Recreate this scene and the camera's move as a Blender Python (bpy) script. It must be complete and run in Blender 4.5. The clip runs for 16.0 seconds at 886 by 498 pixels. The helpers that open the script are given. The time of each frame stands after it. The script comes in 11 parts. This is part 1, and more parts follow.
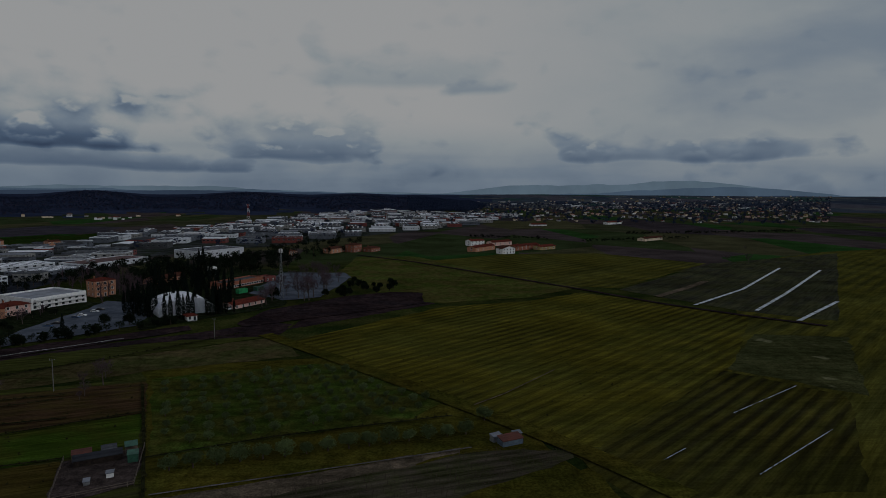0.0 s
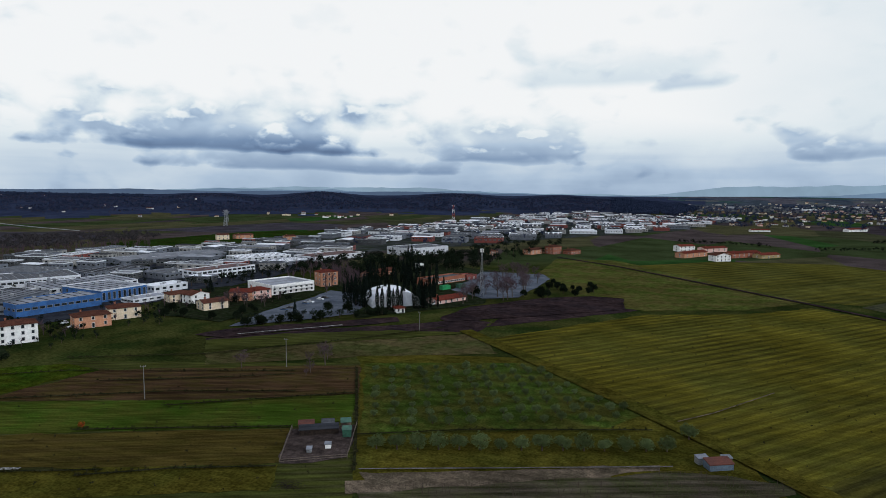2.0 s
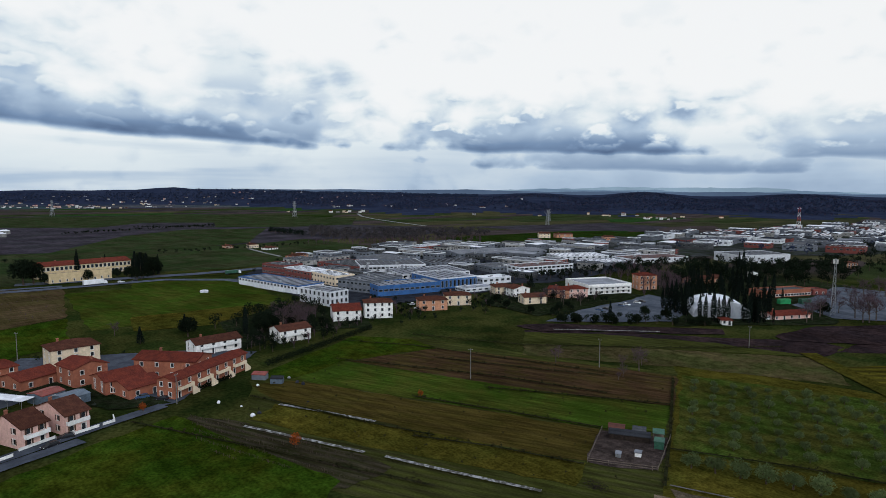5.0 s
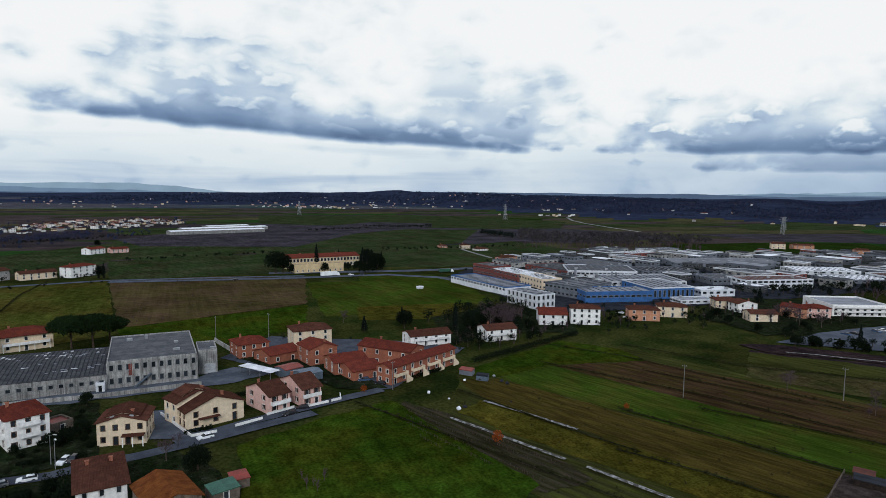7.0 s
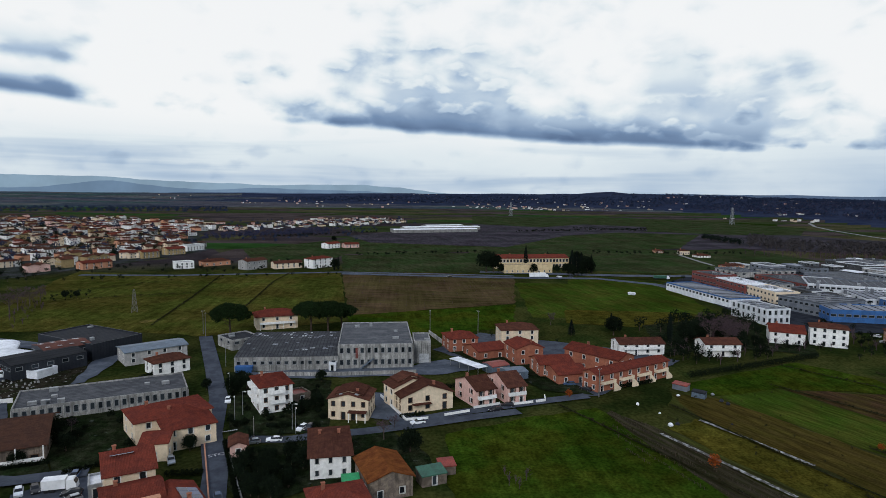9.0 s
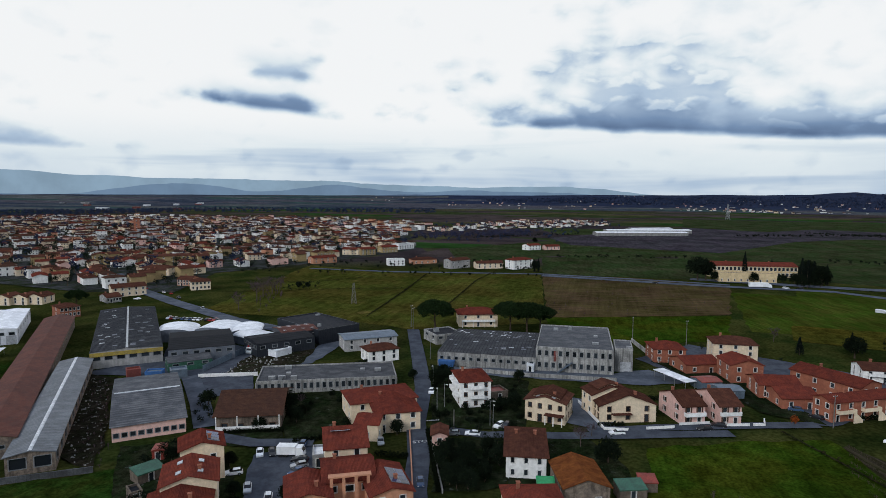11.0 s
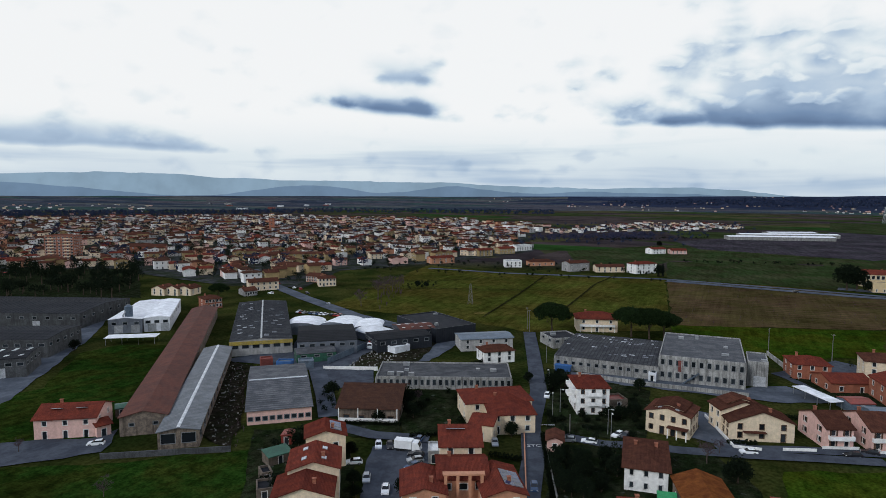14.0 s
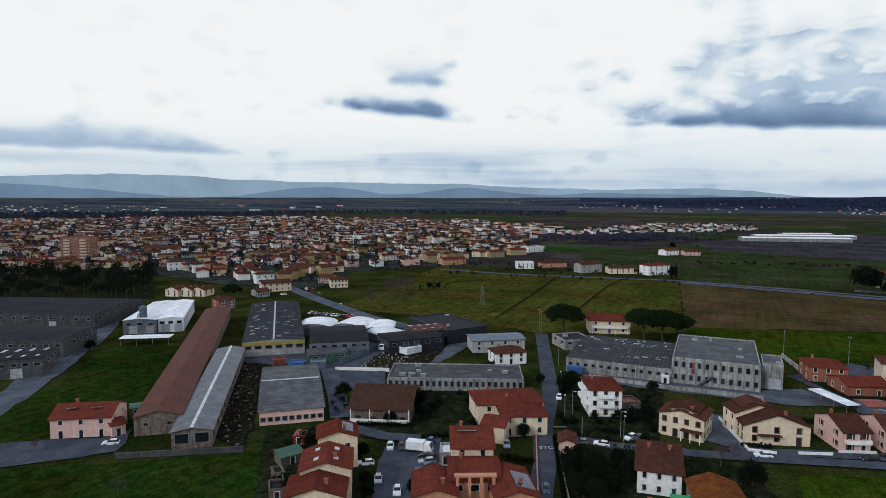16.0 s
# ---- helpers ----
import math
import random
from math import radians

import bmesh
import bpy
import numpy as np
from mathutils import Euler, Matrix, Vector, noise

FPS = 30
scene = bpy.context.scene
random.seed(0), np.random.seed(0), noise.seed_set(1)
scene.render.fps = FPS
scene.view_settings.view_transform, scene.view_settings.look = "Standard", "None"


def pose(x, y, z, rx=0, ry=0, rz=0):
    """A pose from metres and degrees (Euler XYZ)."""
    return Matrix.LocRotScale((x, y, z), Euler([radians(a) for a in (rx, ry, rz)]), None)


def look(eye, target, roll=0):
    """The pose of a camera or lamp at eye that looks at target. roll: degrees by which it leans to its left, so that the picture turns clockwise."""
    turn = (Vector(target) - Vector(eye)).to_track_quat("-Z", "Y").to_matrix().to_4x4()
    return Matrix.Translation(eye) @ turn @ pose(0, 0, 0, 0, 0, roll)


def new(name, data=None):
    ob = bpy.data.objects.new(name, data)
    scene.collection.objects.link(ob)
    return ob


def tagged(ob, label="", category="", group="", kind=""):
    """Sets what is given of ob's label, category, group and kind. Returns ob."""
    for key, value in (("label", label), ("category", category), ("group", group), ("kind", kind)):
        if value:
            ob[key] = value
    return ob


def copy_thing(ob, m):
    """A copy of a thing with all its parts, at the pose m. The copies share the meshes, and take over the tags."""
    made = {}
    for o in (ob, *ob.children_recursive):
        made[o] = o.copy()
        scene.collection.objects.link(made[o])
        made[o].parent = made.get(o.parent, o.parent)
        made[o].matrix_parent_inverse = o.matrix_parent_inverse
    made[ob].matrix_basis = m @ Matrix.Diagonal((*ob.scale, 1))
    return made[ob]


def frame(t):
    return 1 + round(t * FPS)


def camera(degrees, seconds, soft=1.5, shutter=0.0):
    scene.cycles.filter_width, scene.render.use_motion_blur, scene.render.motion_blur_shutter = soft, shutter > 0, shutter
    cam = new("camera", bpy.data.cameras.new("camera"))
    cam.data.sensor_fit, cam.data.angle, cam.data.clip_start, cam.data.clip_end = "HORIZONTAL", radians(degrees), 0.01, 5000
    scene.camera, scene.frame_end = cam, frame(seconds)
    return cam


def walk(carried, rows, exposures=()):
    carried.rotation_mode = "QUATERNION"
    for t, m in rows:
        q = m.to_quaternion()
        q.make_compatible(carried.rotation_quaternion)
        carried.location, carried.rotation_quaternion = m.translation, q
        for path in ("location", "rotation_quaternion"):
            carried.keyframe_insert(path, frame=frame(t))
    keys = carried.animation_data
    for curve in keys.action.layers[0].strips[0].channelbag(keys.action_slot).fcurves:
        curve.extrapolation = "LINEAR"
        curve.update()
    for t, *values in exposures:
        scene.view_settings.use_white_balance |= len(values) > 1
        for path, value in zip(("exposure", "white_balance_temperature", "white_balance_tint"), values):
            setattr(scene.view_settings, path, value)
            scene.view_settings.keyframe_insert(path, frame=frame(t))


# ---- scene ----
cam = camera(71.0, 16.0, soft=0.4)
EYE = 66.0
PATH = [
    (0, 0.0, -5.43, 0.24), (0.5, 4.38, -5.44, 0.22), (1, 9.05, -5.42, 0.25), (1.5, 13.43, -5.4, 0.3),
    (2, 18.34, -5.37, 0.31), (2.5, 23.16, -5.36, 0.3), (3, 28.31, -5.35, 0.3), (3.5, 33.19, -5.33, 0.34),
    (4, 38.22, -5.32, 0.38), (4.2, 40.01, -5.34, 0.34), (6.3, 59.41, -5.35, 0.47), (6.5, 61.34, -5.28, 0.57),
    (7, 66.33, -5.26, 0.57), (7.5, 71.05, -5.28, 0.6), (8, 76.06, -5.28, 0.61), (8.5, 80.75, -5.29, 0.7),
    (9, 85.55, -5.31, 0.67), (9.5, 89.93, -5.31, 0.68), (10, 94.93, -5.33, 0.62), (10.2, 96.78, -5.32, 0.54),
    (12.3, 112.25, -5.3, 0.34), (12.5, 112.81, -5.3, 0.35), (13, 113.77, -5.29, 0.29), (13.5, 114.34, -5.25, 0.27),
    (14, 114.8, -5.22, 0.25), (14.5, 115.11, -5.2, 0.25), (15, 115.37, -5.15, 0.21), (15.5, 115.61, -5.13, 0.19),
    (16, 115.88, -5.1, 0.15),
]
walk(cam, [(t, pose(0, 0, EYE, 90 + p, 0, y) @ pose(0, 0, 0, 0, 0, r)) for t, y, p, r in PATH],
     exposures=[(0, -1.6), (0.1, -1.28), (0.2, -0.75), (0.3, -0.37), (0.4, 0.0), (16, 0.0)])

# ---- sky, sun ----
SUN_EL, SUN_AZ = radians(30), radians(112)


class Nodes:
    """A thin wrapper to write node graphs in few words."""
    def __init__(self, tree):
        self.tree = tree
        tree.nodes.clear()

    def add(self, kind, *links, **settings):
        n = self.tree.nodes.new(kind)
        for key, value in settings.items():
            if key == "op":
                n.operation = value
            elif key == "blend":
                n.data_type, n.blend_type = "RGBA", value
            elif key == "texture":
                n.wave_type, n.bands_direction = "BANDS", value
            elif key == "sky":
                n.sky_type, n.sun_disc = value, False
            elif key == "clamp":
                n.clamp = value
        for slot, value in links:
            sock = n.inputs[slot]
            if isinstance(value, bpy.types.NodeSocket):
                self.tree.links.new(value, sock)
            else:
                sock.default_value = value
        return n

    def math(self, op, a, b=0.0, c=0.0):
        return self.add("ShaderNodeMath", (0, a), (1, b), (2, c), op=op).outputs[0]

    def smooth(self, value, lo, hi, a=0.0, b=1.0):
        n = self.add("ShaderNodeMapRange", (0, value), (1, lo), (2, hi), (3, a), (4, b))
        n.interpolation_type = "SMOOTHSTEP"
        return n.outputs[0]

    def mix(self, fac, a, b, blend="MIX"):
        n = self.add("ShaderNodeMix", (0, fac), (6, a), (7, b), blend=blend)
        return n.outputs[2]

    def noise(self, vector, scale, detail=3.0, rough=0.5, distort=0.0):
        n = self.add("ShaderNodeTexNoise", ("Vector", vector), ("Scale", scale), ("Detail", detail),
                     ("Roughness", rough), ("Distortion", distort))
        return n.outputs[0]

    def combine(self, x, y, z):
        return self.add("ShaderNodeCombineXYZ", (0, x), (1, y), (2, z)).outputs[0]


def rgb(c):
    return (c[0], c[1], c[2], 1.0)


world = bpy.data.worlds.new("overcast_sky")
scene.world = world
world.use_nodes = True
W = Nodes(world.node_tree)
sky_node = W.add("ShaderNodeTexSky", sky="NISHITA")
sky_node.sun_elevation, sky_node.sun_rotation = SUN_EL, SUN_AZ
way = W.add("ShaderNodeTexCoord").outputs["Generated"]
sep = W.add("ShaderNodeSeparateXYZ", (0, way))
dx, dy, dz = sep.outputs
az = W.math("MULTIPLY", W.math("ARCTAN2", W.math("MULTIPLY", dx, -1.0), dy), 57.2958)
el = W.math("MULTIPLY", W.math("ARCSINE", dz), 57.2958)
wisp = W.noise(W.combine(W.math("MULTIPLY", az, 0.07), W.math("MULTIPLY", el, 0.15), 3.1), 1.0, 5.0, 0.5, 0.2)
tuft = W.noise(W.combine(W.math("MULTIPLY", az, 0.10), W.math("MULTIPLY", el, 0.30), 5.4), 1.0, 3.0, 0.45, 0.2)


def billow(lift):
    """Rounded cauliflower heads: smooth cells broken up by a fine noise, read `lift` degrees higher up."""
    up = W.math("ADD", el, lift)
    warp = W.noise(W.combine(W.math("MULTIPLY", az, 0.5), W.math("MULTIPLY", up, 0.8), 1.7), 1.0, 3.0, 0.5)
    at = W.combine(W.math("MULTIPLY_ADD", warp, 0.9, W.math("MULTIPLY", az, 0.34)), W.math("MULTIPLY_ADD", warp, 0.9, W.math("MULTIPLY", up, 0.62)), 2.2)
    cell = W.add("ShaderNodeTexVoronoi", ("Vector", at), ("Scale", 1.0), ("Randomness", 0.9))
    cell.feature = "SMOOTH_F1"
    cell.inputs["Smoothness"].default_value = 0.35
    puffs = W.noise(W.combine(W.math("MULTIPLY", az, 0.21), W.math("MULTIPLY", up, 0.33), 7.7), 1.0, 5.0, 0.46, 0.2)
    return W.math("ADD", W.math("MULTIPLY", W.math("SUBTRACT", 0.5, cell.outputs["Distance"]), 0.42), puffs)


puff = billow(0.0)
relief = W.math("SUBTRACT", puff, billow(0.55))
fluff = W.math("ADD", W.math("MULTIPLY", W.math("SUBTRACT", wisp, 0.5), 0.9), W.math("MULTIPLY", W.math("SUBTRACT", puff, 0.50), 1.2))


def cloud(mid, half, base, slope, height, strength, heads=1.0):
    """A cloud bank: a dark, nearly flat underside below a paler body whose heads catch the light and dissolve upwards."""
    off = W.math("SUBTRACT", az, mid)
    low = W.math("MULTIPLY_ADD", off, slope, base)
    e = W.math("SUBTRACT", el, W.math("MULTIPLY_ADD", W.math("SUBTRACT", wisp, 0.5), 1.1, low))
    v = W.math("DIVIDE", e, height)
    under = W.smooth(W.math("MULTIPLY_ADD", fluff, 0.45, e), -0.25, 0.60)
    over = W.math("SUBTRACT", 1.0, W.smooth(W.math("MULTIPLY_ADD", fluff, -1.1, v), 0.30, 1.10))
    ends = W.smooth(W.math("MULTIPLY_ADD", fluff, 0.9, W.math("SUBTRACT", 1.0, W.math("DIVIDE", W.math("ABSOLUTE", off), half))), 0.0, 0.6)
    belly = W.smooth(W.math("MULTIPLY_ADD", fluff, 1.0, e), 2.8, 0.2, 0.0, 0.40)
    lit = W.math("MULTIPLY", W.smooth(relief, 0.03, 0.17), W.smooth(W.math("MULTIPLY_ADD", tuft, 2.0, e), 1.4, 3.0, 0.0, 0.9 * heads))
    shade = W.math("MULTIPLY", W.math("ADD", W.math("MULTIPLY", over, W.smooth(tuft, 0.3, 0.7, 0.44, 0.60)), belly), W.math("SUBTRACT", 1.0, lit))
    return W.math("MULTIPLY", W.math("MULTIPLY", under, shade), W.math("MULTIPLY", ends, strength))


# bearing, half width, underside, its slope, height, strength, lit heads
banks = [(80, 29, 4.7, 0.06, 4.6, 0.95, 0.5), (86, 12, 5.4, 0.05, 10.5, 0.78, 0.7), (63, 10, 3.9, 0.02, 8.0, 0.7, 0.6),
         (35, 19, 3.0, 0.012, 5.6, 0.95, 1.0), (28, 24, 1.3, 0.03, 3.4, 0.72, 0.2), (66, 5, 8.0, 0.0, 7.0, 0.4, 0.6), (13, 10, 2.2, 0.02, 5.0, 0.7, 1.0),
         (120.5, 8, 6.9, 0.08, 1.9, 1.0, 0.2), (119, 4.5, 9.8, 0.05, 1.9, 0.6, 0.2), (4, 12, 9.0, 0.0, 3.5, 0.25, 0.6),
         (146, 15, 3.2, 0.02, 3.0, 0.62, 0.3), (-22, 20, 2.3, -0.01, 3.4, 0.66, 0.6), (-3, 4, 8.3, 0.0, 1.6, 0.4, 0.3),
         (-70, 30, 4.0, 0.0, 6.0, 0.7, 0.6), (-140, 40, 5.0, 0.0, 6.0, 0.7, 0.6)]
depth = None
for bank in banks:
    d = cloud(*bank)
    depth = d if depth is None else W.math("MAXIMUM", depth, d)
veil = W.math("MULTIPLY", W.math("MULTIPLY", W.smooth(el, 0.2, 7.0, 0.44, 0.0), W.smooth(az, 30.0, 65.0, 1.15, 0.68)), W.smooth(wisp, 0.2, 0.75, 0.6, 1.25))
side = W.math("MULTIPLY", W.smooth(az, 2.0, -30.0, 0.0, 0.34), W.smooth(wisp, 0.3, 0.7, 0.5, 1.2))
layer = W.noise(W.combine(W.math("MULTIPLY", az, 0.04), W.math("MULTIPLY", el, 0.6), 9.1), 1.0, 4.0, 0.5, 0.2)
sheets = W.math("MULTIPLY", W.smooth(layer, 0.44, 0.72, 0.0, 0.20), W.math("MULTIPLY", W.smooth(el, 6.0, 3.0), W.smooth(az, 55.0, 75.0, 0.35, 1.0)))
shred = W.math("MULTIPLY", W.smooth(puff, 0.55, 0.8, 0.0, 0.12), W.smooth(el, 22.0, 8.0))
grey = W.math("MINIMUM", W.math("ADD", W.math("MAXIMUM", W.math("MAXIMUM", depth, veil), side), W.math("ADD", shred, sheets)), 1.0)
ramp = W.add("ShaderNodeValToRGB", (0, grey))
ramp.color_ramp.elements[0].color, ramp.color_ramp.elements[1].color = rgb((0.92, 0.935, 0.945)), rgb((0.085, 0.14, 0.26))
for spot, shade in ((0.2, (0.73, 0.81, 0.86)), (0.45, (0.43, 0.55, 0.70)), (0.75, (0.18, 0.275, 0.44))):
    ramp.color_ramp.elements.new(spot).color = rgb(shade)
# the unseen sky above 24 degrees is dimmed and blued to set the ground light
above = W.smooth(el, 24.0, 60.0, 1.0, 0.62)
cover = W.mix(1.0, ramp.outputs[0], W.combine(W.math("MULTIPLY", above, W.smooth(el, 24.0, 60.0, 1.0, 0.87)), above, W.math("MULTIPLY", above, W.smooth(el, 24.0, 60.0, 1.0, 1.33))), "MULTIPLY")
low = W.add("ShaderNodeBackground", ("Color", sky_node.outputs[0]), ("Strength", 0.06))
high = W.add("ShaderNodeBackground", ("Color", cover), ("Strength", 1.0))
both = W.add("ShaderNodeMixShader", (0, 0.96), (1, low.outputs[0]), (2, high.outputs[0]))
W.add("ShaderNodeOutputWorld", (0, both.outputs[0]))

lamp = bpy.data.lights.new("sun", "SUN")
lamp.energy, lamp.angle, lamp.color = 1.5, radians(20), (0.97, 0.985, 1.0)
sun = new("sun", lamp)
sun.matrix_world = look((0, 0, 300), (-300 * math.cos(SUN_EL) * math.sin(SUN_AZ), -300 * math.cos(SUN_EL) * math.cos(SUN_AZ), 300 - 300 * math.sin(SUN_EL)))


# ---- materials ----
def material(name, colour, other=None, size=4.0, grain=0.3, rough=0.85, metal=0.0, bump=0.25, vary=0.0, stripe=None,
             spread=(0.38, 0.62), spots=None, shine=0.25, patchy=0.1, streak=0.0):
    """Two scales of variation (stains of `size`, grain of `grain` metres), a shift from thing to thing, and ribs or
    rows as stripe = (degrees, spacing, strength, colour)."""
    m = bpy.data.materials.new(name)
    m.use_nodes = True
    N = Nodes(m.node_tree)
    other = other or tuple(0.62 * c for c in colour)
    info = N.add("ShaderNodeObjectInfo")
    shift = N.add("ShaderNodeVectorMath", (0, info.outputs["Location"]), (1, (0.37, 0.41, 0.29)), op="MULTIPLY").outputs[0]
    at = N.add("ShaderNodeVectorMath", (0, N.add("ShaderNodeTexCoord").outputs["Object"]), (1, shift), op="ADD").outputs[0]
    drawn = at
    if stripe:
        turned = N.add("ShaderNodeMapping", ("Vector", at), ("Rotation", (0, 0, radians(-stripe[0])))).outputs[0]
        drawn = N.add("ShaderNodeVectorMath", (0, turned), (1, (0.07, 1.0, 1.0)), op="MULTIPLY").outputs[0]
    coarse = N.noise(at, 1.0 / size, 4.0, 0.6)
    fine = N.noise(at, 1.0 / grain, 2.0, 0.6)
    col = N.mix(N.smooth(coarse, *spread), rgb(colour), rgb(other))
    height = fine
    if stripe:
        wave = N.add("ShaderNodeTexWave", ("Vector", turned), ("Scale", math.pi / 10 / stripe[1]), ("Distortion", 0.12),
                     ("Detail", 2.0), ("Detail Scale", 0.25), texture="Y").outputs[1]
        worn = N.math("MULTIPLY", wave, N.smooth(N.noise(at, 0.4 / size, 2.0), 0.3, 0.65, 0.35, 1.0))
        col = N.mix(N.math("MULTIPLY", worn, stripe[2]), col, rgb(stripe[3]))
        height = N.math("ADD", fine, wave)
    if spots:
        dots = N.smooth(N.noise(at, 1.0 / spots[0], 2.0, 0.5), spots[1], spots[1] + 0.06)
        col = N.mix(dots, col, rgb(spots[2]))
    middle = N.noise(drawn, 0.17 / grain if not stripe else 0.55 / grain, 3.0, 0.65)
    sharp = 0.16 if patchy >= 0.3 and stripe else 0.34 if patchy >= 0.3 else 0.06 if bump <= 0.1 else 0.2
    level = N.math("MULTIPLY", N.smooth(fine, 0.28, 0.72, 1 - sharp, 1 + sharp), N.smooth(middle, 0.3, 0.7, 1 - patchy, 1 + patchy))
    if patchy >= 0.3:
        broad = N.noise(at, 1.0 / 38, 3.0, 0.6)
        along = N.add("ShaderNodeMapping", ("Vector", at), ("Rotation", (0, 0, radians(-(stripe[0] if stripe else 22.8)))), ("Scale", (0.02, 0.42, 1.0))).outputs[0]
        mown = N.noise(along, 1.0, 4.0, 0.65)
        level = N.math("MULTIPLY", level, N.math("MULTIPLY", N.smooth(broad, 0.3, 0.7, 0.74, 1.26), N.smooth(mown, 0.34, 0.66, 0.86, 1.14)))
    if streak:
        runs = N.noise(N.add("ShaderNodeVectorMath", (0, at), (1, (1.3, 1.3, 0.09)), op="MULTIPLY").outputs[0], 1.0, 4.0, 0.65)
        level = N.math("MULTIPLY", level, N.smooth(runs, 0.42, 0.68, 1.0 + 0.3 * streak, 1.0 - streak))
    if vary:
        level = N.math("MULTIPLY", level, N.math("MULTIPLY_ADD", info.outputs["Random"], 2 * vary, 1 - vary))
    col = N.mix(1.0, col, N.combine(level, level, level), "MULTIPLY")
    ridge = N.add("ShaderNodeBump", ("Strength", bump), ("Distance", 0.1 if bump > 0.1 else 0.015), ("Height", height))
    b = N.add("ShaderNodeBsdfPrincipled", ("Base Color", col), ("Roughness", rough), ("Metallic", metal), ("Normal", ridge.outputs[0]))
    b.inputs["Specular IOR Level"].default_value = shine
    N.add("ShaderNodeOutputMaterial", (0, b.outputs[0]))
    return m


def glass_material(name, colour=(0.02, 0.025, 0.03), rough=0.12):
    m = bpy.data.materials.new(name)
    m.use_nodes = True
    N = Nodes(m.node_tree)
    info = N.add("ShaderNodeObjectInfo")
    tone = N.math("MULTIPLY_ADD", info.outputs["Random"], 1.2, 0.4)
    col = N.mix(1.0, rgb(colour), N.combine(tone, tone, tone), "MULTIPLY")
    b = N.add("ShaderNodeBsdfPrincipled", ("Base Color", col), ("Roughness", rough))
    b.inputs["Specular IOR Level"].default_value = 0.35
    N.add("ShaderNodeOutputMaterial", (0, b.outputs[0]))
    return m


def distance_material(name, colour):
    """The far mountains: a self-lit backdrop, the haze before it put into its colour."""
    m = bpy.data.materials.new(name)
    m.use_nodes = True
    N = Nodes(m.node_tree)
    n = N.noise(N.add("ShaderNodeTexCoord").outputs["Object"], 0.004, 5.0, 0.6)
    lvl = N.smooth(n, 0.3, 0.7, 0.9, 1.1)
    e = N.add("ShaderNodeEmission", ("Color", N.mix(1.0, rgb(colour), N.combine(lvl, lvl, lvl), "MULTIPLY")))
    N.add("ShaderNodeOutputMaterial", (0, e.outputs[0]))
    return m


GRASS = material("winter_grass", (0.0408, 0.0516, 0.0108), (0.0588, 0.0516, 0.0156), 18, 0.6, shine=0.0, patchy=0.32)
LUSH = material("lush_meadow", (0.019, 0.0394, 0.0039), (0.0272, 0.0347, 0.0039), 22, 0.8, shine=0.0, patchy=0.32)
OLIVE_GRASS = material("olive_grass", (0.0501, 0.04182, 0.0071), (0.03782, 0.03733, 0.0065), 25, 0.7, shine=0.0, patchy=0.32)
DULL = material("dull_pasture", (0.0529, 0.04232, 0.0184), (0.03565, 0.03864, 0.0126), 16, 0.6, shine=0.0, patchy=0.32)
PLOUGH = material("ploughed_soil", (0.042, 0.031, 0.026), (0.058, 0.044, 0.034), 12, 0.5, bump=0.6, shine=0.0, patchy=0.32)
SOIL_DARK = material("dark_soil", (0.017, 0.0122, 0.0133), (0.0289, 0.0187, 0.0187), 14, 0.5, bump=0.6, shine=0.0, patchy=0.32)
STUBBLE = material("dry_stubble", (0.095, 0.072, 0.050), (0.060, 0.048, 0.032), 9, 0.4, shine=0.0, patchy=0.32)
ASPHALT = material("asphalt", (0.07078, 0.0785, 0.09402), (0.04991, 0.05586, 0.06911), 6, 0.2, bump=0.1, shine=0.0)
ASPHALT_PALE = material("worn_asphalt", (0.09842, 0.1103, 0.1314), (0.06458, 0.0735, 0.08893), 9, 0.3, bump=0.1, shine=0.0)
# a darker asphalt that sets the factory ground off from the grey roofs
ASPHALT_DARK = material("dark_asphalt", (0.030, 0.033, 0.040), (0.018, 0.020, 0.026), 7, 0.3, bump=0.1, shine=0.0)
PAINT_WHITE = material("road_paint", (0.62, 0.62, 0.6), (0.35, 0.35, 0.34), 0.8, 0.1, bump=0.05)
GRAVEL = material("gravel", (0.0968, 0.088, 0.0792), (0.0572, 0.0528, 0.0462), 5, 0.25, shine=0.0, patchy=0.32)
YARD_EARTH = material("yard_earth", (0.055, 0.0413, 0.0363), (0.0358, 0.0275, 0.0242), 4, 0.3, shine=0.0, patchy=0.32)
WATER_STRIP = material("standing_water", (0.34, 0.37, 0.40), (0.035, 0.035, 0.02), 4.0, 0.5, rough=0.1, spread=(0.46, 0.58))
PLASTIC_FILM = material("white_crop_film", (0.26, 0.26, 0.25), (0.0191, 0.0176, 0.0112), 1.1, 0.3, rough=0.5, spread=(0.40, 0.56))
CREAM = material("cream_plaster", (0.6944, 0.56, 0.4032), (0.6384, 0.5152, 0.3695), 3, 0.15, vary=0.10, bump=0.1, streak=0.06)
YELLOW = material("ochre_plaster", (0.3182, 0.2333, 0.1109), (0.2693, 0.1944, 0.095), 3, 0.15, vary=0.12, bump=0.1)
PINK = material("pink_plaster", (0.6765, 0.4316, 0.3732), (0.6299, 0.3966, 0.3441), 3, 0.15, vary=0.08, bump=0.1, streak=0.05)
TERRACOTTA = material("terracotta_plaster", (0.306, 0.111, 0.064), (0.246, 0.085, 0.051), 3, 0.15, vary=0.08, bump=0.1, streak=0.06)
SALMON = material("salmon_plaster", (0.50, 0.24, 0.14), (0.42, 0.20, 0.12), 3, 0.15, vary=0.08, bump=0.1, streak=0.06)
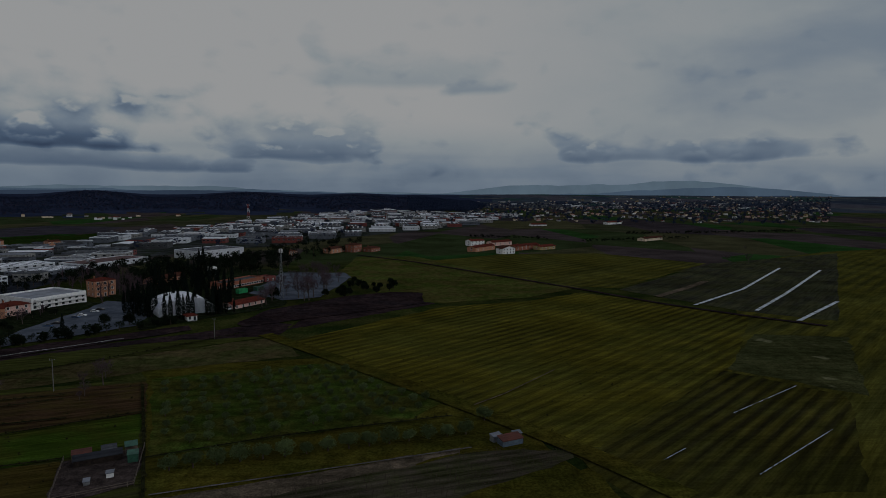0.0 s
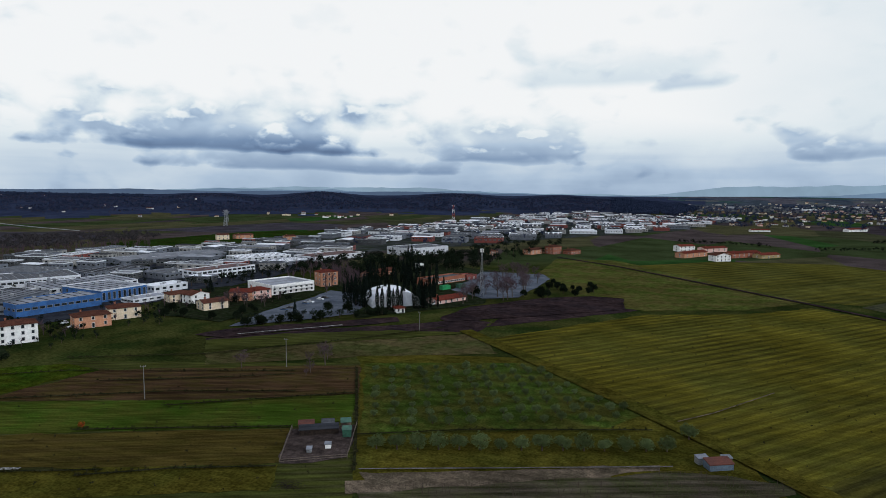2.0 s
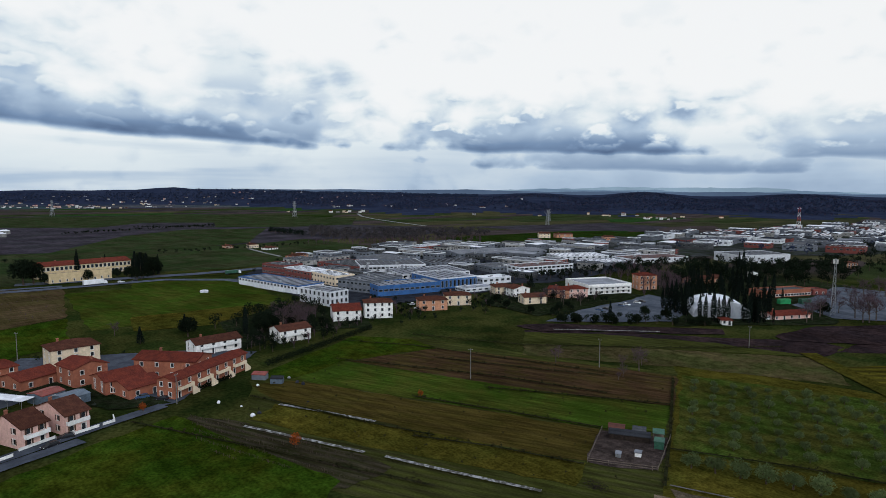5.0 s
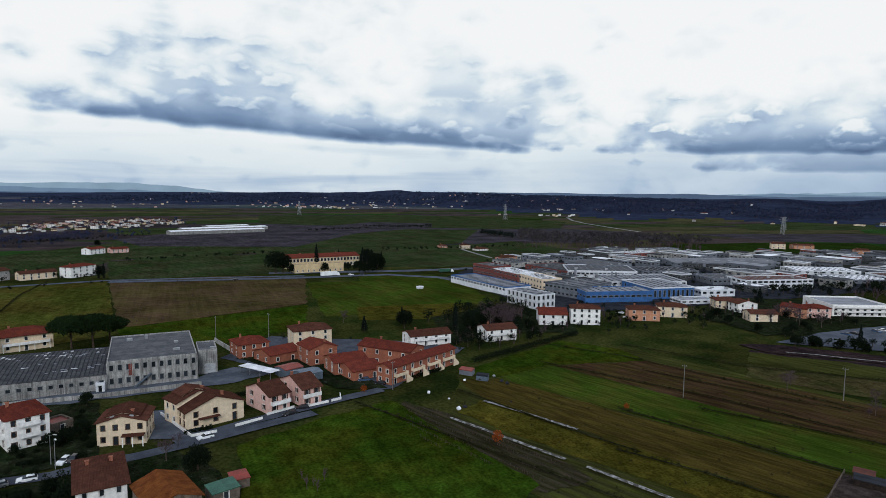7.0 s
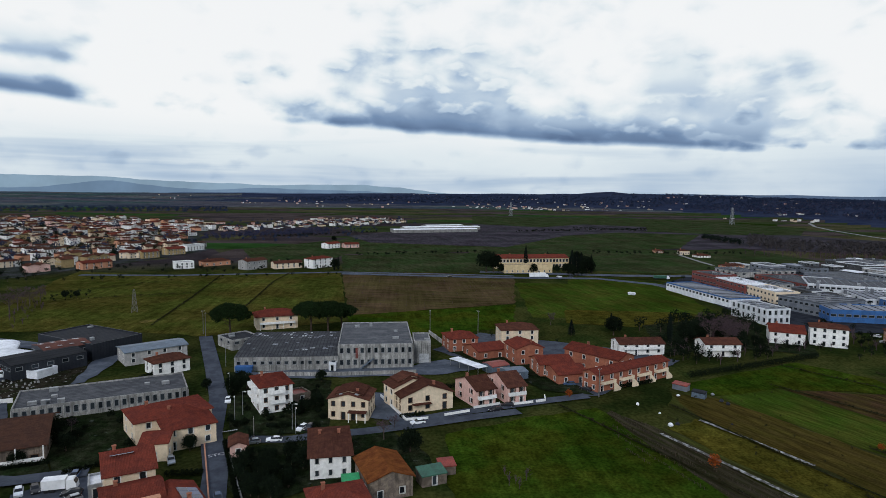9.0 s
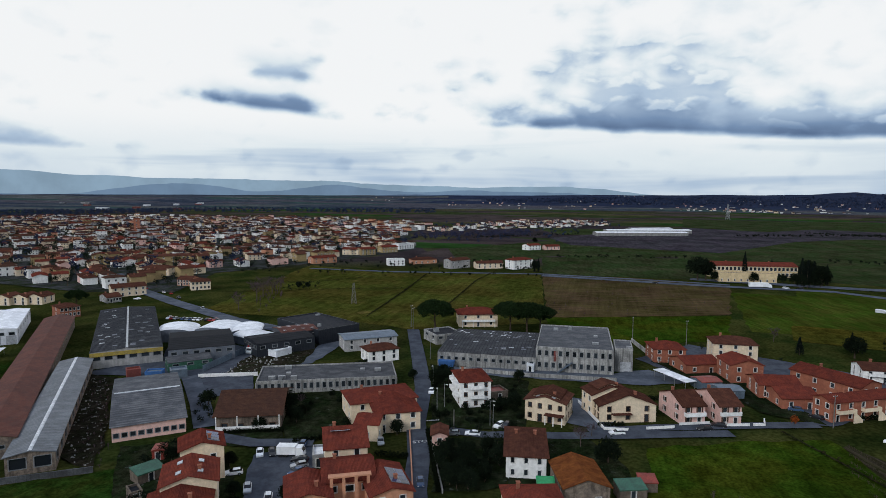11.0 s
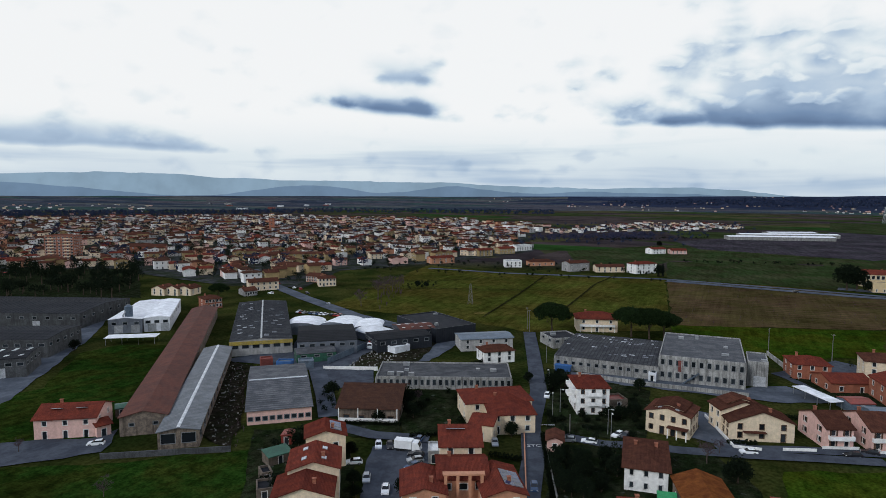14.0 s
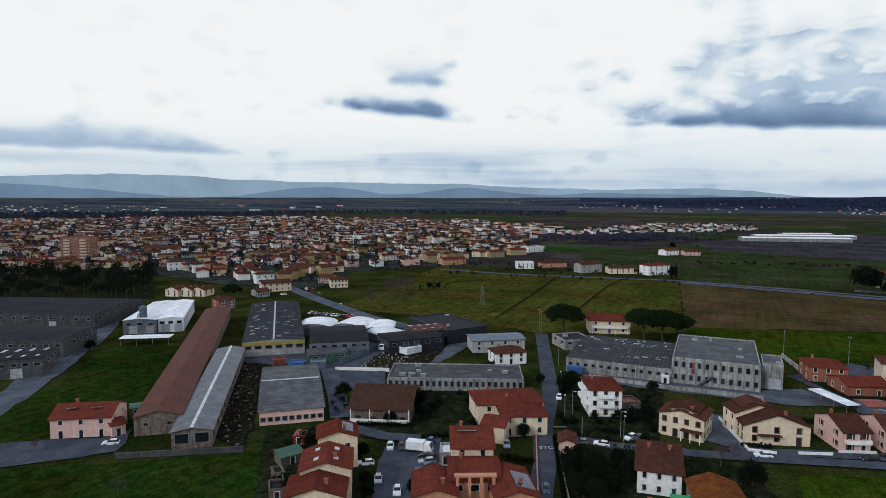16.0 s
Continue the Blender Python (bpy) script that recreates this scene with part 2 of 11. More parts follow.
WHITE_WALL = material("white_plaster", (0.7691, 0.7594, 0.7402), (0.7019, 0.6922, 0.673), 3, 0.15, vary=0.06, bump=0.1, streak=0.06)
GREY_WALL = material("grey_plaster", (0.36, 0.35, 0.34), (0.28, 0.275, 0.27), 3, 0.15, vary=0.12, bump=0.1, streak=0.15)
BRICK = material("red_brick", (0.30, 0.115, 0.07), (0.22, 0.085, 0.055), 1.2, 0.12, vary=0.1, shine=0.1)
OLD_STONE = material("old_stone_wall", (0.192, 0.152, 0.12), (0.12, 0.096, 0.08), 1.0, 0.2, bump=0.5, shine=0.1, streak=0.4)
TILE_RED = material("red_roof_tiles", (0.144, 0.034, 0.022), (0.101, 0.027, 0.02), 2.2, 0.25, vary=0.15, bump=0.5, stripe=(90, 0.28, 0.30, (0.078, 0.022, 0.016)), shine=0.0, patchy=0.12)
TILE_BROWN = material("brown_roof_tiles", (0.0909, 0.0375, 0.0247), (0.0639, 0.0269, 0.0196), 2.0, 0.25, vary=0.2, bump=0.5, stripe=(90, 0.28, 0.30, (0.0471, 0.018, 0.0131)), shine=0.0, patchy=0.12)
TILE_ORANGE = material("orange_roof_tiles", (0.1955, 0.0688, 0.0213), (0.1232, 0.0399, 0.0161), 2.0, 0.25, vary=0.1, bump=0.5, stripe=(0, 0.3, 0.45, (0.0944, 0.0323, 0.0145)), shine=0.0, patchy=0.12)
TILE_DARK = material("mossy_brown_tiles", (0.0684, 0.0342, 0.02328), (0.0504, 0.02736, 0.02052), 1.5, 0.25, vary=0.1, bump=0.5, stripe=(0, 0.3, 0.35, (0.036, 0.01776, 0.01368)), shine=0.0, patchy=0.12)
ROOF_GREY = material("grey_fibre_cement", (0.098, 0.10, 0.106), (0.055, 0.058, 0.065), 3.5, 0.3, vary=0.3, bump=0.4, stripe=(0, 1.5, 0.8, (0.036, 0.038, 0.043)), shine=0.1, patchy=0.12)
ROOF_DARK = material("dark_roof_sheet", (0.0179, 0.0193, 0.0231), (0.0114, 0.0126, 0.0159), 5, 0.3, vary=0.3, bump=0.3, stripe=(0, 2.2, 0.6, (0.0304, 0.0327, 0.0378)), shine=0.1, patchy=0.12)
ROOF_LIGHT = material("pale_roof_membrane", (0.2088, 0.219, 0.2432), (0.144, 0.1533, 0.171), 8, 0.4, vary=0.3, bump=0.1, patchy=0.12)
ROOF_WHITE = material("white_roof_membrane", (0.74, 0.75, 0.77), (0.62, 0.63, 0.65), 6, 0.4, vary=0.1, bump=0.1, patchy=0.12)
ROOF_RUST = material("rust_red_sheet", (0.1076, 0.0339, 0.0221), (0.0738, 0.0258, 0.0184), 4, 0.3, bump=0.3, stripe=(0, 0.9, 0.25, (0.0554, 0.0197, 0.0148)), patchy=0.12)
CONCRETE = material("stained_concrete", (0.2952, 0.2886, 0.2739), (0.205, 0.2009, 0.1926), 2.5, 0.25, vary=0.15, bump=0.2, patchy=0.12, streak=0.5)
PANEL_WHITE = material("white_wall_panel", (0.6192, 0.6351, 0.6675), (0.5332, 0.5481, 0.5785), 4, 0.3, vary=0.15, bump=0.05)
PANEL_GREY = material("grey_wall_panel", (0.13, 0.143, 0.168), (0.09, 0.10, 0.12), 4, 0.3, vary=0.3, bump=0.05)
PANEL_BLUE = material("blue_wall_panel", (0.035, 0.115, 0.30), (0.03, 0.09, 0.23), 4, 0.3, bump=0.05)
PANEL_RED = material("brick_red_panel", (0.19, 0.052, 0.042), (0.14, 0.04, 0.034), 4, 0.3, vary=0.1, bump=0.05)
SHED_BLUE = material("slate_blue_sheet", (0.10, 0.135, 0.175), (0.075, 0.10, 0.13), 3, 0.3, rough=0.5, bump=0.2)
SHED_GREEN = material("green_sheet", (0.03, 0.10, 0.065), (0.025, 0.075, 0.05), 2, 0.3, rough=0.5)
SHED_RED = material("red_sheet", (0.22, 0.035, 0.025), (0.15, 0.03, 0.02), 2, 0.3, rough=0.5)
TARP_GREEN = material("bright_green_tarp", (0.02, 0.26, 0.09), (0.02, 0.2, 0.07), 2, 0.3, rough=0.5)
ROOFLIGHT = material("rooflight_sheet", (0.50, 0.52, 0.54), (0.36, 0.38, 0.40), 1.5, 0.3, rough=0.35, vary=0.3, patchy=0.12)
METAL = material("galvanised_metal", (0.36, 0.37, 0.38), (0.26, 0.27, 0.28), 1.5, 0.2, rough=0.45, metal=0.6, bump=0.05)
MAST_RED = material("mast_red", (0.34, 0.05, 0.035), (0.28, 0.045, 0.03), 2, 0.2, rough=0.5)
MAST_WHITE = material("mast_white", (0.7, 0.7, 0.7), (0.6, 0.6, 0.6), 2, 0.2, rough=0.5)
POLE = material("grey_pole", (0.156, 0.15, 0.138), (0.114, 0.108, 0.099), 1, 0.1)
WOOD_POST = material("weathered_wood", (0.14, 0.11, 0.085), (0.09, 0.07, 0.055), 1, 0.1)
ROLLER = material("roller_door_metal", (0.34, 0.35, 0.37), (0.26, 0.27, 0.28), 1, 0.2, rough=0.5, vary=0.3)
FRAME_WHITE = material("white_frame", (0.72, 0.71, 0.69), None, 1, 0.1, bump=0.02)
FRAME_BROWN = material("brown_frame", (0.11, 0.06, 0.035), None, 1, 0.1, bump=0.02)
FRAME_GREY = material("grey_frame", (0.22, 0.23, 0.24), None, 1, 0.1, bump=0.02)
SHUTTER_BROWN = material("brown_shutter", (0.09, 0.05, 0.032), None, 1, 0.1)
SHUTTER_GREEN = material("green_shutter", (0.03, 0.07, 0.045), None, 1, 0.1)
YELLOW_STONE = material("pale_ochre_stone", (0.60, 0.46, 0.27), (0.50, 0.38, 0.22), 3, 0.2, bump=0.1)
GLASS = glass_material("window_glass")
CAR_GLASS = glass_material("car_glass", (0.015, 0.017, 0.02), 0.08)
SOLAR = glass_material("solar_glass", (0.02, 0.035, 0.09), 0.15)
LAMP_GLASS = material("pale_lamp_glass", (0.7, 0.7, 0.68), None, 1, 0.1, rough=0.2)
TAIL_RED = material("tail_light_red", (0.3, 0.02, 0.015), None, 1, 0.1, rough=0.2)
RUBBER = material("tyre_rubber", (0.018, 0.018, 0.02), None, 0.5, 0.05)
CAR_WHITE = material("white_car_paint", (0.78, 0.79, 0.80), (0.7, 0.71, 0.72), 2, 0.5, rough=0.25, bump=0.0)
CAR_SILVER = material("silver_car_paint", (0.42, 0.44, 0.46), (0.36, 0.38, 0.4), 2, 0.5, rough=0.3, metal=0.5, bump=0.0)
CAR_BLACK = material("black_car_paint", (0.02, 0.02, 0.023), (0.015, 0.015, 0.018), 2, 0.5, rough=0.22, bump=0.0)
CAR_BLUE = material("blue_car_paint", (0.045, 0.085, 0.16), (0.04, 0.07, 0.13), 2, 0.5, rough=0.25, bump=0.0)
CAR_RED = material("red_car_paint", (0.30, 0.025, 0.02), (0.25, 0.02, 0.018), 2, 0.5, rough=0.25, bump=0.0)
BARK = material("bark", (0.075, 0.055, 0.042), (0.05, 0.038, 0.03), 0.6, 0.1, shine=0.0)
BARK_GREY = material("grey_bark", (0.095, 0.075, 0.065), (0.065, 0.05, 0.045), 0.6, 0.1, shine=0.0)
TWIG = material("bare_twigs", (0.085, 0.055, 0.0624), (0.06, 0.042, 0.0494), 1.0, 0.2, shine=0.0)
OLIVE_LEAF = material("olive_leaves", (0.09094, 0.117, 0.04651), (0.05676, 0.07793, 0.0297), 0.8, 0.2, vary=0.25, shine=0.0)
CYPRESS_LEAF = material("cypress_leaves", (0.0112, 0.0168, 0.0124), (0.0073, 0.0112, 0.0095), 0.8, 0.2, vary=0.2, shine=0.0)
PINE_LEAF = material("pine_needles", (0.0154, 0.028, 0.0098), (0.0098, 0.0182, 0.0077), 1.2, 0.2, vary=0.1, shine=0.0)
EVERGREEN_LEAF = material("evergreen_leaves", (0.0113, 0.0168, 0.0091), (0.0066, 0.0103, 0.0067), 0.9, 0.2, vary=0.3, shine=0.0)
BUSH_LEAF = material("hedge_leaves", (0.0101, 0.0148, 0.0076), (0.0062, 0.0094, 0.0056), 0.8, 0.2, vary=0.3, shine=0.0)
ORANGE_LEAF = material("orange_leaves", (0.26, 0.062, 0.014), (0.17, 0.042, 0.012), 0.6, 0.2, shine=0.0)
# far woods: the blue of distant haze is mixed into these base colours
HAZE_LEAF = material("hazed_wood_leaves", (0.028, 0.038, 0.072), (0.020, 0.029, 0.057), 60, 4.0, bump=0.1, shine=0.0)
HAZE_BARE = material("hazed_bare_wood", (0.040, 0.041, 0.074), (0.029, 0.032, 0.060), 60, 4.0, bump=0.1, shine=0.0)
HAZE_WOODLAND = material("hazed_woodland_floor", (0.024, 0.031, 0.056), (0.017, 0.023, 0.044), 90, 12.0, bump=0.5, shine=0.0)
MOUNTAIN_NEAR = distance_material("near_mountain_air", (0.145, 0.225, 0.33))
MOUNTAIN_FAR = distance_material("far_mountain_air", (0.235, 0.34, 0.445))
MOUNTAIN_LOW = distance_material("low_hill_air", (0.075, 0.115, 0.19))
STRIPED = material("striped_winter_crop", (0.08536, 0.0724, 0.01007), (0.05951, 0.05735, 0.01007), 40, 0.7, stripe=(46.0, 5.2, 0.9, (0.0286, 0.02491, 0.00665)), shine=0.0, patchy=0.3)
STRIPED_B = material("furrowed_winter_crop", (0.056, 0.049, 0.010), (0.040, 0.039, 0.009), 30, 0.7, stripe=(46.0, 4.6, 0.95, (0.014, 0.0125, 0.006)), shine=0.0, patchy=0.32)
OLIVE_ROWS = material("olive_crop_rows", (0.07128, 0.0636, 0.0114), (0.05544, 0.05342, 0.0114), 40, 0.7, stripe=(46.5, 9.0, 0.85, (0.02904, 0.02926, 0.00912)), shine=0.0, patchy=0.3)
WET_FIELD = material("wet_fallow", (0.0348, 0.0372, 0.018), (0.0264, 0.0264, 0.018), 30, 0.8, stripe=(50.7, 11.0, 0.6, (0.0456, 0.0444, 0.0204)), shine=0.0, patchy=0.32)
PASTURE = material("damp_pasture", (0.043, 0.044, 0.017), (0.034, 0.037, 0.014), 20, 0.7, spots=(14, 0.64, (0.102, 0.098, 0.051)), shine=0.0, patchy=0.32)
LUSH_DARK = material("orchard_grass", (0.0307, 0.0493, 0.0082), (0.0422, 0.0431, 0.0092), 14, 0.6, shine=0.0, patchy=0.32)
VINE_SOIL = material("vineyard_soil", (0.0259, 0.023, 0.0115), (0.0194, 0.0209, 0.0079), 9, 0.5, stripe=(19.9, 2.6, 0.85, (0.0439, 0.0353, 0.0252)), shine=0.0, patchy=0.32)
GREEN_ROWS = material("green_crop_rows", (0.03956, 0.04488, 0.0099), (0.03274, 0.03703, 0.0099), 20, 0.6, stripe=(22.8, 3.5, 0.8, (0.02592, 0.02468, 0.0099)), shine=0.0, patchy=0.32)
BROWN_ROWS = material("brown_garden_rows", (0.04887, 0.02822, 0.01408), (0.04469, 0.03259, 0.01078), 10, 0.5, stripe=(22.8, 5.0, 0.8, (0.03078, 0.0196, 0.01155)), shine=0.0, patchy=0.32)
BROWN_ROWS2 = material("fallow_rows", (0.06534, 0.04088, 0.02299), (0.0536, 0.04088, 0.01628), 25, 0.6, stripe=(97.1, 6.0, 0.85, (0.04185, 0.03696, 0.0143)), shine=0.0, patchy=0.32)
DULL_ROWS = material("yellowing_rows", (0.05208, 0.03856, 0.0098), (0.03906, 0.03193, 0.0075), 14, 0.6, stripe=(22.8, 6.0, 0.6, (0.03385, 0.02417, 0.0083)), shine=0.0, patchy=0.32)
DITCH_GRASS = material("dark_ditch_grass", (0.0125, 0.0145, 0.006), (0.021, 0.020, 0.009), 3, 0.4, shine=0.0, patchy=0.32)
DITCH_LEAF = material("rank_weeds", (0.020, 0.022, 0.009), (0.030, 0.026, 0.012), 1.0, 0.3, shine=0.0)
GREEN_SOFT = material("fresh_grass", (0.02806, 0.05009, 0.0061), (0.03806, 0.04284, 0.0075), 18, 0.6, stripe=(22.8, 8.0, 0.5, (0.02162, 0.0357, 0.0061)), shine=0.0, patchy=0.32)
MEADOW = material("patchy_meadow", (0.03823, 0.04502, 0.0087), (0.0499, 0.04378, 0.0102), 35, 0.8, spots=(22, 0.68, (0.08424, 0.06749, 0.0197)), shine=0.0, patchy=0.32)
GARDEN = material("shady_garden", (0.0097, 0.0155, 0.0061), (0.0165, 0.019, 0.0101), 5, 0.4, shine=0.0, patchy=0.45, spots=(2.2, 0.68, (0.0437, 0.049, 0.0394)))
SCRAP_EARTH = material("littered_earth", (0.0202, 0.0168, 0.0123), (0.0134, 0.0146, 0.0078), 4, 0.3, shine=0.0, patchy=0.4, spots=(1.6, 0.64, (0.168, 0.1624, 0.1512)))
ROOF_ZINC = material("corrugated_zinc", (0.15, 0.165, 0.18), (0.10, 0.11, 0.12), 3, 0.3, rough=0.6, stripe=(0, 1.1, 0.7, (0.065, 0.07, 0.08)))
DARK_CONCRETE = material("dark_stained_concrete", (0.0645, 0.0672, 0.0707), (0.0403, 0.042, 0.0443), 2.5, 0.25, vary=0.15, bump=0.25, streak=0.25)
TOWN_FLOOR = material("town_streets_and_gardens", (0.0396, 0.0413, 0.0432), (0.0194, 0.0248, 0.0146), 14, 0.6, shine=0.0, patchy=0.3)
FASCIA = material("faded_yellow_fascia", (0.34, 0.25, 0.05), (0.25, 0.19, 0.06), 2.5, 0.3)
DARK_NAVY = material("dark_navy_sheet", (0.0168, 0.0202, 0.0269), (0.0112, 0.0134, 0.019), 3, 0.3, rough=0.5, stripe=(90, 1.2, 0.3, (0.028, 0.0314, 0.0392)))
GREY_BARE = material("grey_bare_crowns", (0.052, 0.046, 0.046), (0.036, 0.033, 0.036), 12, 1.0, bump=0.1, shine=0.0)

DARK_PASTURE = material("dark_pasture", (0.0213, 0.0364, 0.012), (0.0333, 0.0364, 0.0167), 30, 0.7, stripe=(22.8, 9.0, 0.5, (0.0196, 0.0258, 0.013)), shine=0.0, patchy=0.35)
PALE_ROAD = material("pale_gravel_road", (0.238, 0.238, 0.231), (0.168, 0.168, 0.161), 6, 0.3, shine=0.0)
BRUSHWOOD = material("dark_brushwood", (0.032, 0.024, 0.02), (0.02, 0.016, 0.014), 0.8, 0.15, bump=0.8, shine=0.0)
# brown soil with extra blue painted in for the air before it
PLOUGH_HAZE = material("hazed_ploughed_soil", (0.0439, 0.036, 0.0462), (0.0312, 0.029, 0.0346), 40, 1.5, stripe=(22.8, 14.0, 0.5, (0.0355, 0.0369, 0.0333)), shine=0.0, patchy=0.3)
LUSH_DEEP = material("deep_lush_grass", (0.0098, 0.0255, 0.0042), (0.0165, 0.0235, 0.0045), 12, 0.6, shine=0.0, patchy=0.4)
VINE_PALE = material("pale_vineyard_soil", (0.0644, 0.0529, 0.0368), (0.046, 0.046, 0.0207), 9, 0.5, stripe=(19.9, 3.2, 0.95, (0.020, 0.021, 0.009)), shine=0.0, patchy=0.32)

# ---- mesh helpers ----
class Shape:
    """Collects faces for one mesh."""
    def __init__(self):
        self.v, self.f, self.m = [], [], []

    def face(self, pts, slot=0):
        k = len(self.v)
        self.v.extend(tuple(p) for p in pts)
        self.f.append(tuple(range(k, k + len(pts))))
        self.m.append(slot)
        return self

    def solid(self, bottom, top, slot=0):
        """A closed body between two rings of equal length (both counter-clockwise from above)."""
        k, n = len(self.v), len(bottom)
        self.v.extend(tuple(p) for p in bottom)
        self.v.extend(tuple(p) for p in top)
        self.f.append(tuple(range(k + n - 1, k - 1, -1)))
        self.f.append(tuple(range(k + n, k + 2 * n)))
        for i in range(n):
            j = (i + 1) % n
            self.f.append((k + i, k + j, k + n + j, k + n + i))
        self.m.extend([slot] * (n + 2))
        return self

    def box(self, x0, y0, z0, x1, y1, z1, slot=0):
        return self.solid([(x0, y0, z0), (x1, y0, z0), (x1, y1, z0), (x0, y1, z0)],
                          [(x0, y0, z1), (x1, y0, z1), (x1, y1, z1), (x0, y1, z1)], slot)

    def tube(self, a, b, ra, rb, sides=6, slot=0):
        a, b = Vector(a), Vector(b)
        w = (b - a).normalized()
        u = w.orthogonal().normalized()
        s = w.cross(u)
        ring = [u * math.cos(2 * math.pi * i / sides) + s * math.sin(2 * math.pi * i / sides) for i in range(sides)]
        return self.solid([a + ra * r for r in ring], [b + rb * r for r in ring], slot)

    def extrude_y(self, profile, y0, y1, slot=0):
        """A profile in x and z, clockwise seen from -y, drawn out along y."""
        k, n = len(self.v), len(profile)
        self.v.extend((x, y0, z) for x, z in profile)
        self.v.extend((x, y1, z) for x, z in profile)
        self.f.append(tuple(range(k, k + n)))
        self.f.append(tuple(range(k + 2 * n - 1, k + n - 1, -1)))
        for i in range(n):
            j = (i + 1) % n
            self.f.append((k + i, k + n + i, k + n + j, k + j))
        self.m.extend([slot] * (n + 2))
        return self

    def data(self, name, *materials):
        me = bpy.data.meshes.new(name)
        if len(self.v) < 4000:
            found, order, spot = {}, [], []
            for p in self.v:
                key = (round(p[0], 3), round(p[1], 3), round(p[2], 3))
                if key not in found:
                    found[key] = len(order)
                    order.append(p)
                spot.append(found[key])
            self.v, self.f = order, [tuple(spot[i] for i in f) for f in self.f]
        me.from_pydata(self.v, [], self.f)
        for x in materials:
            me.materials.append(x)
        if len(materials) > 1:
            me.polygons.foreach_set("material_index", self.m)
        me.update()
        return me


def part(name, shape, materials, parent=None, label="", at=None):
    """Links a shape (or ready mesh data) as one mesh object under a thing or a part."""
    mats = materials if isinstance(materials, (tuple, list)) else (materials,)
    ob = new(name, shape.data(name, *mats) if isinstance(shape, Shape) else shape)
    ob.parent = parent
    if at is not None:
        ob.matrix_local = at
    return tagged(ob, label)


def thing(name, label, category, m, group="", kind=""):
    ob = new(name)
    ob.empty_display_size = 0.5
    ob.matrix_world = m
    return tagged(ob, label, category, group, kind)


def place(x, y, turn=0.0, z=0.0):
    return pose(x, y, z, 0, 0, turn)


CACHE = {}
# ---- buildings ----
def facade(s, start, along, width, height, holes, reveal=0.22, slot=0):
    """A wall face with real openings: holes are (u0, z0, u1, z1) along and above the start point."""
    along, start = Vector(along), Vector(start)
    inward = Vector((-along.y, along.x, 0))
    us = sorted({0.0, width, *(h[0] for h in holes), *(h[2] for h in holes)})
    zs = sorted({0.0, height, *(h[1] for h in holes), *(h[3] for h in holes)})

    def p(u, z, k=0.0):
        return start + along * u + Vector((0, 0, z)) + inward * k
    for z0, z1 in zip(zs, zs[1:]):
        run = None
        for u0, u1 in zip(us, us[1:]):
            um, zm = (u0 + u1) / 2, (z0 + z1) / 2
            if any(h[0] < um < h[2] and h[1] < zm < h[3] for h in holes):
                if run is not None:
                    s.face((p(run, z0), p(u0, z0), p(u0, z1), p(run, z1)), slot)
                    run = None
            elif run is None:
                run = u0
        if run is not None:
            s.face((p(run, z0), p(width, z0), p(width, z1), p(run, z1)), slot)
    for u0, z0, u1, z1 in holes:
        s.face((p(u0, z0), p(u1, z0), p(u1, z0, reveal), p(u0, z0, reveal)), slot)
        s.face((p(u0, z1), p(u0, z1, reveal), p(u1, z1, reveal), p(u1, z1)), slot)
        s.face((p(u0, z0), p(u0, z0, reveal), p(u0, z1, reveal), p(u0, z1)), slot)
        s.face((p(u1, z0), p(u1, z1), p(u1, z1, reveal), p(u1, z0, reveal)), slot)


def window_data(w, h, frame_mat, bars=1):
    """Frame, mullion and pane of one window; the origin is the lower middle of the opening."""
    key = ("window", round(w, 2), round(h, 2), frame_mat.name, bars)
    if key not in CACHE:
        s, t = Shape(), 0.07
        s.box(-w / 2, 0.06, 0, -w / 2 + t, 0.13, h).box(w / 2 - t, 0.06, 0, w / 2, 0.13, h)
        s.box(-w / 2 + t, 0.06, 0, w / 2 - t, 0.13, t).box(-w / 2 + t, 0.06, h - t, w / 2 - t, 0.13, h)
        s.box(-w / 2, -0.12, -0.09, w / 2, 0.06, 0)
        g = 0.15
        s.box(-w / 2 - g, -0.10, -0.09, -w / 2, -0.055, h + g).box(w / 2, -0.10, -0.09, w / 2 + g, -0.055, h + g).box(-w / 2, -0.10, h, w / 2, -0.055, h + g)
        s.box(-w / 2 + t, 0.10, t, w / 2 - t, 0.13, h - t, 1)
        CACHE[key] = s.data("window", frame_mat, GLASS)
    return CACHE[key]


def shutter_data(h, colour):
    key = ("shutter", round(h, 2), colour.name)
    if key not in CACHE:
        s = Shape().box(0, -0.05, 0, 0.45, -0.005, h)
        for i in range(5):
            s.box(0.06, -0.065, 0.1 + i * (h - 0.2) / 5, 0.39, -0.05, 0.1 + (i + 0.6) * (h - 0.2) / 5)
        CACHE[key] = s.data("shutter", colour)
    return CACHE[key]


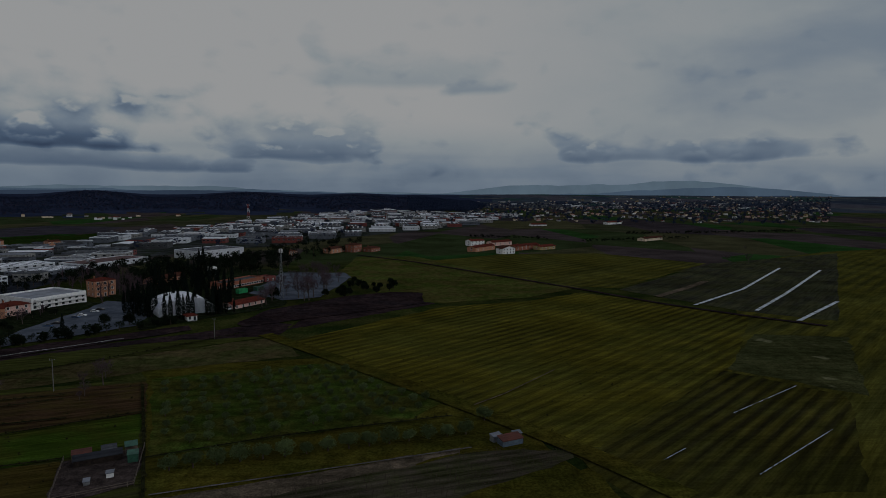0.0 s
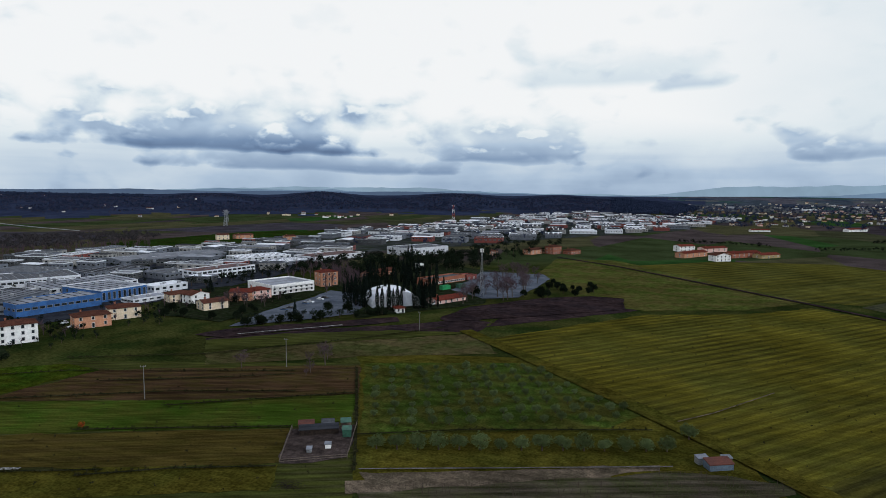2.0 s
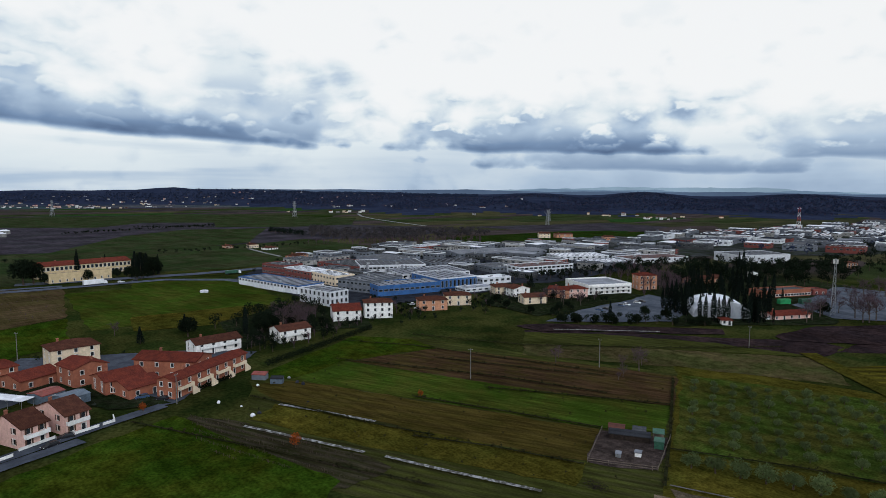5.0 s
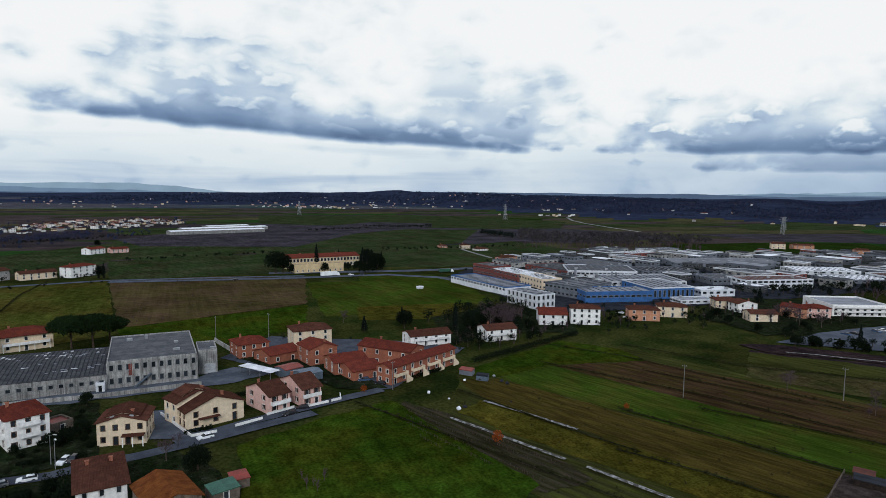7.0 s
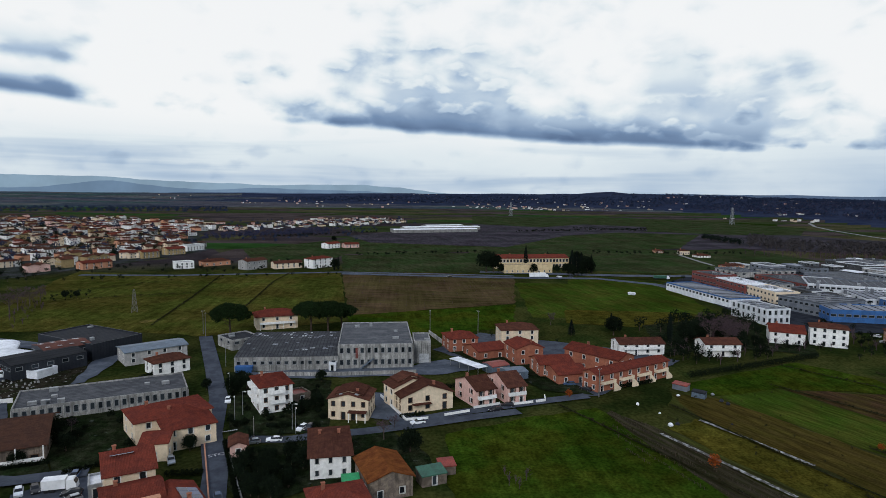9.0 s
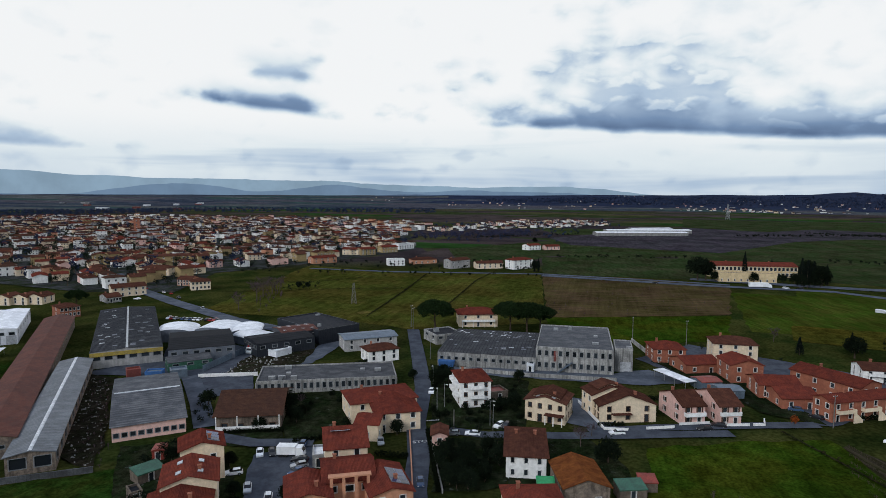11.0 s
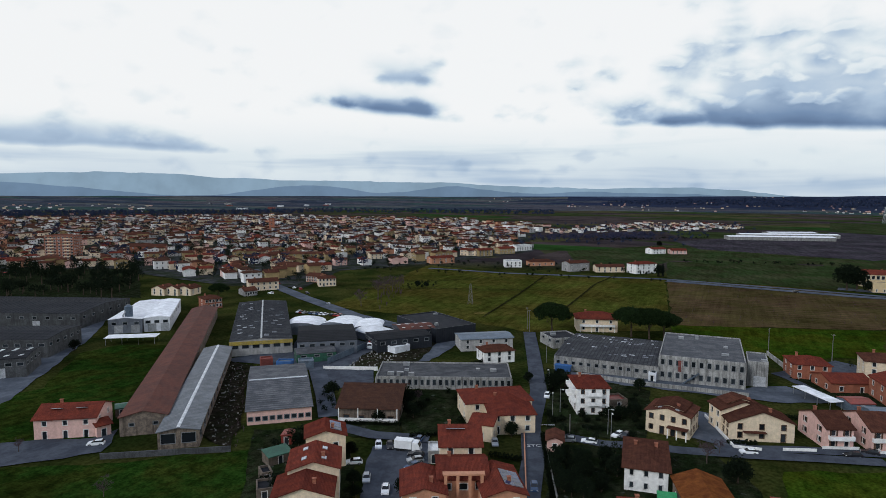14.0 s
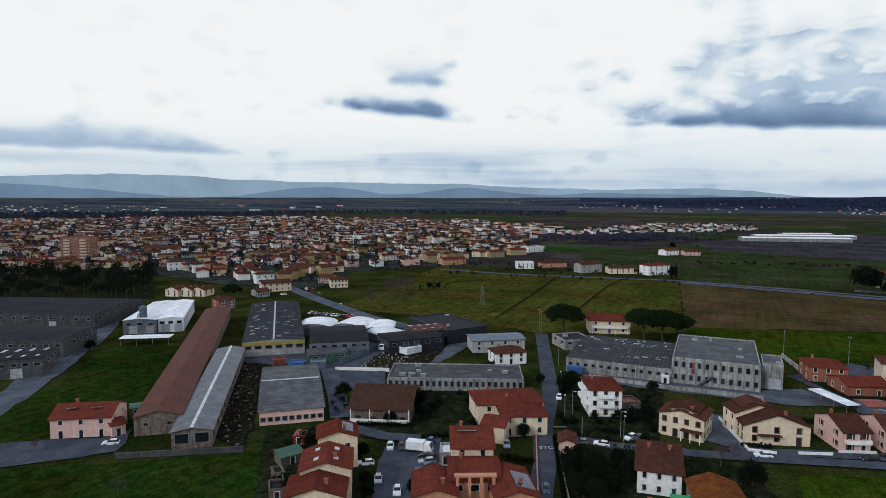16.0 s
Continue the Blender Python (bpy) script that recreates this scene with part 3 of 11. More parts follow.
def roof_shape(s, kind, w, d, h, pitch, over, thick=0.22):
    """Roof slab over a w x d box whose eaves lie at h. gable_x: ridge along x; gable_y: ridge along y. Returns the ridge's height."""
    k = math.tan(radians(pitch))
    if kind in ("gable_x", "gable_y"):
        half, length = (d / 2, w) if kind == "gable_x" else (w / 2, d)
        e, top = half + over, h + half * k
        prof = [(-e, h - over * k), (-e, h - over * k + thick), (0, top + thick), (e, h - over * k + thick), (e, h - over * k), (0, top)]
        t = Shape().extrude_y(prof, -length / 2 - over, length / 2 + over)
        if kind == "gable_x":
            t.v = [(y, -x, z) for x, y, z in t.v]
        t.v = [(x, y, z + 0.01) for x, y, z in t.v]
        base = len(s.v)
        s.v += t.v
        s.f += [tuple(base + i for i in f) for f in t.f]
        s.m += t.m
        return top
    if kind == "hip":
        a, b = w / 2 + over, d / 2 + over
        r = min(a, b)
        z0, z1 = h - over * k, h - over * k + r * k
        low = [(-a, -b), (a, -b), (a, b), (-a, b)]
        ridge = [(-(a - r), 0), (a - r, 0)] if a >= b else [(0, -(b - r)), (0, b - r)]
        R = [(*p, z1 + thick) for p in ridge]
        T = [(*p, z0 + thick) for p in low]
        B = [(*p, z0) for p in low]
        if a >= b:
            s.face((T[0], T[1], R[1], R[0])).face((T[1], T[2], R[1])).face((T[2], T[3], R[0], R[1])).face((T[3], T[0], R[0]))
        else:
            s.face((T[0], T[1], R[0])).face((T[1], T[2], R[1], R[0])).face((T[2], T[3], R[1])).face((T[3], T[0], R[0], R[1]))
        for i in range(4):
            j = (i + 1) % 4
            s.face((B[i], B[j], T[j], T[i]))
        s.face(B[::-1])
        return z1
    if kind == "lean":
        z1 = h + d * k
        s.solid([(-w / 2 - over, -d / 2 - over, h - over * k), (w / 2 + over, -d / 2 - over, h - over * k), (w / 2 + over, d / 2, z1), (-w / 2 - over, d / 2, z1)],
                [(-w / 2 - over, -d / 2 - over, h - over * k + thick), (w / 2 + over, -d / 2 - over, h - over * k + thick), (w / 2 + over, d / 2, z1 + thick), (-w / 2 - over, d / 2, z1 + thick)])
        return z1
    if kind == "arch":
        n, half = 10, w / 2 + over
        prof = [(-half * math.cos(math.pi * i / n), h + 0.02 + w * pitch / 100 * math.sin(math.pi * i / n)) for i in range(n + 1)]
        inner = [(x * 0.985, z - thick * 0.5) for x, z in prof]
        s.extrude_y(prof + inner[::-1], -d / 2 - over, d / 2 + over)
        return h + w * pitch / 100
    # flat roof: deck inside a low parapet
    p, q = 0.3, over + 0.35
    s.box(-w / 2 + p, -d / 2 + p, h - 0.25, w / 2 - p, d / 2 - p, h + 0.02)
    s.box(-w / 2 - 0.03, -d / 2 - 0.03, h - 0.3, w / 2 + 0.03, -d / 2 + p, h + q, 1).box(-w / 2 - 0.03, d / 2 - p, h - 0.3, w / 2 + 0.03, d / 2 + 0.03, h + q, 1)
    s.box(-w / 2 - 0.03, -d / 2 + p, h - 0.3, -w / 2 + p, d / 2 - p, h + q, 1).box(w / 2 - p, -d / 2 + p, h - 0.3, w / 2 + 0.03, d / 2 - p, h + q, 1)
    return h


def gable_ends(s, kind, w, d, h, pitch):
    k = math.tan(radians(pitch))
    if kind == "gable_x":
        z = h + d / 2 * k
        for x, o in ((-w / 2, 1), (w / 2, -1)):
            s.face([(x, d / 2 * o, h), (x, -d / 2 * o, h), (x, 0, z)])
    elif kind == "gable_y":
        z = h + w / 2 * k
        for y, o in ((-d / 2, -1), (d / 2, 1)):
            s.face([(w / 2 * o, y, h), (-w / 2 * o, y, h), (0, y, z)])
    elif kind == "lean":
        z = h + d * k
        s.face([(-w / 2, d / 2, h), (-w / 2, -d / 2, h), (-w / 2, d / 2, z)])
        s.face([(w / 2, -d / 2, h), (w / 2, d / 2, h), (w / 2, d / 2, z)])
        s.face([(w / 2, d / 2, h), (-w / 2, d / 2, h), (-w / 2, d / 2, z), (w / 2, d / 2, z)])
    elif kind == "arch":
        n = 10
        for y, o in ((-d / 2, 1), (d / 2, -1)):
            s.face([(-w / 2 * math.cos(math.pi * i / n) * -o, y, h + w * pitch / 100 * math.sin(math.pi * i / n)) for i in range(n + 1)])


def opening_rows(width, height, floors, count, size, door, storey):
    """Evenly spaced openings: windows on each floor and doors among those of the ground floor."""
    out = []
    for f in range(floors):
        for i in range(count):
            u = width * (i + 0.5) / count
            w, h = size
            z = f * storey + 0.95
            if f == 0 and i in door:
                w, h, z = max(w, 1.1), 2.2, 0.06
            if z > 0.1:
                z = min(z, height - 0.35 - h)
            if z > f * storey + 0.25 or (f == 0 and z > 0):
                out.append((u - w / 2, z, u + w / 2, z + h))
    return out


PLOTS = []


def free(x, y, reach):
    """True where a circle of this radius touches no building raised so far."""
    for px, py, c, t, hw, hd in PLOTS:
        u, v = (x - px) * c + (y - py) * t, (y - py) * c - (x - px) * t
        if abs(u) < hw + reach and abs(v) < hd + reach:
            return False
    return True


def plot(x, y, turn, w, d):
    PLOTS.append((x, y, math.cos(radians(turn)), math.sin(radians(turn)), w / 2, d / 2))


def building(name, label, category, x, y, turn, w, d, h, roof="gable_x", pitch=17, wall=None, tiles=None, floors=2, front=3, sides=2,
             window=(1.15, 1.5), doors=(1,), shutters=None, over=0.5, chimneys=1, frames=None, trim=None, group="", bars=1, reveal=0.22, rear=True):
    """A building with walls that have real openings, a roof with eaves, and its windows, shutters and chimneys as parts.
    Its front looks along its own -y."""
    wall, tiles, frames = wall or CREAM, tiles or TILE_RED, frames or FRAME_WHITE
    home = thing(name, label, category, place(x, y, turn), group)
    plot(x, y, turn, w, d)
    s = Shape()
    storey = h / max(floors, 1)
    holes = [(Vector((-w / 2, -d / 2, 0)), Vector((1, 0, 0)), w, front, doors),
             (Vector((w / 2, -d / 2, 0)), Vector((0, 1, 0)), d, sides, ()),
             (Vector((w / 2, d / 2, 0)), Vector((-1, 0, 0)), w, front if rear else 0, (0,)),
             (Vector((-w / 2, d / 2, 0)), Vector((0, -1, 0)), d, sides, ())]
    spots = []
    for start, along, length, count, door in holes:
        rows = opening_rows(length, h, floors, count, window, door, storey) if count else []
        facade(s, start, along, length, h, rows, reveal)
        spots += [(start, along, r) for r in rows]
    gable_ends(s, roof, w, d, h, pitch)
    s.face([(-w / 2, -d / 2, 0.02), (-w / 2, d / 2, 0.02), (w / 2, d / 2, 0.02), (w / 2, -d / 2, 0.02)])
    part("wall", s, wall, home)
    r = Shape()
    top = roof_shape(r, roof, w, d, h, pitch, over)
    part("roof", r, (tiles, trim or wall), home)
    for start, along, (u0, z0, u1, z1) in spots:
        c = start + along * ((u0 + u1) / 2) + Vector((0, 0, z0))
        inward = Vector((-along.y, along.x, 0))
        c = c + inward * (reveal - 0.16)
        at = Matrix.Translation(c) @ Matrix.Rotation(math.atan2(along.y, along.x), 4, "Z")
        is_door = z1 - z0 > 2.0 and z0 < 0.2
        pane = part("door" if is_door else "window", window_data(u1 - u0, z1 - z0, frames, bars), None, home, "", at)
        if shutters and not is_door:
            data = shutter_data(z1 - z0, shutters)
            for sx in (-(u1 - u0) / 2 - 0.46, (u1 - u0) / 2 + 0.01):
                part("shutter", data, None, pane, "", Matrix.Translation((sx, -(reveal - 0.16), 0)))
    for i in range(chimneys):
        cx = w * (-0.25 + 0.5 * i / max(chimneys - 1, 1)) if roof != "gable_y" else w * 0.18
        cy = d * 0.16 if roof != "gable_y" else d * (-0.2 + 0.4 * i)
        k = math.tan(radians(pitch))
        low = top - (abs(cy) if roof in ("gable_x",) else abs(cx) if roof == "gable_y" else max(abs(cy), 0.6)) * k - 0.3
        s = Shape().box(cx - 0.35, cy - 0.3, low, cx + 0.35, cy + 0.3, low + 1.4).box(cx - 0.45, cy - 0.4, low + 1.5, cx + 0.45, cy + 0.4, low + 1.62)
        for ax in (-0.3, 0.18):
            for ay in (-0.25, 0.15):
                s.box(cx + ax, cy + ay, low + 1.4, cx + ax + 0.12, cy + ay + 0.1, low + 1.5)
        part("chimney", s, BRICK, home)
    return home


def on_slope(home, name, label, kind, u, v, w, l, d, h, pitch, mat, side=-1, thick=0.08, lift=0.25, frame_mat=None):
    """Lays a panel or skylight on a roof slope of `home`: u along the ridge, v metres down from it."""
    k = radians(pitch)
    s = Shape().box(-w / 2, -l / 2, 0, w / 2, l / 2, thick)
    if frame_mat:
        s.box(-w / 2 - 0.06, -l / 2 - 0.06, -0.06, w / 2 + 0.06, l / 2 + 0.06, thick - 0.03, 1)
    half = d / 2
    run = v * math.cos(k)
    z = h + (half - run) * math.tan(k) + lift
    if kind == "gable_x":
        m = pose(u, side * run, z, -side * -pitch, 0, 0) if side < 0 else pose(u, run, z, -pitch, 0, 0)
    else:
        m = pose(side * run, u, z, 0, side * pitch, 0)
    return part(name, s, (mat, frame_mat) if frame_mat else mat, home, label, m)


def roof_seams(home, roof, w, d, h, pitch, gap, cap):
    """Raised seams that run down both slopes of a gable roof, and a pale ridge cap."""
    half, length = (d / 2, w) if roof == "gable_x" else (w / 2, d)
    k, s = math.tan(radians(pitch)), Shape()

    def at(u, v, z):
        return (u, v, z) if roof == "gable_x" else (v, u, z)
    for i in range(int(length / gap) if gap else 0):
        u = -length / 2 + (i + 0.5) * gap
        for o in (-1, 1):
            low, ridge = h + 0.15, h + half * k + 0.15
            a = [at(u - 0.09, o * half, low), at(u + 0.09, o * half, low), at(u + 0.09, 0, ridge), at(u - 0.09, 0, ridge)]
            s.solid(a, [(p[0], p[1], p[2] + 0.12) for p in a])
    if s.f:
        part("seams", s, ROOF_DARK, home)
    if cap:
        z, c = h + half * k + 0.12, Shape()
        c.solid([at(-length / 2, -0.45, z), at(length / 2, -0.45, z), at(length / 2, 0.45, z), at(-length / 2, 0.45, z)],
                [at(-length / 2, -0.2, z + 0.16), at(length / 2, -0.2, z + 0.16), at(length / 2, 0.2, z + 0.16), at(-length / 2, 0.2, z + 0.16)])
        part("ridge_cap", c, ROOFLIGHT, home)


def hall(name, label, x, y, turn, w, d, h, roof="flat", pitch=6, wall=None, cover=None, trim=None, count=8, side_count=5, window=(2.0, 1.2),
         high=0.62, strips=0, strip_mat=None, vents=2, group="", doors=2, over=0.1, rows=1, ribs=False, seams=0.0, sheets=0, cap=False):
    """An industrial hall: wall with a window band, roof (flat with parapet, gable or arch), rooflights, vents and roller doors."""
    wall, cover = wall or CONCRETE, cover or ROOF_GREY
    home = thing(name, label, "factory" if name == "factory" else "hall", place(x, y, turn), group)
    plot(x, y, turn, w, d)
    s, spots = Shape(), []
    for i, (sx, sy, ax, ay, length, n) in enumerate(((-w / 2, -d / 2, 1, 0, w, count), (w / 2, -d / 2, 0, 1, d, side_count),
                                                     (w / 2, d / 2, -1, 0, w, 0), (-w / 2, d / 2, 0, -1, d, side_count))):
        holes = []
        for r in range(rows):
            zz = h * high if rows == 1 else h * (r + 0.35) / rows
            for j in range(n):
                u = length * (j + 0.5) / n
                holes.append((u - window[0] / 2, zz, u + window[0] / 2, min(zz + window[1], h - 0.5)))
        if i == 0:
            for j in range(doors):
                u = length * (j + 0.5) / max(doors, 1) + 0.7
                if all(abs(u - (q[0] + q[2]) / 2) > 0.1 or q[1] > 4.2 for q in holes) and h * high > 4.0:
                    holes.append((u - 1.9, 0.05, u + 1.9, 3.8))
        start, along = Vector((sx, sy, 0)), Vector((ax, ay, 0))
        facade(s, start, along, length, h, holes, 0.2)
        spots += [(start, along, q) for q in holes]
        if ribs and i != 2:
            inward = Vector((-ay, ax, 0))
            for j in range(int(length / 2.5) + 1):
                u = min(j * 2.5, length)
                if any(q[0] - 0.2 < u < q[2] + 0.2 for q in holes):
                    continue
                c = start + along * u - inward * 0.02
                key = ("pilaster", round(h, 1), wall.name)
                if key not in CACHE:
                    CACHE[key] = Shape().box(-0.14, -0.14, 0, 0.14, 0.14, h - 0.15).data("pilaster", wall)
                part("pilaster", CACHE[key], None, home, "", Matrix.Translation(c))
    gable_ends(s, roof, w, d, h, pitch)
    part("wall", s, wall, home)
    r = Shape()
    top = roof_shape(r, roof, w, d, h, pitch, over, 0.15)
    part("roof", r, (cover, trim or wall), home)
    for start, along, (u0, z0, u1, z1) in spots:
        c = start + along * ((u0 + u1) / 2) + Vector((0, 0, z0)) + Vector((-along.y, along.x, 0)) * 0.04
        at = Matrix.Translation(c) @ Matrix.Rotation(math.atan2(along.y, along.x), 4, "Z")
        big = z0 < 0.1
        data = roller_data(u1 - u0, z1 - z0) if big else window_data(u1 - u0, z1 - z0, FRAME_GREY, 1)
        part("roller_door" if big else "window", data, None, home, "", at)
    k = math.tan(radians(pitch))
    for i in range(strips):
        if roof == "gable_x":
            u = w * ((i + 0.5) / strips - 0.5)
            for side in (-1, 1):
                on_slope(home, "rooflight", "", "gable_x", u, d * 0.25, 1.2, d * 0.3, d, h, pitch, strip_mat or ROOFLIGHT, side, 0.06, 0.16)
        elif roof == "gable_y":
            u = d * ((i + 0.5) / strips - 0.5)
            for side in (-1, 1):
                on_slope(home, "rooflight", "", "gable_y", u, w * 0.25, w * 0.3, 1.2, w, h, pitch, strip_mat or ROOFLIGHT, side, 0.06, 0.16)
        else:
            u = w * ((i + 0.5) / strips - 0.5)
            part("rooflight", Shape().box(u - 0.7, -d * 0.32, h + 0.03, u + 0.7, d * 0.32, h + 0.4), strip_mat or ROOFLIGHT, home)
    rng = random.Random(int(x * 7 + y * 13))
    if roof == "flat" and w * d > 350 and not strips and math.hypot(x, y) > 330:
        deck = Shape()
        for i in range(int(w / 5.0)):
            u = -w / 2 + (i + 0.5) * 5.0
            deck.box(u - 0.25, -d / 2 + 1.2, h + 0.02, u + 0.25, d / 2 - 1.2, h + 0.2)
        part("roof_ribs", deck, ROOF_DARK if cover in (ROOF_LIGHT, ROOF_WHITE) else ROOF_LIGHT, home)
    if seams or cap:
        roof_seams(home, roof, w, d, h, pitch, seams, cap)
    for i in range(sheets):
        half, length = (d / 2, w) if roof == "gable_x" else (w / 2, d)
        u, v = (rng.random() - 0.5) * length * 0.92, rng.uniform(0.12, 0.9) * half
        a, b = (1.1, 1.9) if rng.random() < 0.6 else (2.0, 1.9)
        on_slope(home, "roof_sheet", "pale replacement roof sheet", roof, u, v, *((a, b) if roof == "gable_x" else (b, a)), half * 2, h, pitch, rng.choice((ROOFLIGHT, ROOF_LIGHT, ROOF_LIGHT)), rng.choice((-1, 1)), 0.05, 0.15)
    for i in range(vents):
        if roof in ("flat",):
            vx, vy = rng.uniform(-0.4, 0.4) * w, rng.uniform(-0.4, 0.4) * d
            q = rng.uniform(0.6, 1.3)
            part("roof_unit", Shape().box(vx - q, vy - 0.6, h + 0.03, vx + q, vy + 0.6, h + rng.uniform(0.6, 1.5)), METAL, home)
    return home


def roller_data(w, h):
    key = ("roller", round(w, 2), round(h, 2))
    if key not in CACHE:
        s = Shape().box(-w / 2, 0.08, 0, w / 2, 0.12, h)
        n = max(4, int(h / 0.4))
        for i in range(n):
            s.box(-w / 2, 0.05, h * i / n + 0.03, w / 2, 0.08, h * (i + 1) / n - 0.03)
        CACHE[key] = s.data("roller_door", ROLLER)
    return CACHE[key]


def balcony(home, x, y, z, w, depth, solid=True, mat=None):
    """A slab with a solid or railed parapet, on the side of `home` that looks along -y."""
    s = Shape().box(x - w / 2, y - depth, z, x + w / 2, y - 0.002, z + 0.18)
    if solid:
        s.box(x - w / 2, y - depth, z + 0.18, x + w / 2, y - depth + 0.12, z + 1.1)
        s.box(x - w / 2, y - depth + 0.12, z + 0.18, x - w / 2 + 0.12, y - 0.002, z + 1.1).box(x + w / 2 - 0.12, y - depth + 0.12, z + 0.18, x + w / 2, y - 0.002, z + 1.1)
    else:
        n = int(w / 0.25)
        for i in range(n + 1):
            u = x - w / 2 + w * i / n
            s.box(u - 0.02, y - depth, z + 0.18, u + 0.02, y - depth + 0.04, z + 1.05)
        s.box(x - w / 2, y - depth - 0.01, z + 1.05, x + w / 2, y - depth + 0.05, z + 1.1)
    return part("balcony", s, mat or WHITE_WALL, home)


def wall_run(name, label, pts, height, thick, mat, category="wall"):
    """A free-standing wall along a line of points, with a coping."""
    home = thing(name, label, category, place(pts[0][0], pts[0][1]))
    for (ax, ay), (bx, by) in zip(pts, pts[1:]):
        length = math.hypot(bx - ax, by - ay)
        at = place(ax - pts[0][0], ay - pts[0][1], math.degrees(math.atan2(by - ay, bx - ax)))
        s = Shape().box(-thick / 2, -thick / 2, 0, length + thick / 2, thick / 2, height - 0.08).box(-thick / 2 - 0.04, -thick / 2 - 0.04, height - 0.08, length + thick / 2 + 0.04, thick / 2 + 0.04, height)
        part("panel", s, mat, home, "", at)
    return home


# ---- ground sheets ----
def sheet(name, label, pts, mat, z=0.03, category="field", ragged=1.6):
    """A field or yard as one level sheet; its border wanders a little."""
    rough, n = [], len(pts)
    for i, (x, y) in enumerate(pts):
        u, v = pts[(i + 1) % n]
        far = math.hypot(u - x, v - y)
        near = math.hypot((x + u) / 2, (y + v) / 2)
        k = max(1, min(24, int(far / max(4.0, near / 60))))
        for j in range(k):
            px, py = x + (u - x) * j / k, y + (v - y) * j / k
            r = ragged * noise.noise((px * 0.12, py * 0.12, z)) + 0.6 * ragged * noise.noise((px * 0.5, py * 0.5, z))
            rough.append((px - (v - y) / far * r, py + (u - x) / far * r, z))
    ob = part(name, Shape().face(rough), mat)
    me = ob.data
    if me.polygons[0].normal.z < 0:
        me.flip_normals()
    return tagged(ob, label, category, "", "structure")


def strip(name, label, pts, width, mat, z=0.05, category="road"):
    """A ribbon along a line of points; kerbs are left to its own edges."""
    P = [Vector((x, y)) for x, y in pts]
    L, R = [], []
    for i, p in enumerate(P):
        a = (P[min(i + 1, len(P) - 1)] - P[max(i - 1, 0)]).normalized()
        n = Vector((-a.y, a.x)) * width / 2
        L.append(p + n)
        R.append(p - n)
    s = Shape()
    for i in range(len(P) - 1):
        s.face([(*R[i], z), (*R[i + 1], z), (*L[i + 1], z), (*L[i], z)])
    return tagged(part(name, s, mat), label, category, "", "structure")


def raised_roof(home, w, d, h, pitch, tiles, wall, share=0.62, lift=0.9):
    """A second, narrower gable roof standing above the main one, with a low wall under its eaves."""
    top = h + math.tan(radians(pitch)) * w / 2 * (1 - share)
    s = Shape().box(-w * share / 2, -d / 2 + 1.6, top - 0.8, w * share / 2, d / 2 - 0.4, top + lift)
    g = Shape()
    gable_ends(g, "gable_y", w * share, d - 2.0, top + lift, pitch)
    for f in g.f:
        s.face([(g.v[i][0], g.v[i][1] + 0.6, g.v[i][2]) for i in f])
    part("upper_wall", s, wall, home)
    r, q = Shape(), Shape()
    roof_shape(r, "gable_y", w * share, d - 2.0, top + lift, pitch, 0.45)
    for f in r.f:
        q.face([(r.v[i][0], r.v[i][1] + 0.6, r.v[i][2]) for i in f])
    part("upper_roof", q, tiles, home)
# ---- plants ----
def leaf_cloud(s, rng, centre, radius, count, size, flat=1.0, hollow=0.5, slot=0):
    """Scatters small folded leaf clumps through an ellipsoid, thinned towards its middle."""
    cx, cy, cz = centre
    rx, ry, rz = radius
    for _ in range(count):
        a, b = rng.uniform(0, 2 * math.pi), math.asin(rng.uniform(-1, 1))
        r = hollow + (1 - hollow) * rng.random() ** 0.6
        r *= rng.uniform(0.82, 1.12)
        p = Vector((cx + rx * r * math.cos(a) * math.cos(b), cy + ry * r * math.sin(a) * math.cos(b), cz + rz * r * math.sin(b)))
        k = size * rng.uniform(0.6, 1.4)
        u = Vector((rng.gauss(0, 1), rng.gauss(0, 1), rng.gauss(0, 1) * flat)).normalized()
        w = u.orthogonal().normalized()
        w = (Matrix.Rotation(rng.uniform(0, 6.28), 3, u) @ w)
        n = u.cross(w)
        s.face((p - u * k, p + w * k * 0.6, p + u * k + n * k * 0.3), slot)
        s.face((p - u * k, p + n * k * 0.6, p + u * k - w * k * 0.3), slot)


def limbs(s, rng, base, top, r0, count, spread, twigs=3, droop=0.0):
    """A tapered trunk with limbs that fork."""
    base, top = Vector(base), Vector(top)
    s.tube(base, top, r0, r0 * 0.55, 6)
    tips = []
    for i in range(count):
        f = 0.45 + 0.55 * (i + rng.random()) / count
        p = base.lerp(top, f)
        a = 2.4 * i + rng.uniform(-0.4, 0.4)
        q = p + Vector((math.cos(a), math.sin(a), rng.uniform(0.5, 1.1) - droop)) * spread * rng.uniform(0.6, 1.0)
        s.tube(p, q, r0 * 0.36, r0 * 0.14, 4)
        for j in range(twigs):
            b = p.lerp(q, rng.uniform(0.4, 1.0))
            e = b + Vector((rng.gauss(0, 0.5), rng.gauss(0, 0.5), rng.uniform(0.2, 0.9))) * spread * 0.55
            s.tube(b, e, r0 * 0.13, r0 * 0.05, 3)
            tips.append(e)
        tips.append(q)
    return tips


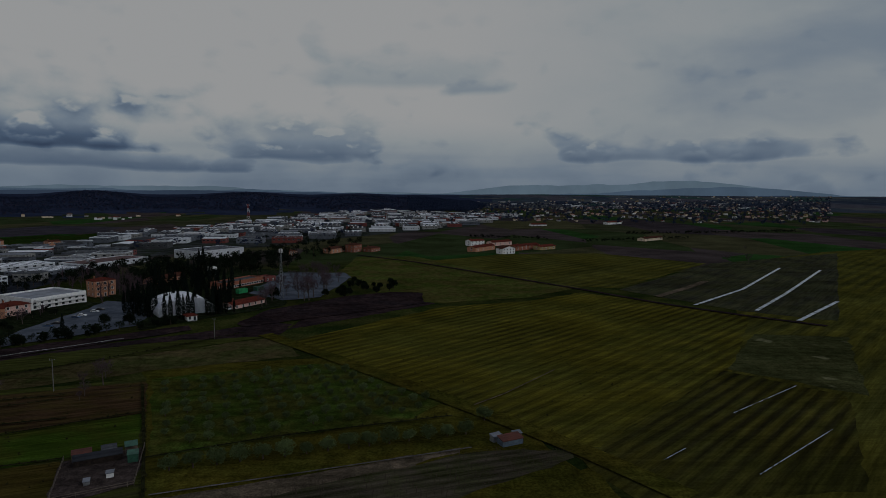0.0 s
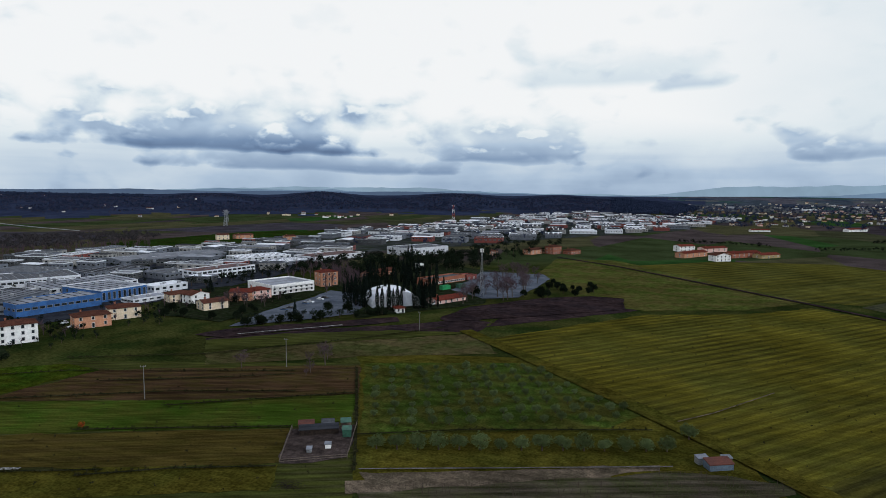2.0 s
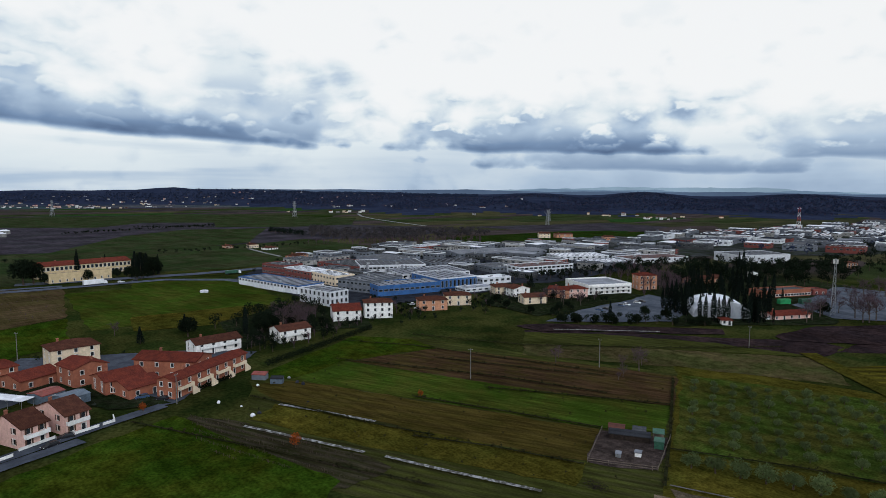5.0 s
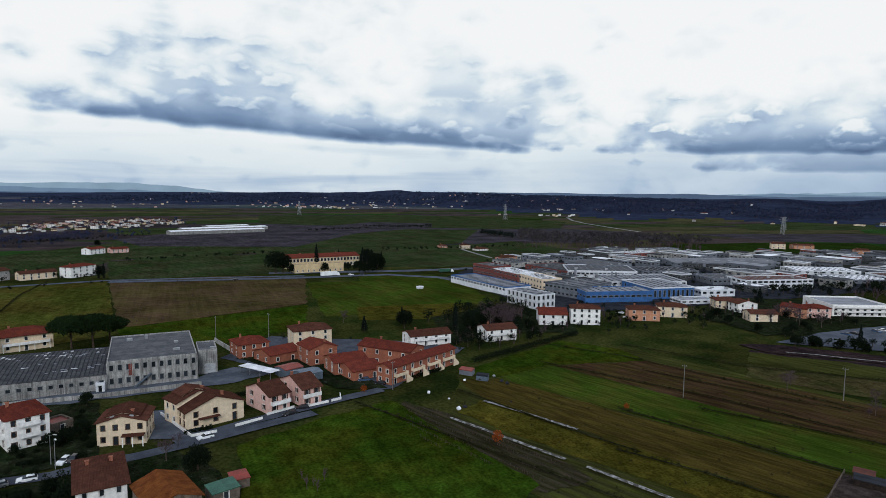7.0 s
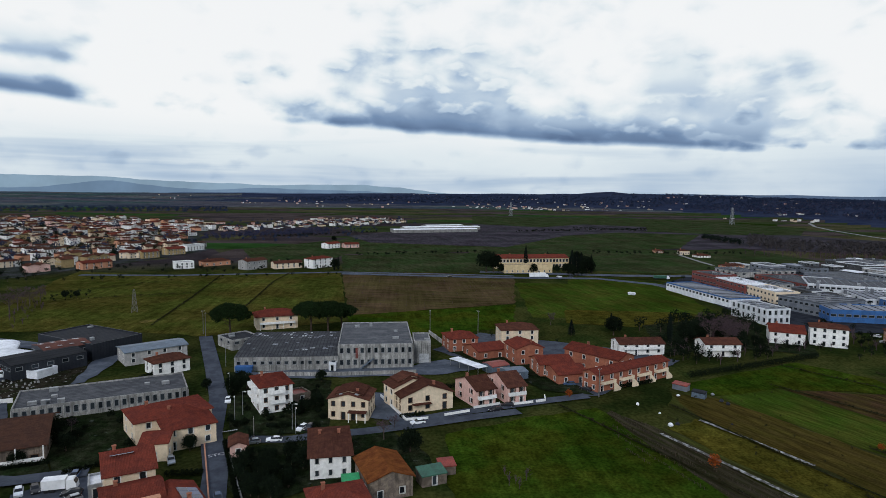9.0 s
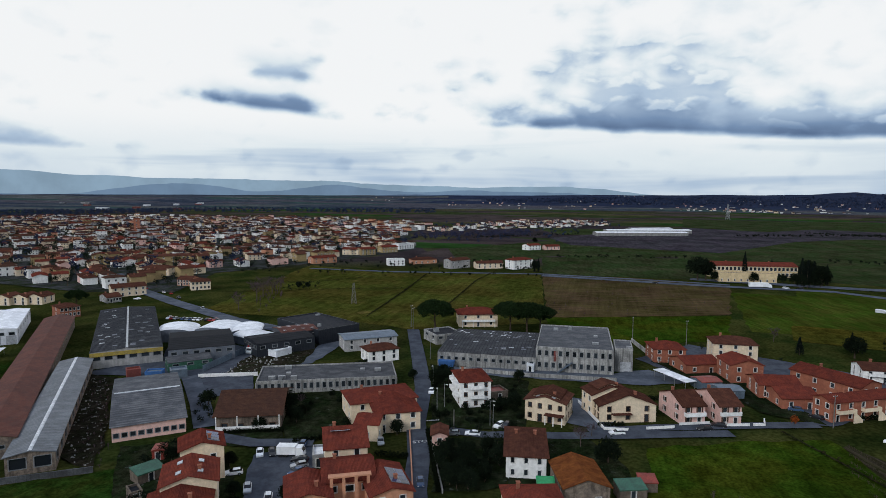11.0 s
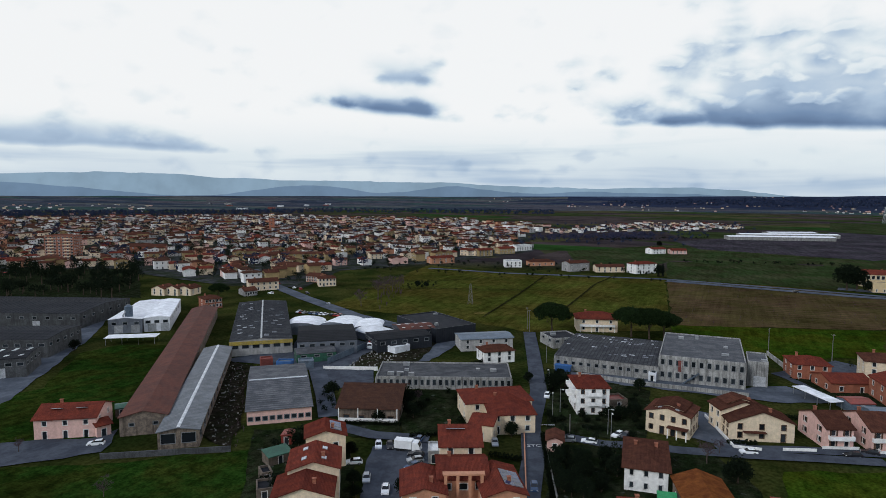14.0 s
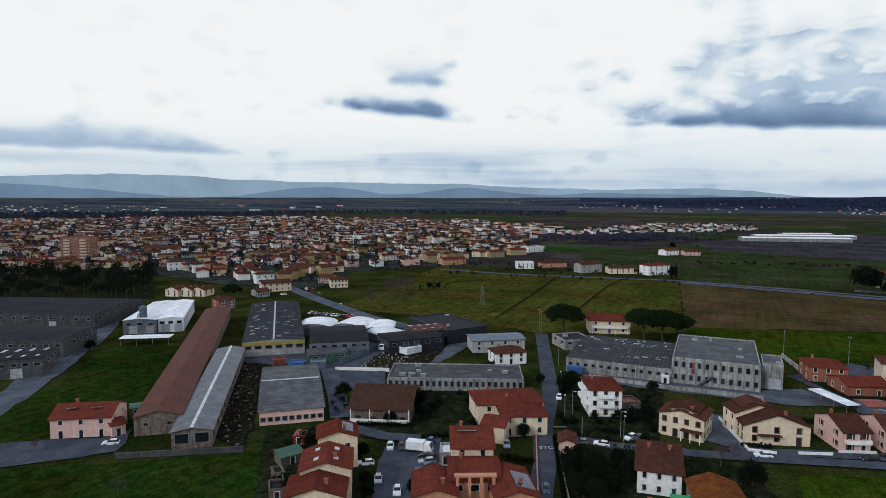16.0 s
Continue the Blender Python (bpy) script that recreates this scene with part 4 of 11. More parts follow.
def make_tree(kind, seed):
    """Mesh data of trunk and crown for one tree of a kind, about its natural size."""
    rng = random.Random(seed)
    t, c = Shape(), Shape()
    if kind == "olive":
        limbs(t, rng, (0, 0, 0), (0.1, 0, 1.4), 0.16, 4, 1.0, 1)
        for i in range(5):
            a = i * 1.26 + rng.uniform(-0.3, 0.3)
            leaf_cloud(c, rng, (0.75 * math.cos(a), 0.75 * math.sin(a), 1.6 + rng.uniform(-0.35, 0.5)), (1.0, 1.0, 0.95), 150, 0.17, 1.0, 0.35)
        return t, BARK, c, OLIVE_LEAF
    if kind == "cypress":
        t.tube((0, 0, 0), (0, 0, 3), 0.2, 0.12)
        for i in range(9):
            f = i / 8
            r = 1.15 * math.sin(math.pi * min(0.22 + 0.78 * f, 0.985)) ** 0.8
            leaf_cloud(c, rng, (0, 0, 1.2 + 9.5 * f), (r, r, 0.95), 95, 0.3, 2.5, 0.55)
        return t, BARK, c, CYPRESS_LEAF
    if kind == "umbrella_pine":
        tips = limbs(t, rng, (0, 0, 0), (0.3, 0.1, 7.0), 0.42, 9, 3.8, 3, 0.25)
        for i in range(34):
            a, r = i * 2.4, 6.4 * math.sqrt((i + 0.5) / 34)
            leaf_cloud(c, rng, (r * math.cos(a), r * math.sin(a), 7.6 + 3.0 * (1 - (r / 6.4) ** 2) + rng.uniform(-0.5, 0.5)), (2.0, 2.0, 1.7), 190, 0.44, 1.0, 0.35)
        return t, BARK, c, PINE_LEAF
    if kind == "bare":
        tips = limbs(t, rng, (0, 0, 0), (0.2, 0, 5.0), 0.2, 9, 2.6, 5)
        for p in tips:
            for _ in range(7):
                e = p + Vector((rng.gauss(0, 0.6), rng.gauss(0, 0.6), rng.uniform(0.1, 1.1)))
                c.tube(p, e, 0.028, 0.012, 3)
        return t, BARK_GREY, c, TWIG
    if kind == "orange":
        limbs(t, rng, (0, 0, 0), (0, 0, 1.6), 0.1, 5, 1.0, 2)
        leaf_cloud(c, rng, (0, 0, 2.2), (1.4, 1.4, 1.3), 260, 0.2, 1.0, 0.2)
        return t, BARK, c, ORANGE_LEAF
    if kind == "conifer":
        t.tube((0, 0, 0), (0, 0, 8), 0.2, 0.05)
        for i in range(10):
            f = i / 9
            r = 2.3 * (1 - f) + 0.2
            leaf_cloud(c, rng, (0, 0, 1.2 + 7.4 * f), (r, r, 0.7), 90, 0.3, 0.8, 0.45)
        return t, BARK, c, CYPRESS_LEAF
    if kind == "bush":
        t.tube((0, 0, 0), (0, 0, 0.8), 0.08, 0.05)
        for i in range(4):
            leaf_cloud(c, rng, (rng.uniform(-0.6, 0.6), rng.uniform(-0.6, 0.6), 0.9 + rng.uniform(-0.2, 0.4)), (0.9, 0.9, 0.85), 60, 0.2, 1.0, 0.35)
        return t, BARK, c, BUSH_LEAF
    # a round broad-leaved evergreen
    tips = limbs(t, rng, (0, 0, 0), (0.1, 0, 2.6), 0.22, 6, 1.5, 2)
    for i in range(11):
        a, b = i * 2.4, rng.uniform(-0.4, 1.2)
        leaf_cloud(c, rng, (1.5 * math.cos(a) * math.cos(b), 1.5 * math.sin(a) * math.cos(b), 2.9 + 1.9 * math.sin(b)), (1.5, 1.5, 1.45), 110, 0.3, 1.0, 0.35)
    return t, BARK, c, EVERGREEN_LEAF


TREE_WORDS = {"olive": "small grey-green olive tree with a rounded open crown", "cypress": "tall narrow dark green cypress tree",
              "umbrella_pine": "broad umbrella pine with a flat dark green crown", "bare": "leafless winter tree with fine grey-brown twigs",
              "orange": "small tree with orange-brown autumn leaves", "conifer": "dark green conical conifer tree",
              "bush": "rounded dark green garden bush", "evergreen": "round dense dark evergreen tree"}


def tree(kind, x, y, scale=1.0, tall=1.0, group=""):
    """One tree: trunk and crown, copied from one of three grown forms of its kind."""
    rng = random.Random(int(x * 31 + y * 17))
    key = ("tree", kind, rng.randrange(3))
    m = place(x, y, rng.uniform(0, 360))
    name = "bush" if kind == "bush" else kind + "_tree" if kind not in ("cypress", "umbrella_pine") else kind
    if key not in CACHE:
        t, tm, c, cm = make_tree(kind, 11 + 7 * key[2])
        CACHE[key] = (t.data("trunk", tm), c.data("crown", cm))
    ob = thing(name, TREE_WORDS[kind], "bush" if kind == "bush" else "tree", m, group)
    ob.scale = (scale, scale, scale * tall)
    part("trunk", CACHE[key][0], None, ob)
    part("crown", CACHE[key][1], None, ob)
    return ob


def grown(name, label, category, spots, make, mats):
    """Many uncountable plants as one object of kind stuff. make(s, rng, x, y, size) draws one."""
    s, rng = Shape(), random.Random(len(spots))
    for x, y, size in spots:
        make(s, rng, x, y, size)
    return tagged(part(name, s, mats), label, category, "", "stuff")


def wood_clump(s, rng, x, y, size):
    """A far tree: short trunk and a ragged crown of large leaf clumps."""
    z = LAND(x, y)
    s.tube((x, y, z), (x, y, z + size * 0.5), size * 0.04, size * 0.02, 3, 1)
    leaf_cloud(s, rng, (x, y, z + size * 0.6), (size * 0.5, size * 0.5, size * 0.42), 22, size * 0.17, 1.0, 0.2)


def leafy_clump(s, rng, x, y, size):
    """A tree of a dense wood: trunk and a crown of several ragged lobes."""
    z, size = LAND(x, y), size * rng.uniform(0.7, 1.25)
    s.tube((x, y, z), (x, y, z + size * 0.5), size * 0.035, size * 0.02, 4, 1)
    for i in range(4):
        a = i * 1.9 + rng.uniform(-0.5, 0.5)
        leaf_cloud(s, rng, (x + 0.2 * size * math.cos(a), y + 0.2 * size * math.sin(a), z + size * rng.uniform(0.45, 0.75)), (size * 0.27, size * 0.27, size * 0.27), 26, size * 0.075, 1.0, 0.3)


def twig_clump(s, rng, x, y, size):
    """A leafless tree of a thicket: trunk and a spray of upright twigs."""
    z, size = LAND(x, y), size * rng.uniform(0.7, 1.2)
    s.tube((x, y, z), (x, y, z + size * 0.6), size * 0.025, size * 0.012, 4)
    for i in range(26):
        b = Vector((x, y, z + size * rng.uniform(0.2, 0.6)))
        s.tube(b, b + Vector((rng.gauss(0, 0.16), rng.gauss(0, 0.16), rng.uniform(0.2, 0.42))) * size, size * 0.009, size * 0.004, 3)


def hedge(x0, y0, x1, y1, width=1.2, height=1.6, label="dense dark green hedge along a boundary", mat=None):
    s, length = Shape(), math.hypot(x1 - x0, y1 - y0)
    rng = random.Random(int(length * 100))
    n = max(2, int(length / 1.0))
    for i in range(n):
        f = (i + 0.5) / n
        leaf_cloud(s, rng, (x0 + (x1 - x0) * f, y0 + (y1 - y0) * f, height * 0.5), (0.75, width * 0.55, height * 0.52 * rng.uniform(0.85, 1.15)), 60, 0.26, 1.0, 0.3)
    return tagged(part("hedge", s, mat or BUSH_LEAF), label, "hedge", "", "stuff")


# ---- vehicles ----
CAR_PAINT = {}


def car(x, y, turn, paint, label, kind="car", group="parked cars", far=False):
    """A parked car: body with arches and bonnet, glazed cabin, four wheels with rims, lights."""
    ob = thing("car", label, "car", place(x, y, turn), group)
    key = ("car", paint.name)
    if key not in CACHE:
        b = Shape()
        prof = [(-2.1, 0.35), (-2.12, 0.75), (-1.95, 0.95), (-0.85, 1.0), (0.9, 1.0), (1.95, 0.82), (2.12, 0.6), (2.1, 0.32),
                (1.75, 0.3), (1.62, 0.55), (1.3, 0.66), (0.98, 0.55), (0.86, 0.28), (-0.86, 0.28), (-0.98, 0.55), (-1.3, 0.66), (-1.62, 0.55), (-1.75, 0.3)]
        b.extrude_y(prof, -0.86, 0.86)
        b.solid([(-1.55, -0.6, 1.4), (0.1, -0.6, 1.4), (0.1, 0.6, 1.4), (-1.55, 0.6, 1.4)], [(-1.45, -0.55, 1.46), (0.0, -0.55, 1.46), (0.0, 0.55, 1.46), (-1.45, 0.55, 1.46)])
        c = Shape().solid([(-1.95, -0.78, 0.96), (0.95, -0.78, 0.96), (0.95, 0.78, 0.96), (-1.95, 0.78, 0.96)],
                          [(-1.6, -0.62, 1.4), (0.15, -0.62, 1.4), (0.15, 0.62, 1.4), (-1.6, 0.62, 1.4)])
        w = Shape().tube((0, -0.1, 0), (0, 0.1, 0), 0.31, 0.31, 12)
        r = Shape().tube((0, -0.11, 0), (0, 0.11, 0), 0.19, 0.19, 8)
        h = Shape().box(-0.06, -0.18, -0.07, 0.03, 0.18, 0.07)
        CACHE[key] = (b.data("body", paint), c.data("cabin", CAR_GLASS), w.data("wheel", RUBBER), r.data("rim", METAL), h.data("headlight", LAMP_GLASS), h.data("tail_light", TAIL_RED))
    b, c, w, r, h, tl = CACHE[key]
    part("body", b, None, ob)
    part("cabin", c, None, ob, "dark tinted car windows")
    for wx in (-1.3, 1.3):
        for wy in (-0.76, 0.76):
            q = part("wheel", w, None, ob, "", Matrix.Translation((wx, wy, 0.31)))
            if not far:
                part("rim", r, None, q)
    for wy in () if far else (-0.6, 0.6):
        part("headlight", h, None, ob, "", Matrix.Translation((2.06, wy, 0.68)))
        part("tail_light", tl, None, ob, "", Matrix.Translation((-2.03, wy, 0.8)))
    return ob


def truck(x, y, turn, box_mat, cab_mat, length, label, height=3.4):
    """A lorry or van: cab, cargo box, wheels."""
    ob = thing("truck", label, "truck", place(x, y, turn))
    n = length / 2
    part("cargo_box", Shape().box(-n, -1.25, 0.95, n - 2.2, 1.25, height), box_mat, ob)
    cab = Shape().extrude_y([(n - 2.1, 0.6), (n - 2.1, 2.7), (n - 0.7, 2.75), (n - 0.1, 1.7), (n, 0.6)], -1.15, 1.15)
    part("cab", cab, cab_mat, ob)
    part("windscreen", Shape().solid([(n - 0.62, -1.0, 1.75), (n - 0.08, -1.0, 1.75), (n - 0.08, 1.0, 1.75), (n - 0.62, 1.0, 1.75)],
                                     [(n - 0.72, -0.95, 2.55), (n - 0.55, -0.95, 2.55), (n - 0.55, 0.95, 2.55), (n - 0.72, 0.95, 2.55)]), CAR_GLASS, ob)
    part("chassis", Shape().box(-n, -0.5, 0.6, n - 2.1, 0.5, 0.93), RUBBER, ob)
    for wx in (-n + 0.9, -n + 2.0, n - 1.2):
        for wy in (-1.0, 1.0):
            part("wheel", Shape().tube((wx, wy - 0.15, 0.48), (wx, wy + 0.15, 0.48), 0.48, 0.48, 12), RUBBER, ob)
    return ob


# ---- poles, masts ----
def lamp_post(x, y, height=8.0, arm=0.0, label="slim grey street lamp post"):
    ob = thing("street_lamp", label, "lamp", place(x, y, arm))
    part("post", Shape().tube((0, 0, 0), (0, 0, height), 0.1, 0.05, 8), METAL, ob)
    part("arm", Shape().tube((0, 0, height - 0.1), (1.2, 0, height + 0.15), 0.04, 0.03, 6), METAL, ob)
    part("lantern", Shape().box(0.9, -0.16, height + 0.05, 1.7, 0.16, height + 0.22), LAMP_GLASS, ob)
    return ob


def utility_pole(x, y, height=9.0, turn=0.0, label="weathered concrete utility pole with a short crossarm"):
    ob = thing("utility_pole", label, "pole", place(x, y, turn))
    part("post", Shape().tube((0, 0, 0), (0, 0, height), 0.17, 0.1, 8), POLE, ob)
    part("crossarm", Shape().box(-0.8, -0.06, height - 0.5, 0.8, 0.06, height - 0.38), POLE, ob)
    for u in (-0.7, 0.0, 0.7):
        part("insulator", Shape().tube((u, 0, height - 0.38), (u, 0, height - 0.12), 0.06, 0.05, 6), LAMP_GLASS, ob)
    return ob


def lattice_mast(x, y, height, base, label, bands=None, antennas=True, z=0.0):
    """A square lattice tower of corner legs and cross braces, in sections."""
    ob = thing("lattice_mast", label, "mast", place(x, y, 20, z))
    n = max(5, int(height / (base * 1.6)))
    for i in range(n):
        s = Shape()
        z0, z1 = height * i / n, height * (i + 1) / n
        r0, r1 = base / 2 * (1 - 0.75 * i / n), base / 2 * (1 - 0.75 * (i + 1) / n)
        q = max(0.06, base * 0.035)
        c0 = [(-r0, -r0, z0), (r0, -r0, z0), (r0, r0, z0), (-r0, r0, z0)]
        c1 = [(-r1, -r1, z1), (r1, -r1, z1), (r1, r1, z1), (-r1, r1, z1)]
        for j in range(4):
            k = (j + 1) % 4
            s.tube(c0[j], c1[j], q, q, 4).tube(c0[j], c1[k], q * 0.6, q * 0.6, 3).tube(c0[k], c1[j], q * 0.6, q * 0.6, 3).tube(c1[j], c1[k], q * 0.6, q * 0.6, 3)
        part("section", s, bands[i % len(bands)] if bands else METAL, ob)
    if antennas:
        for j in range(6):
            a = j * math.pi / 3
            p = (math.cos(a) * base * 0.45, math.sin(a) * base * 0.45)
            part("antenna", Shape().box(p[0] - 0.15, p[1] - 0.15, height - 2.6, p[0] + 0.15, p[1] + 0.15, height - 0.4), WHITE_WALL, ob)
    return ob


def pylon(x, y, height, turn, z=0.0):
    ob = lattice_mast(x, y, height, height * 0.2, "grey steel lattice power pylon", None, False, z)
    for f, l in ((0.72, 0.16), (0.84, 0.2), (0.96, 0.13)):
        s = Shape().box(-height * l, -0.25, height * f, height * l, 0.25, height * f + 0.5)
        part("crossarm", s, METAL, ob)
    ob.name = "power_pylon"
    return ob
# ---- the land: one sheet to the horizon ----
def bump(a, mid, half):
    return max(0.0, 1 - ((a - mid) / half) ** 2) ** 2


def ease(a, lo, hi):
    f = min(max((a - lo) / (hi - lo), 0.0), 1.0)
    return f * f * (3 - 2 * f)


def hilliness(a):
    """Where wooded hills close the plain: 0 on the open side, 1 in front of the hills (a: degrees round to the left of +y)."""
    return ease(a, -4.0, 5.0) * (1 - 0.75 * ease(a, 48.0, 74.0)) * (1 - ease(a, 84.0, 112.0))


def LAND(x, y):
    """Height of the ground: level plain, hills with an uneven crest, and a slow rise towards the horizon."""
    r = math.hypot(x, y)
    if r < 1250:
        return 0.0
    a = math.degrees(math.atan2(-x, y))
    k = hilliness(a)
    wave = noise.noise((a * 0.16, 0.3, 0.0)) * 0.5 + noise.noise((a * 0.5, 4.0, 0.0)) * 0.3
    front = ease(a, -4.0, 5.0) * (1 - ease(a, 48.0, 74.0))
    crest = (-0.40 + 0.42 * bump(a, 64, 24) + 0.10 * bump(a, 90, 18) + (0.14 + 0.40 * bump(a, 68, 32)) * wave
             + front * (-0.40 + 0.52 * bump(a, 29.3, 4.6) + 0.40 * bump(a, 17.5, 5) + 0.30 * bump(a, 39, 4.5) + 0.26 * bump(a, 8, 4)))
    r0, r1 = 3100 - 1600 * k, 4800 - 2000 * k
    top = EYE + math.tan(radians(crest)) * r1
    h = top * ease(r, r0, r1)
    fold = noise.noise((x * 0.0034, y * 0.0034, 1.0)) + 0.4 * noise.noise((x * 0.009, y * 0.009, 3.0))
    h += 11.0 * k * fold * ease(r, r0, r0 + 350) * (1 - ease(r, r1 - 450, r1 - 150))
    h = max(h, 0.0)
    return h


def land_sheet():
    s = Shape()
    radii = [0, 60, 120, 200, 300, 450, 650, 900, 1200] + [1300 + 75 * i for i in range(48)]
    n = 240
    ring = [(0, 0)]
    for r in radii[1:]:
        for i in range(n):
            a = 2 * math.pi * i / n
            x, y = -r * math.sin(a), r * math.cos(a)
            s.v.append((x, y, LAND(x, y)))
    s.v.append((0, 0, 0))
    c = len(s.v) - 1
    for i in range(n):
        s.f.append((c, i, (i + 1) % n))
        s.m.append(0)
    for j in range(len(radii) - 2):
        for i in range(n):
            a, b = j * n + i, j * n + (i + 1) % n
            s.f.append((a, a + n, b + n, b))
            z = s.v[a + n][2]
            deg = (360 * i / n + 180) % 360 - 180
            edge = 9 * noise.noise((radii[j] * 0.004, deg * 0.12, 5.0))
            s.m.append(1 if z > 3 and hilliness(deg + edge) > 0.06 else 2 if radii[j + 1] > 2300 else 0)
    return tagged(part("ground", s, (GROUND, HAZE_WOODLAND, HAZE_PLAIN)), "wide flat winter farmland of green and brown fields", "ground", "", "structure")


def ground_material(name, cells, tones, near_tones=None):
    """A patchwork of long fields; near the houses it gives way to rough grass."""
    m = bpy.data.materials.new(name)
    m.use_nodes = True
    N = Nodes(m.node_tree)
    at = N.add("ShaderNodeTexCoord").outputs["Object"]
    turned = N.add("ShaderNodeMapping", ("Vector", at), ("Rotation", (0, 0, 0.35)), ("Scale", (cells[0], cells[1], 0.0))).outputs[0]
    cell = N.add("ShaderNodeTexVoronoi", ("Vector", turned), ("Scale", 1.0), ("Randomness", 0.75)).outputs["Color"]
    pick = N.add("ShaderNodeSeparateColor", (0, cell)).outputs[0]
    ramp = N.add("ShaderNodeValToRGB", (0, pick))
    ramp.color_ramp.interpolation = "CONSTANT"
    e = ramp.color_ramp.elements
    e[0].color, e[1].position, e[1].color = rgb(tones[0]), 0.86, rgb(tones[1])
    for spot, c in zip((0.22, 0.42, 0.56, 0.7), tones[2:]):
        e.new(spot).color = rgb(c)
    col = ramp.outputs[0]
    if near_tones:
        near = N.mix(N.smooth(N.noise(at, 0.05, 4.0, 0.6), 0.35, 0.65), rgb(near_tones[0]), rgb(near_tones[1]))
        away = N.add("ShaderNodeVectorMath", (0, at), op="LENGTH").outputs["Value"]
        col = N.mix(N.smooth(away, 520.0, 620.0), near, col)
    fine = N.noise(at, 0.8, 3.0, 0.6)
    mid = N.noise(at, 0.02, 4.0, 0.6)
    lvl = N.math("MULTIPLY", N.smooth(fine, 0.28, 0.72, 0.65, 1.35), N.smooth(mid, 0.28, 0.72, 0.65, 1.35))
    col = N.mix(1.0, col, N.combine(lvl, lvl, lvl), "MULTIPLY")
    ridge = N.add("ShaderNodeBump", ("Strength", 0.4), ("Distance", 0.15), ("Height", fine))
    b = N.add("ShaderNodeBsdfPrincipled", ("Base Color", col), ("Roughness", 0.95), ("Normal", ridge.outputs[0]))
    b.inputs["Specular IOR Level"].default_value = 0.0
    N.add("ShaderNodeOutputMaterial", (0, b.outputs[0]))
    return m


GROUND = ground_material("farmland", (0.011, 0.0042), ((0.026, 0.036, 0.014), (0.018, 0.046, 0.012), (0.046, 0.036, 0.034), (0.034, 0.036, 0.018), (0.032, 0.026, 0.028), (0.048, 0.046, 0.022)),
                         ((0.0125, 0.020, 0.005), (0.034, 0.036, 0.010)))
# beyond 2300 m the field tones are shifted towards haze blue
HAZE_PLAIN = ground_material("hazed_plain", (0.006, 0.0022), ((0.036, 0.046, 0.058), (0.030, 0.054, 0.050), (0.058, 0.056, 0.066), (0.026, 0.034, 0.050), (0.046, 0.050, 0.064), (0.066, 0.070, 0.070)))
land_sheet()


def mountains(name, label, mat, radius, crest):
    """A far range as a backdrop ring; crest gives its height in degrees for a bearing."""
    s = Shape()
    for i in range(720):
        a0, a1 = i * 0.5 - 180, (i + 1) * 0.5 - 180
        quad = []
        for a, e in ((a0, None), (a1, None), (a1, crest(a1)), (a0, crest(a0))):
            r = radians(a)
            z = 0.0 if e is None else EYE + radius * math.tan(radians(e))
            quad.append((-radius * math.sin(r), radius * math.cos(r), max(z, 0.5) if e is not None else -5.0))
        s.face(quad)
    return tagged(part(name, s, mat), label, "mountains", "", "structure")


def jag(a, seed, amount):
    return amount * (noise.noise((a * 0.12, seed, 0)) + 0.5 * noise.noise((a * 0.33, seed, 2)) + 0.3 * noise.noise((a * 0.9, seed, 5)) + 0.16 * noise.noise((a * 2.3, seed, 8)))


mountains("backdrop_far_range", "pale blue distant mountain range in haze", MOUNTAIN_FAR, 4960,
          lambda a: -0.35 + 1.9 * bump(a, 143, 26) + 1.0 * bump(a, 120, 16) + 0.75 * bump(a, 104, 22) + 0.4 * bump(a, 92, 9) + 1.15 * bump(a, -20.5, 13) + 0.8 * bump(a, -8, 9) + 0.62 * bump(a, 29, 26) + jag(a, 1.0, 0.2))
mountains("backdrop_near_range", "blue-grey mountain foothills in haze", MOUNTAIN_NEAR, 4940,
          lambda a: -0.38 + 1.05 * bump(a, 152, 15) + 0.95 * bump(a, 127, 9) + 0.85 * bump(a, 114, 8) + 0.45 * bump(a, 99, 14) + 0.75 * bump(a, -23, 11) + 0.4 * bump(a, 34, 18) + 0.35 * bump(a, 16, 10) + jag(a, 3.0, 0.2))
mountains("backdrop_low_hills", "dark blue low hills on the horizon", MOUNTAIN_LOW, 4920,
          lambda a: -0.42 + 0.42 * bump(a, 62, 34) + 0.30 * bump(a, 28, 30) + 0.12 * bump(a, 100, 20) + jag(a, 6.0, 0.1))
# ---- places ----
def inside(p, poly):
    hit, n = False, len(poly)
    for i in range(n):
        (ax, ay), (bx, by) = poly[i], poly[(i + 1) % n]
        if (ay > p[1]) != (by > p[1]) and p[0] < (bx - ax) * (p[1] - ay) / (by - ay) + ax:
            hit = not hit
    return hit


def grid_in(poly, step_x, step_y, turn, jitter=0.25, seed=1, keep=1.0):
    """Points of a jittered, turned grid that lie in a polygon, nearest to the middle of the plan first."""
    rng = random.Random(seed)
    c, s = math.cos(radians(turn)), math.sin(radians(turn))
    us = [x * c + y * s for x, y in poly]
    vs = [-x * s + y * c for x, y in poly]
    out = []
    for i in range(int((max(us) - min(us)) / step_x) + 1):
        for j in range(int((max(vs) - min(vs)) / step_y) + 1):
            u = min(us) + (i + 0.5 + rng.uniform(-jitter, jitter)) * step_x
            v = min(vs) + (j + 0.5 + rng.uniform(-jitter, jitter)) * step_y
            p = (u * c - v * s, u * s + v * c)
            if rng.random() < keep and inside(p, poly):
                out.append(p)
    out.sort(key=lambda p: p[0] ** 2 + p[1] ** 2)
    return out


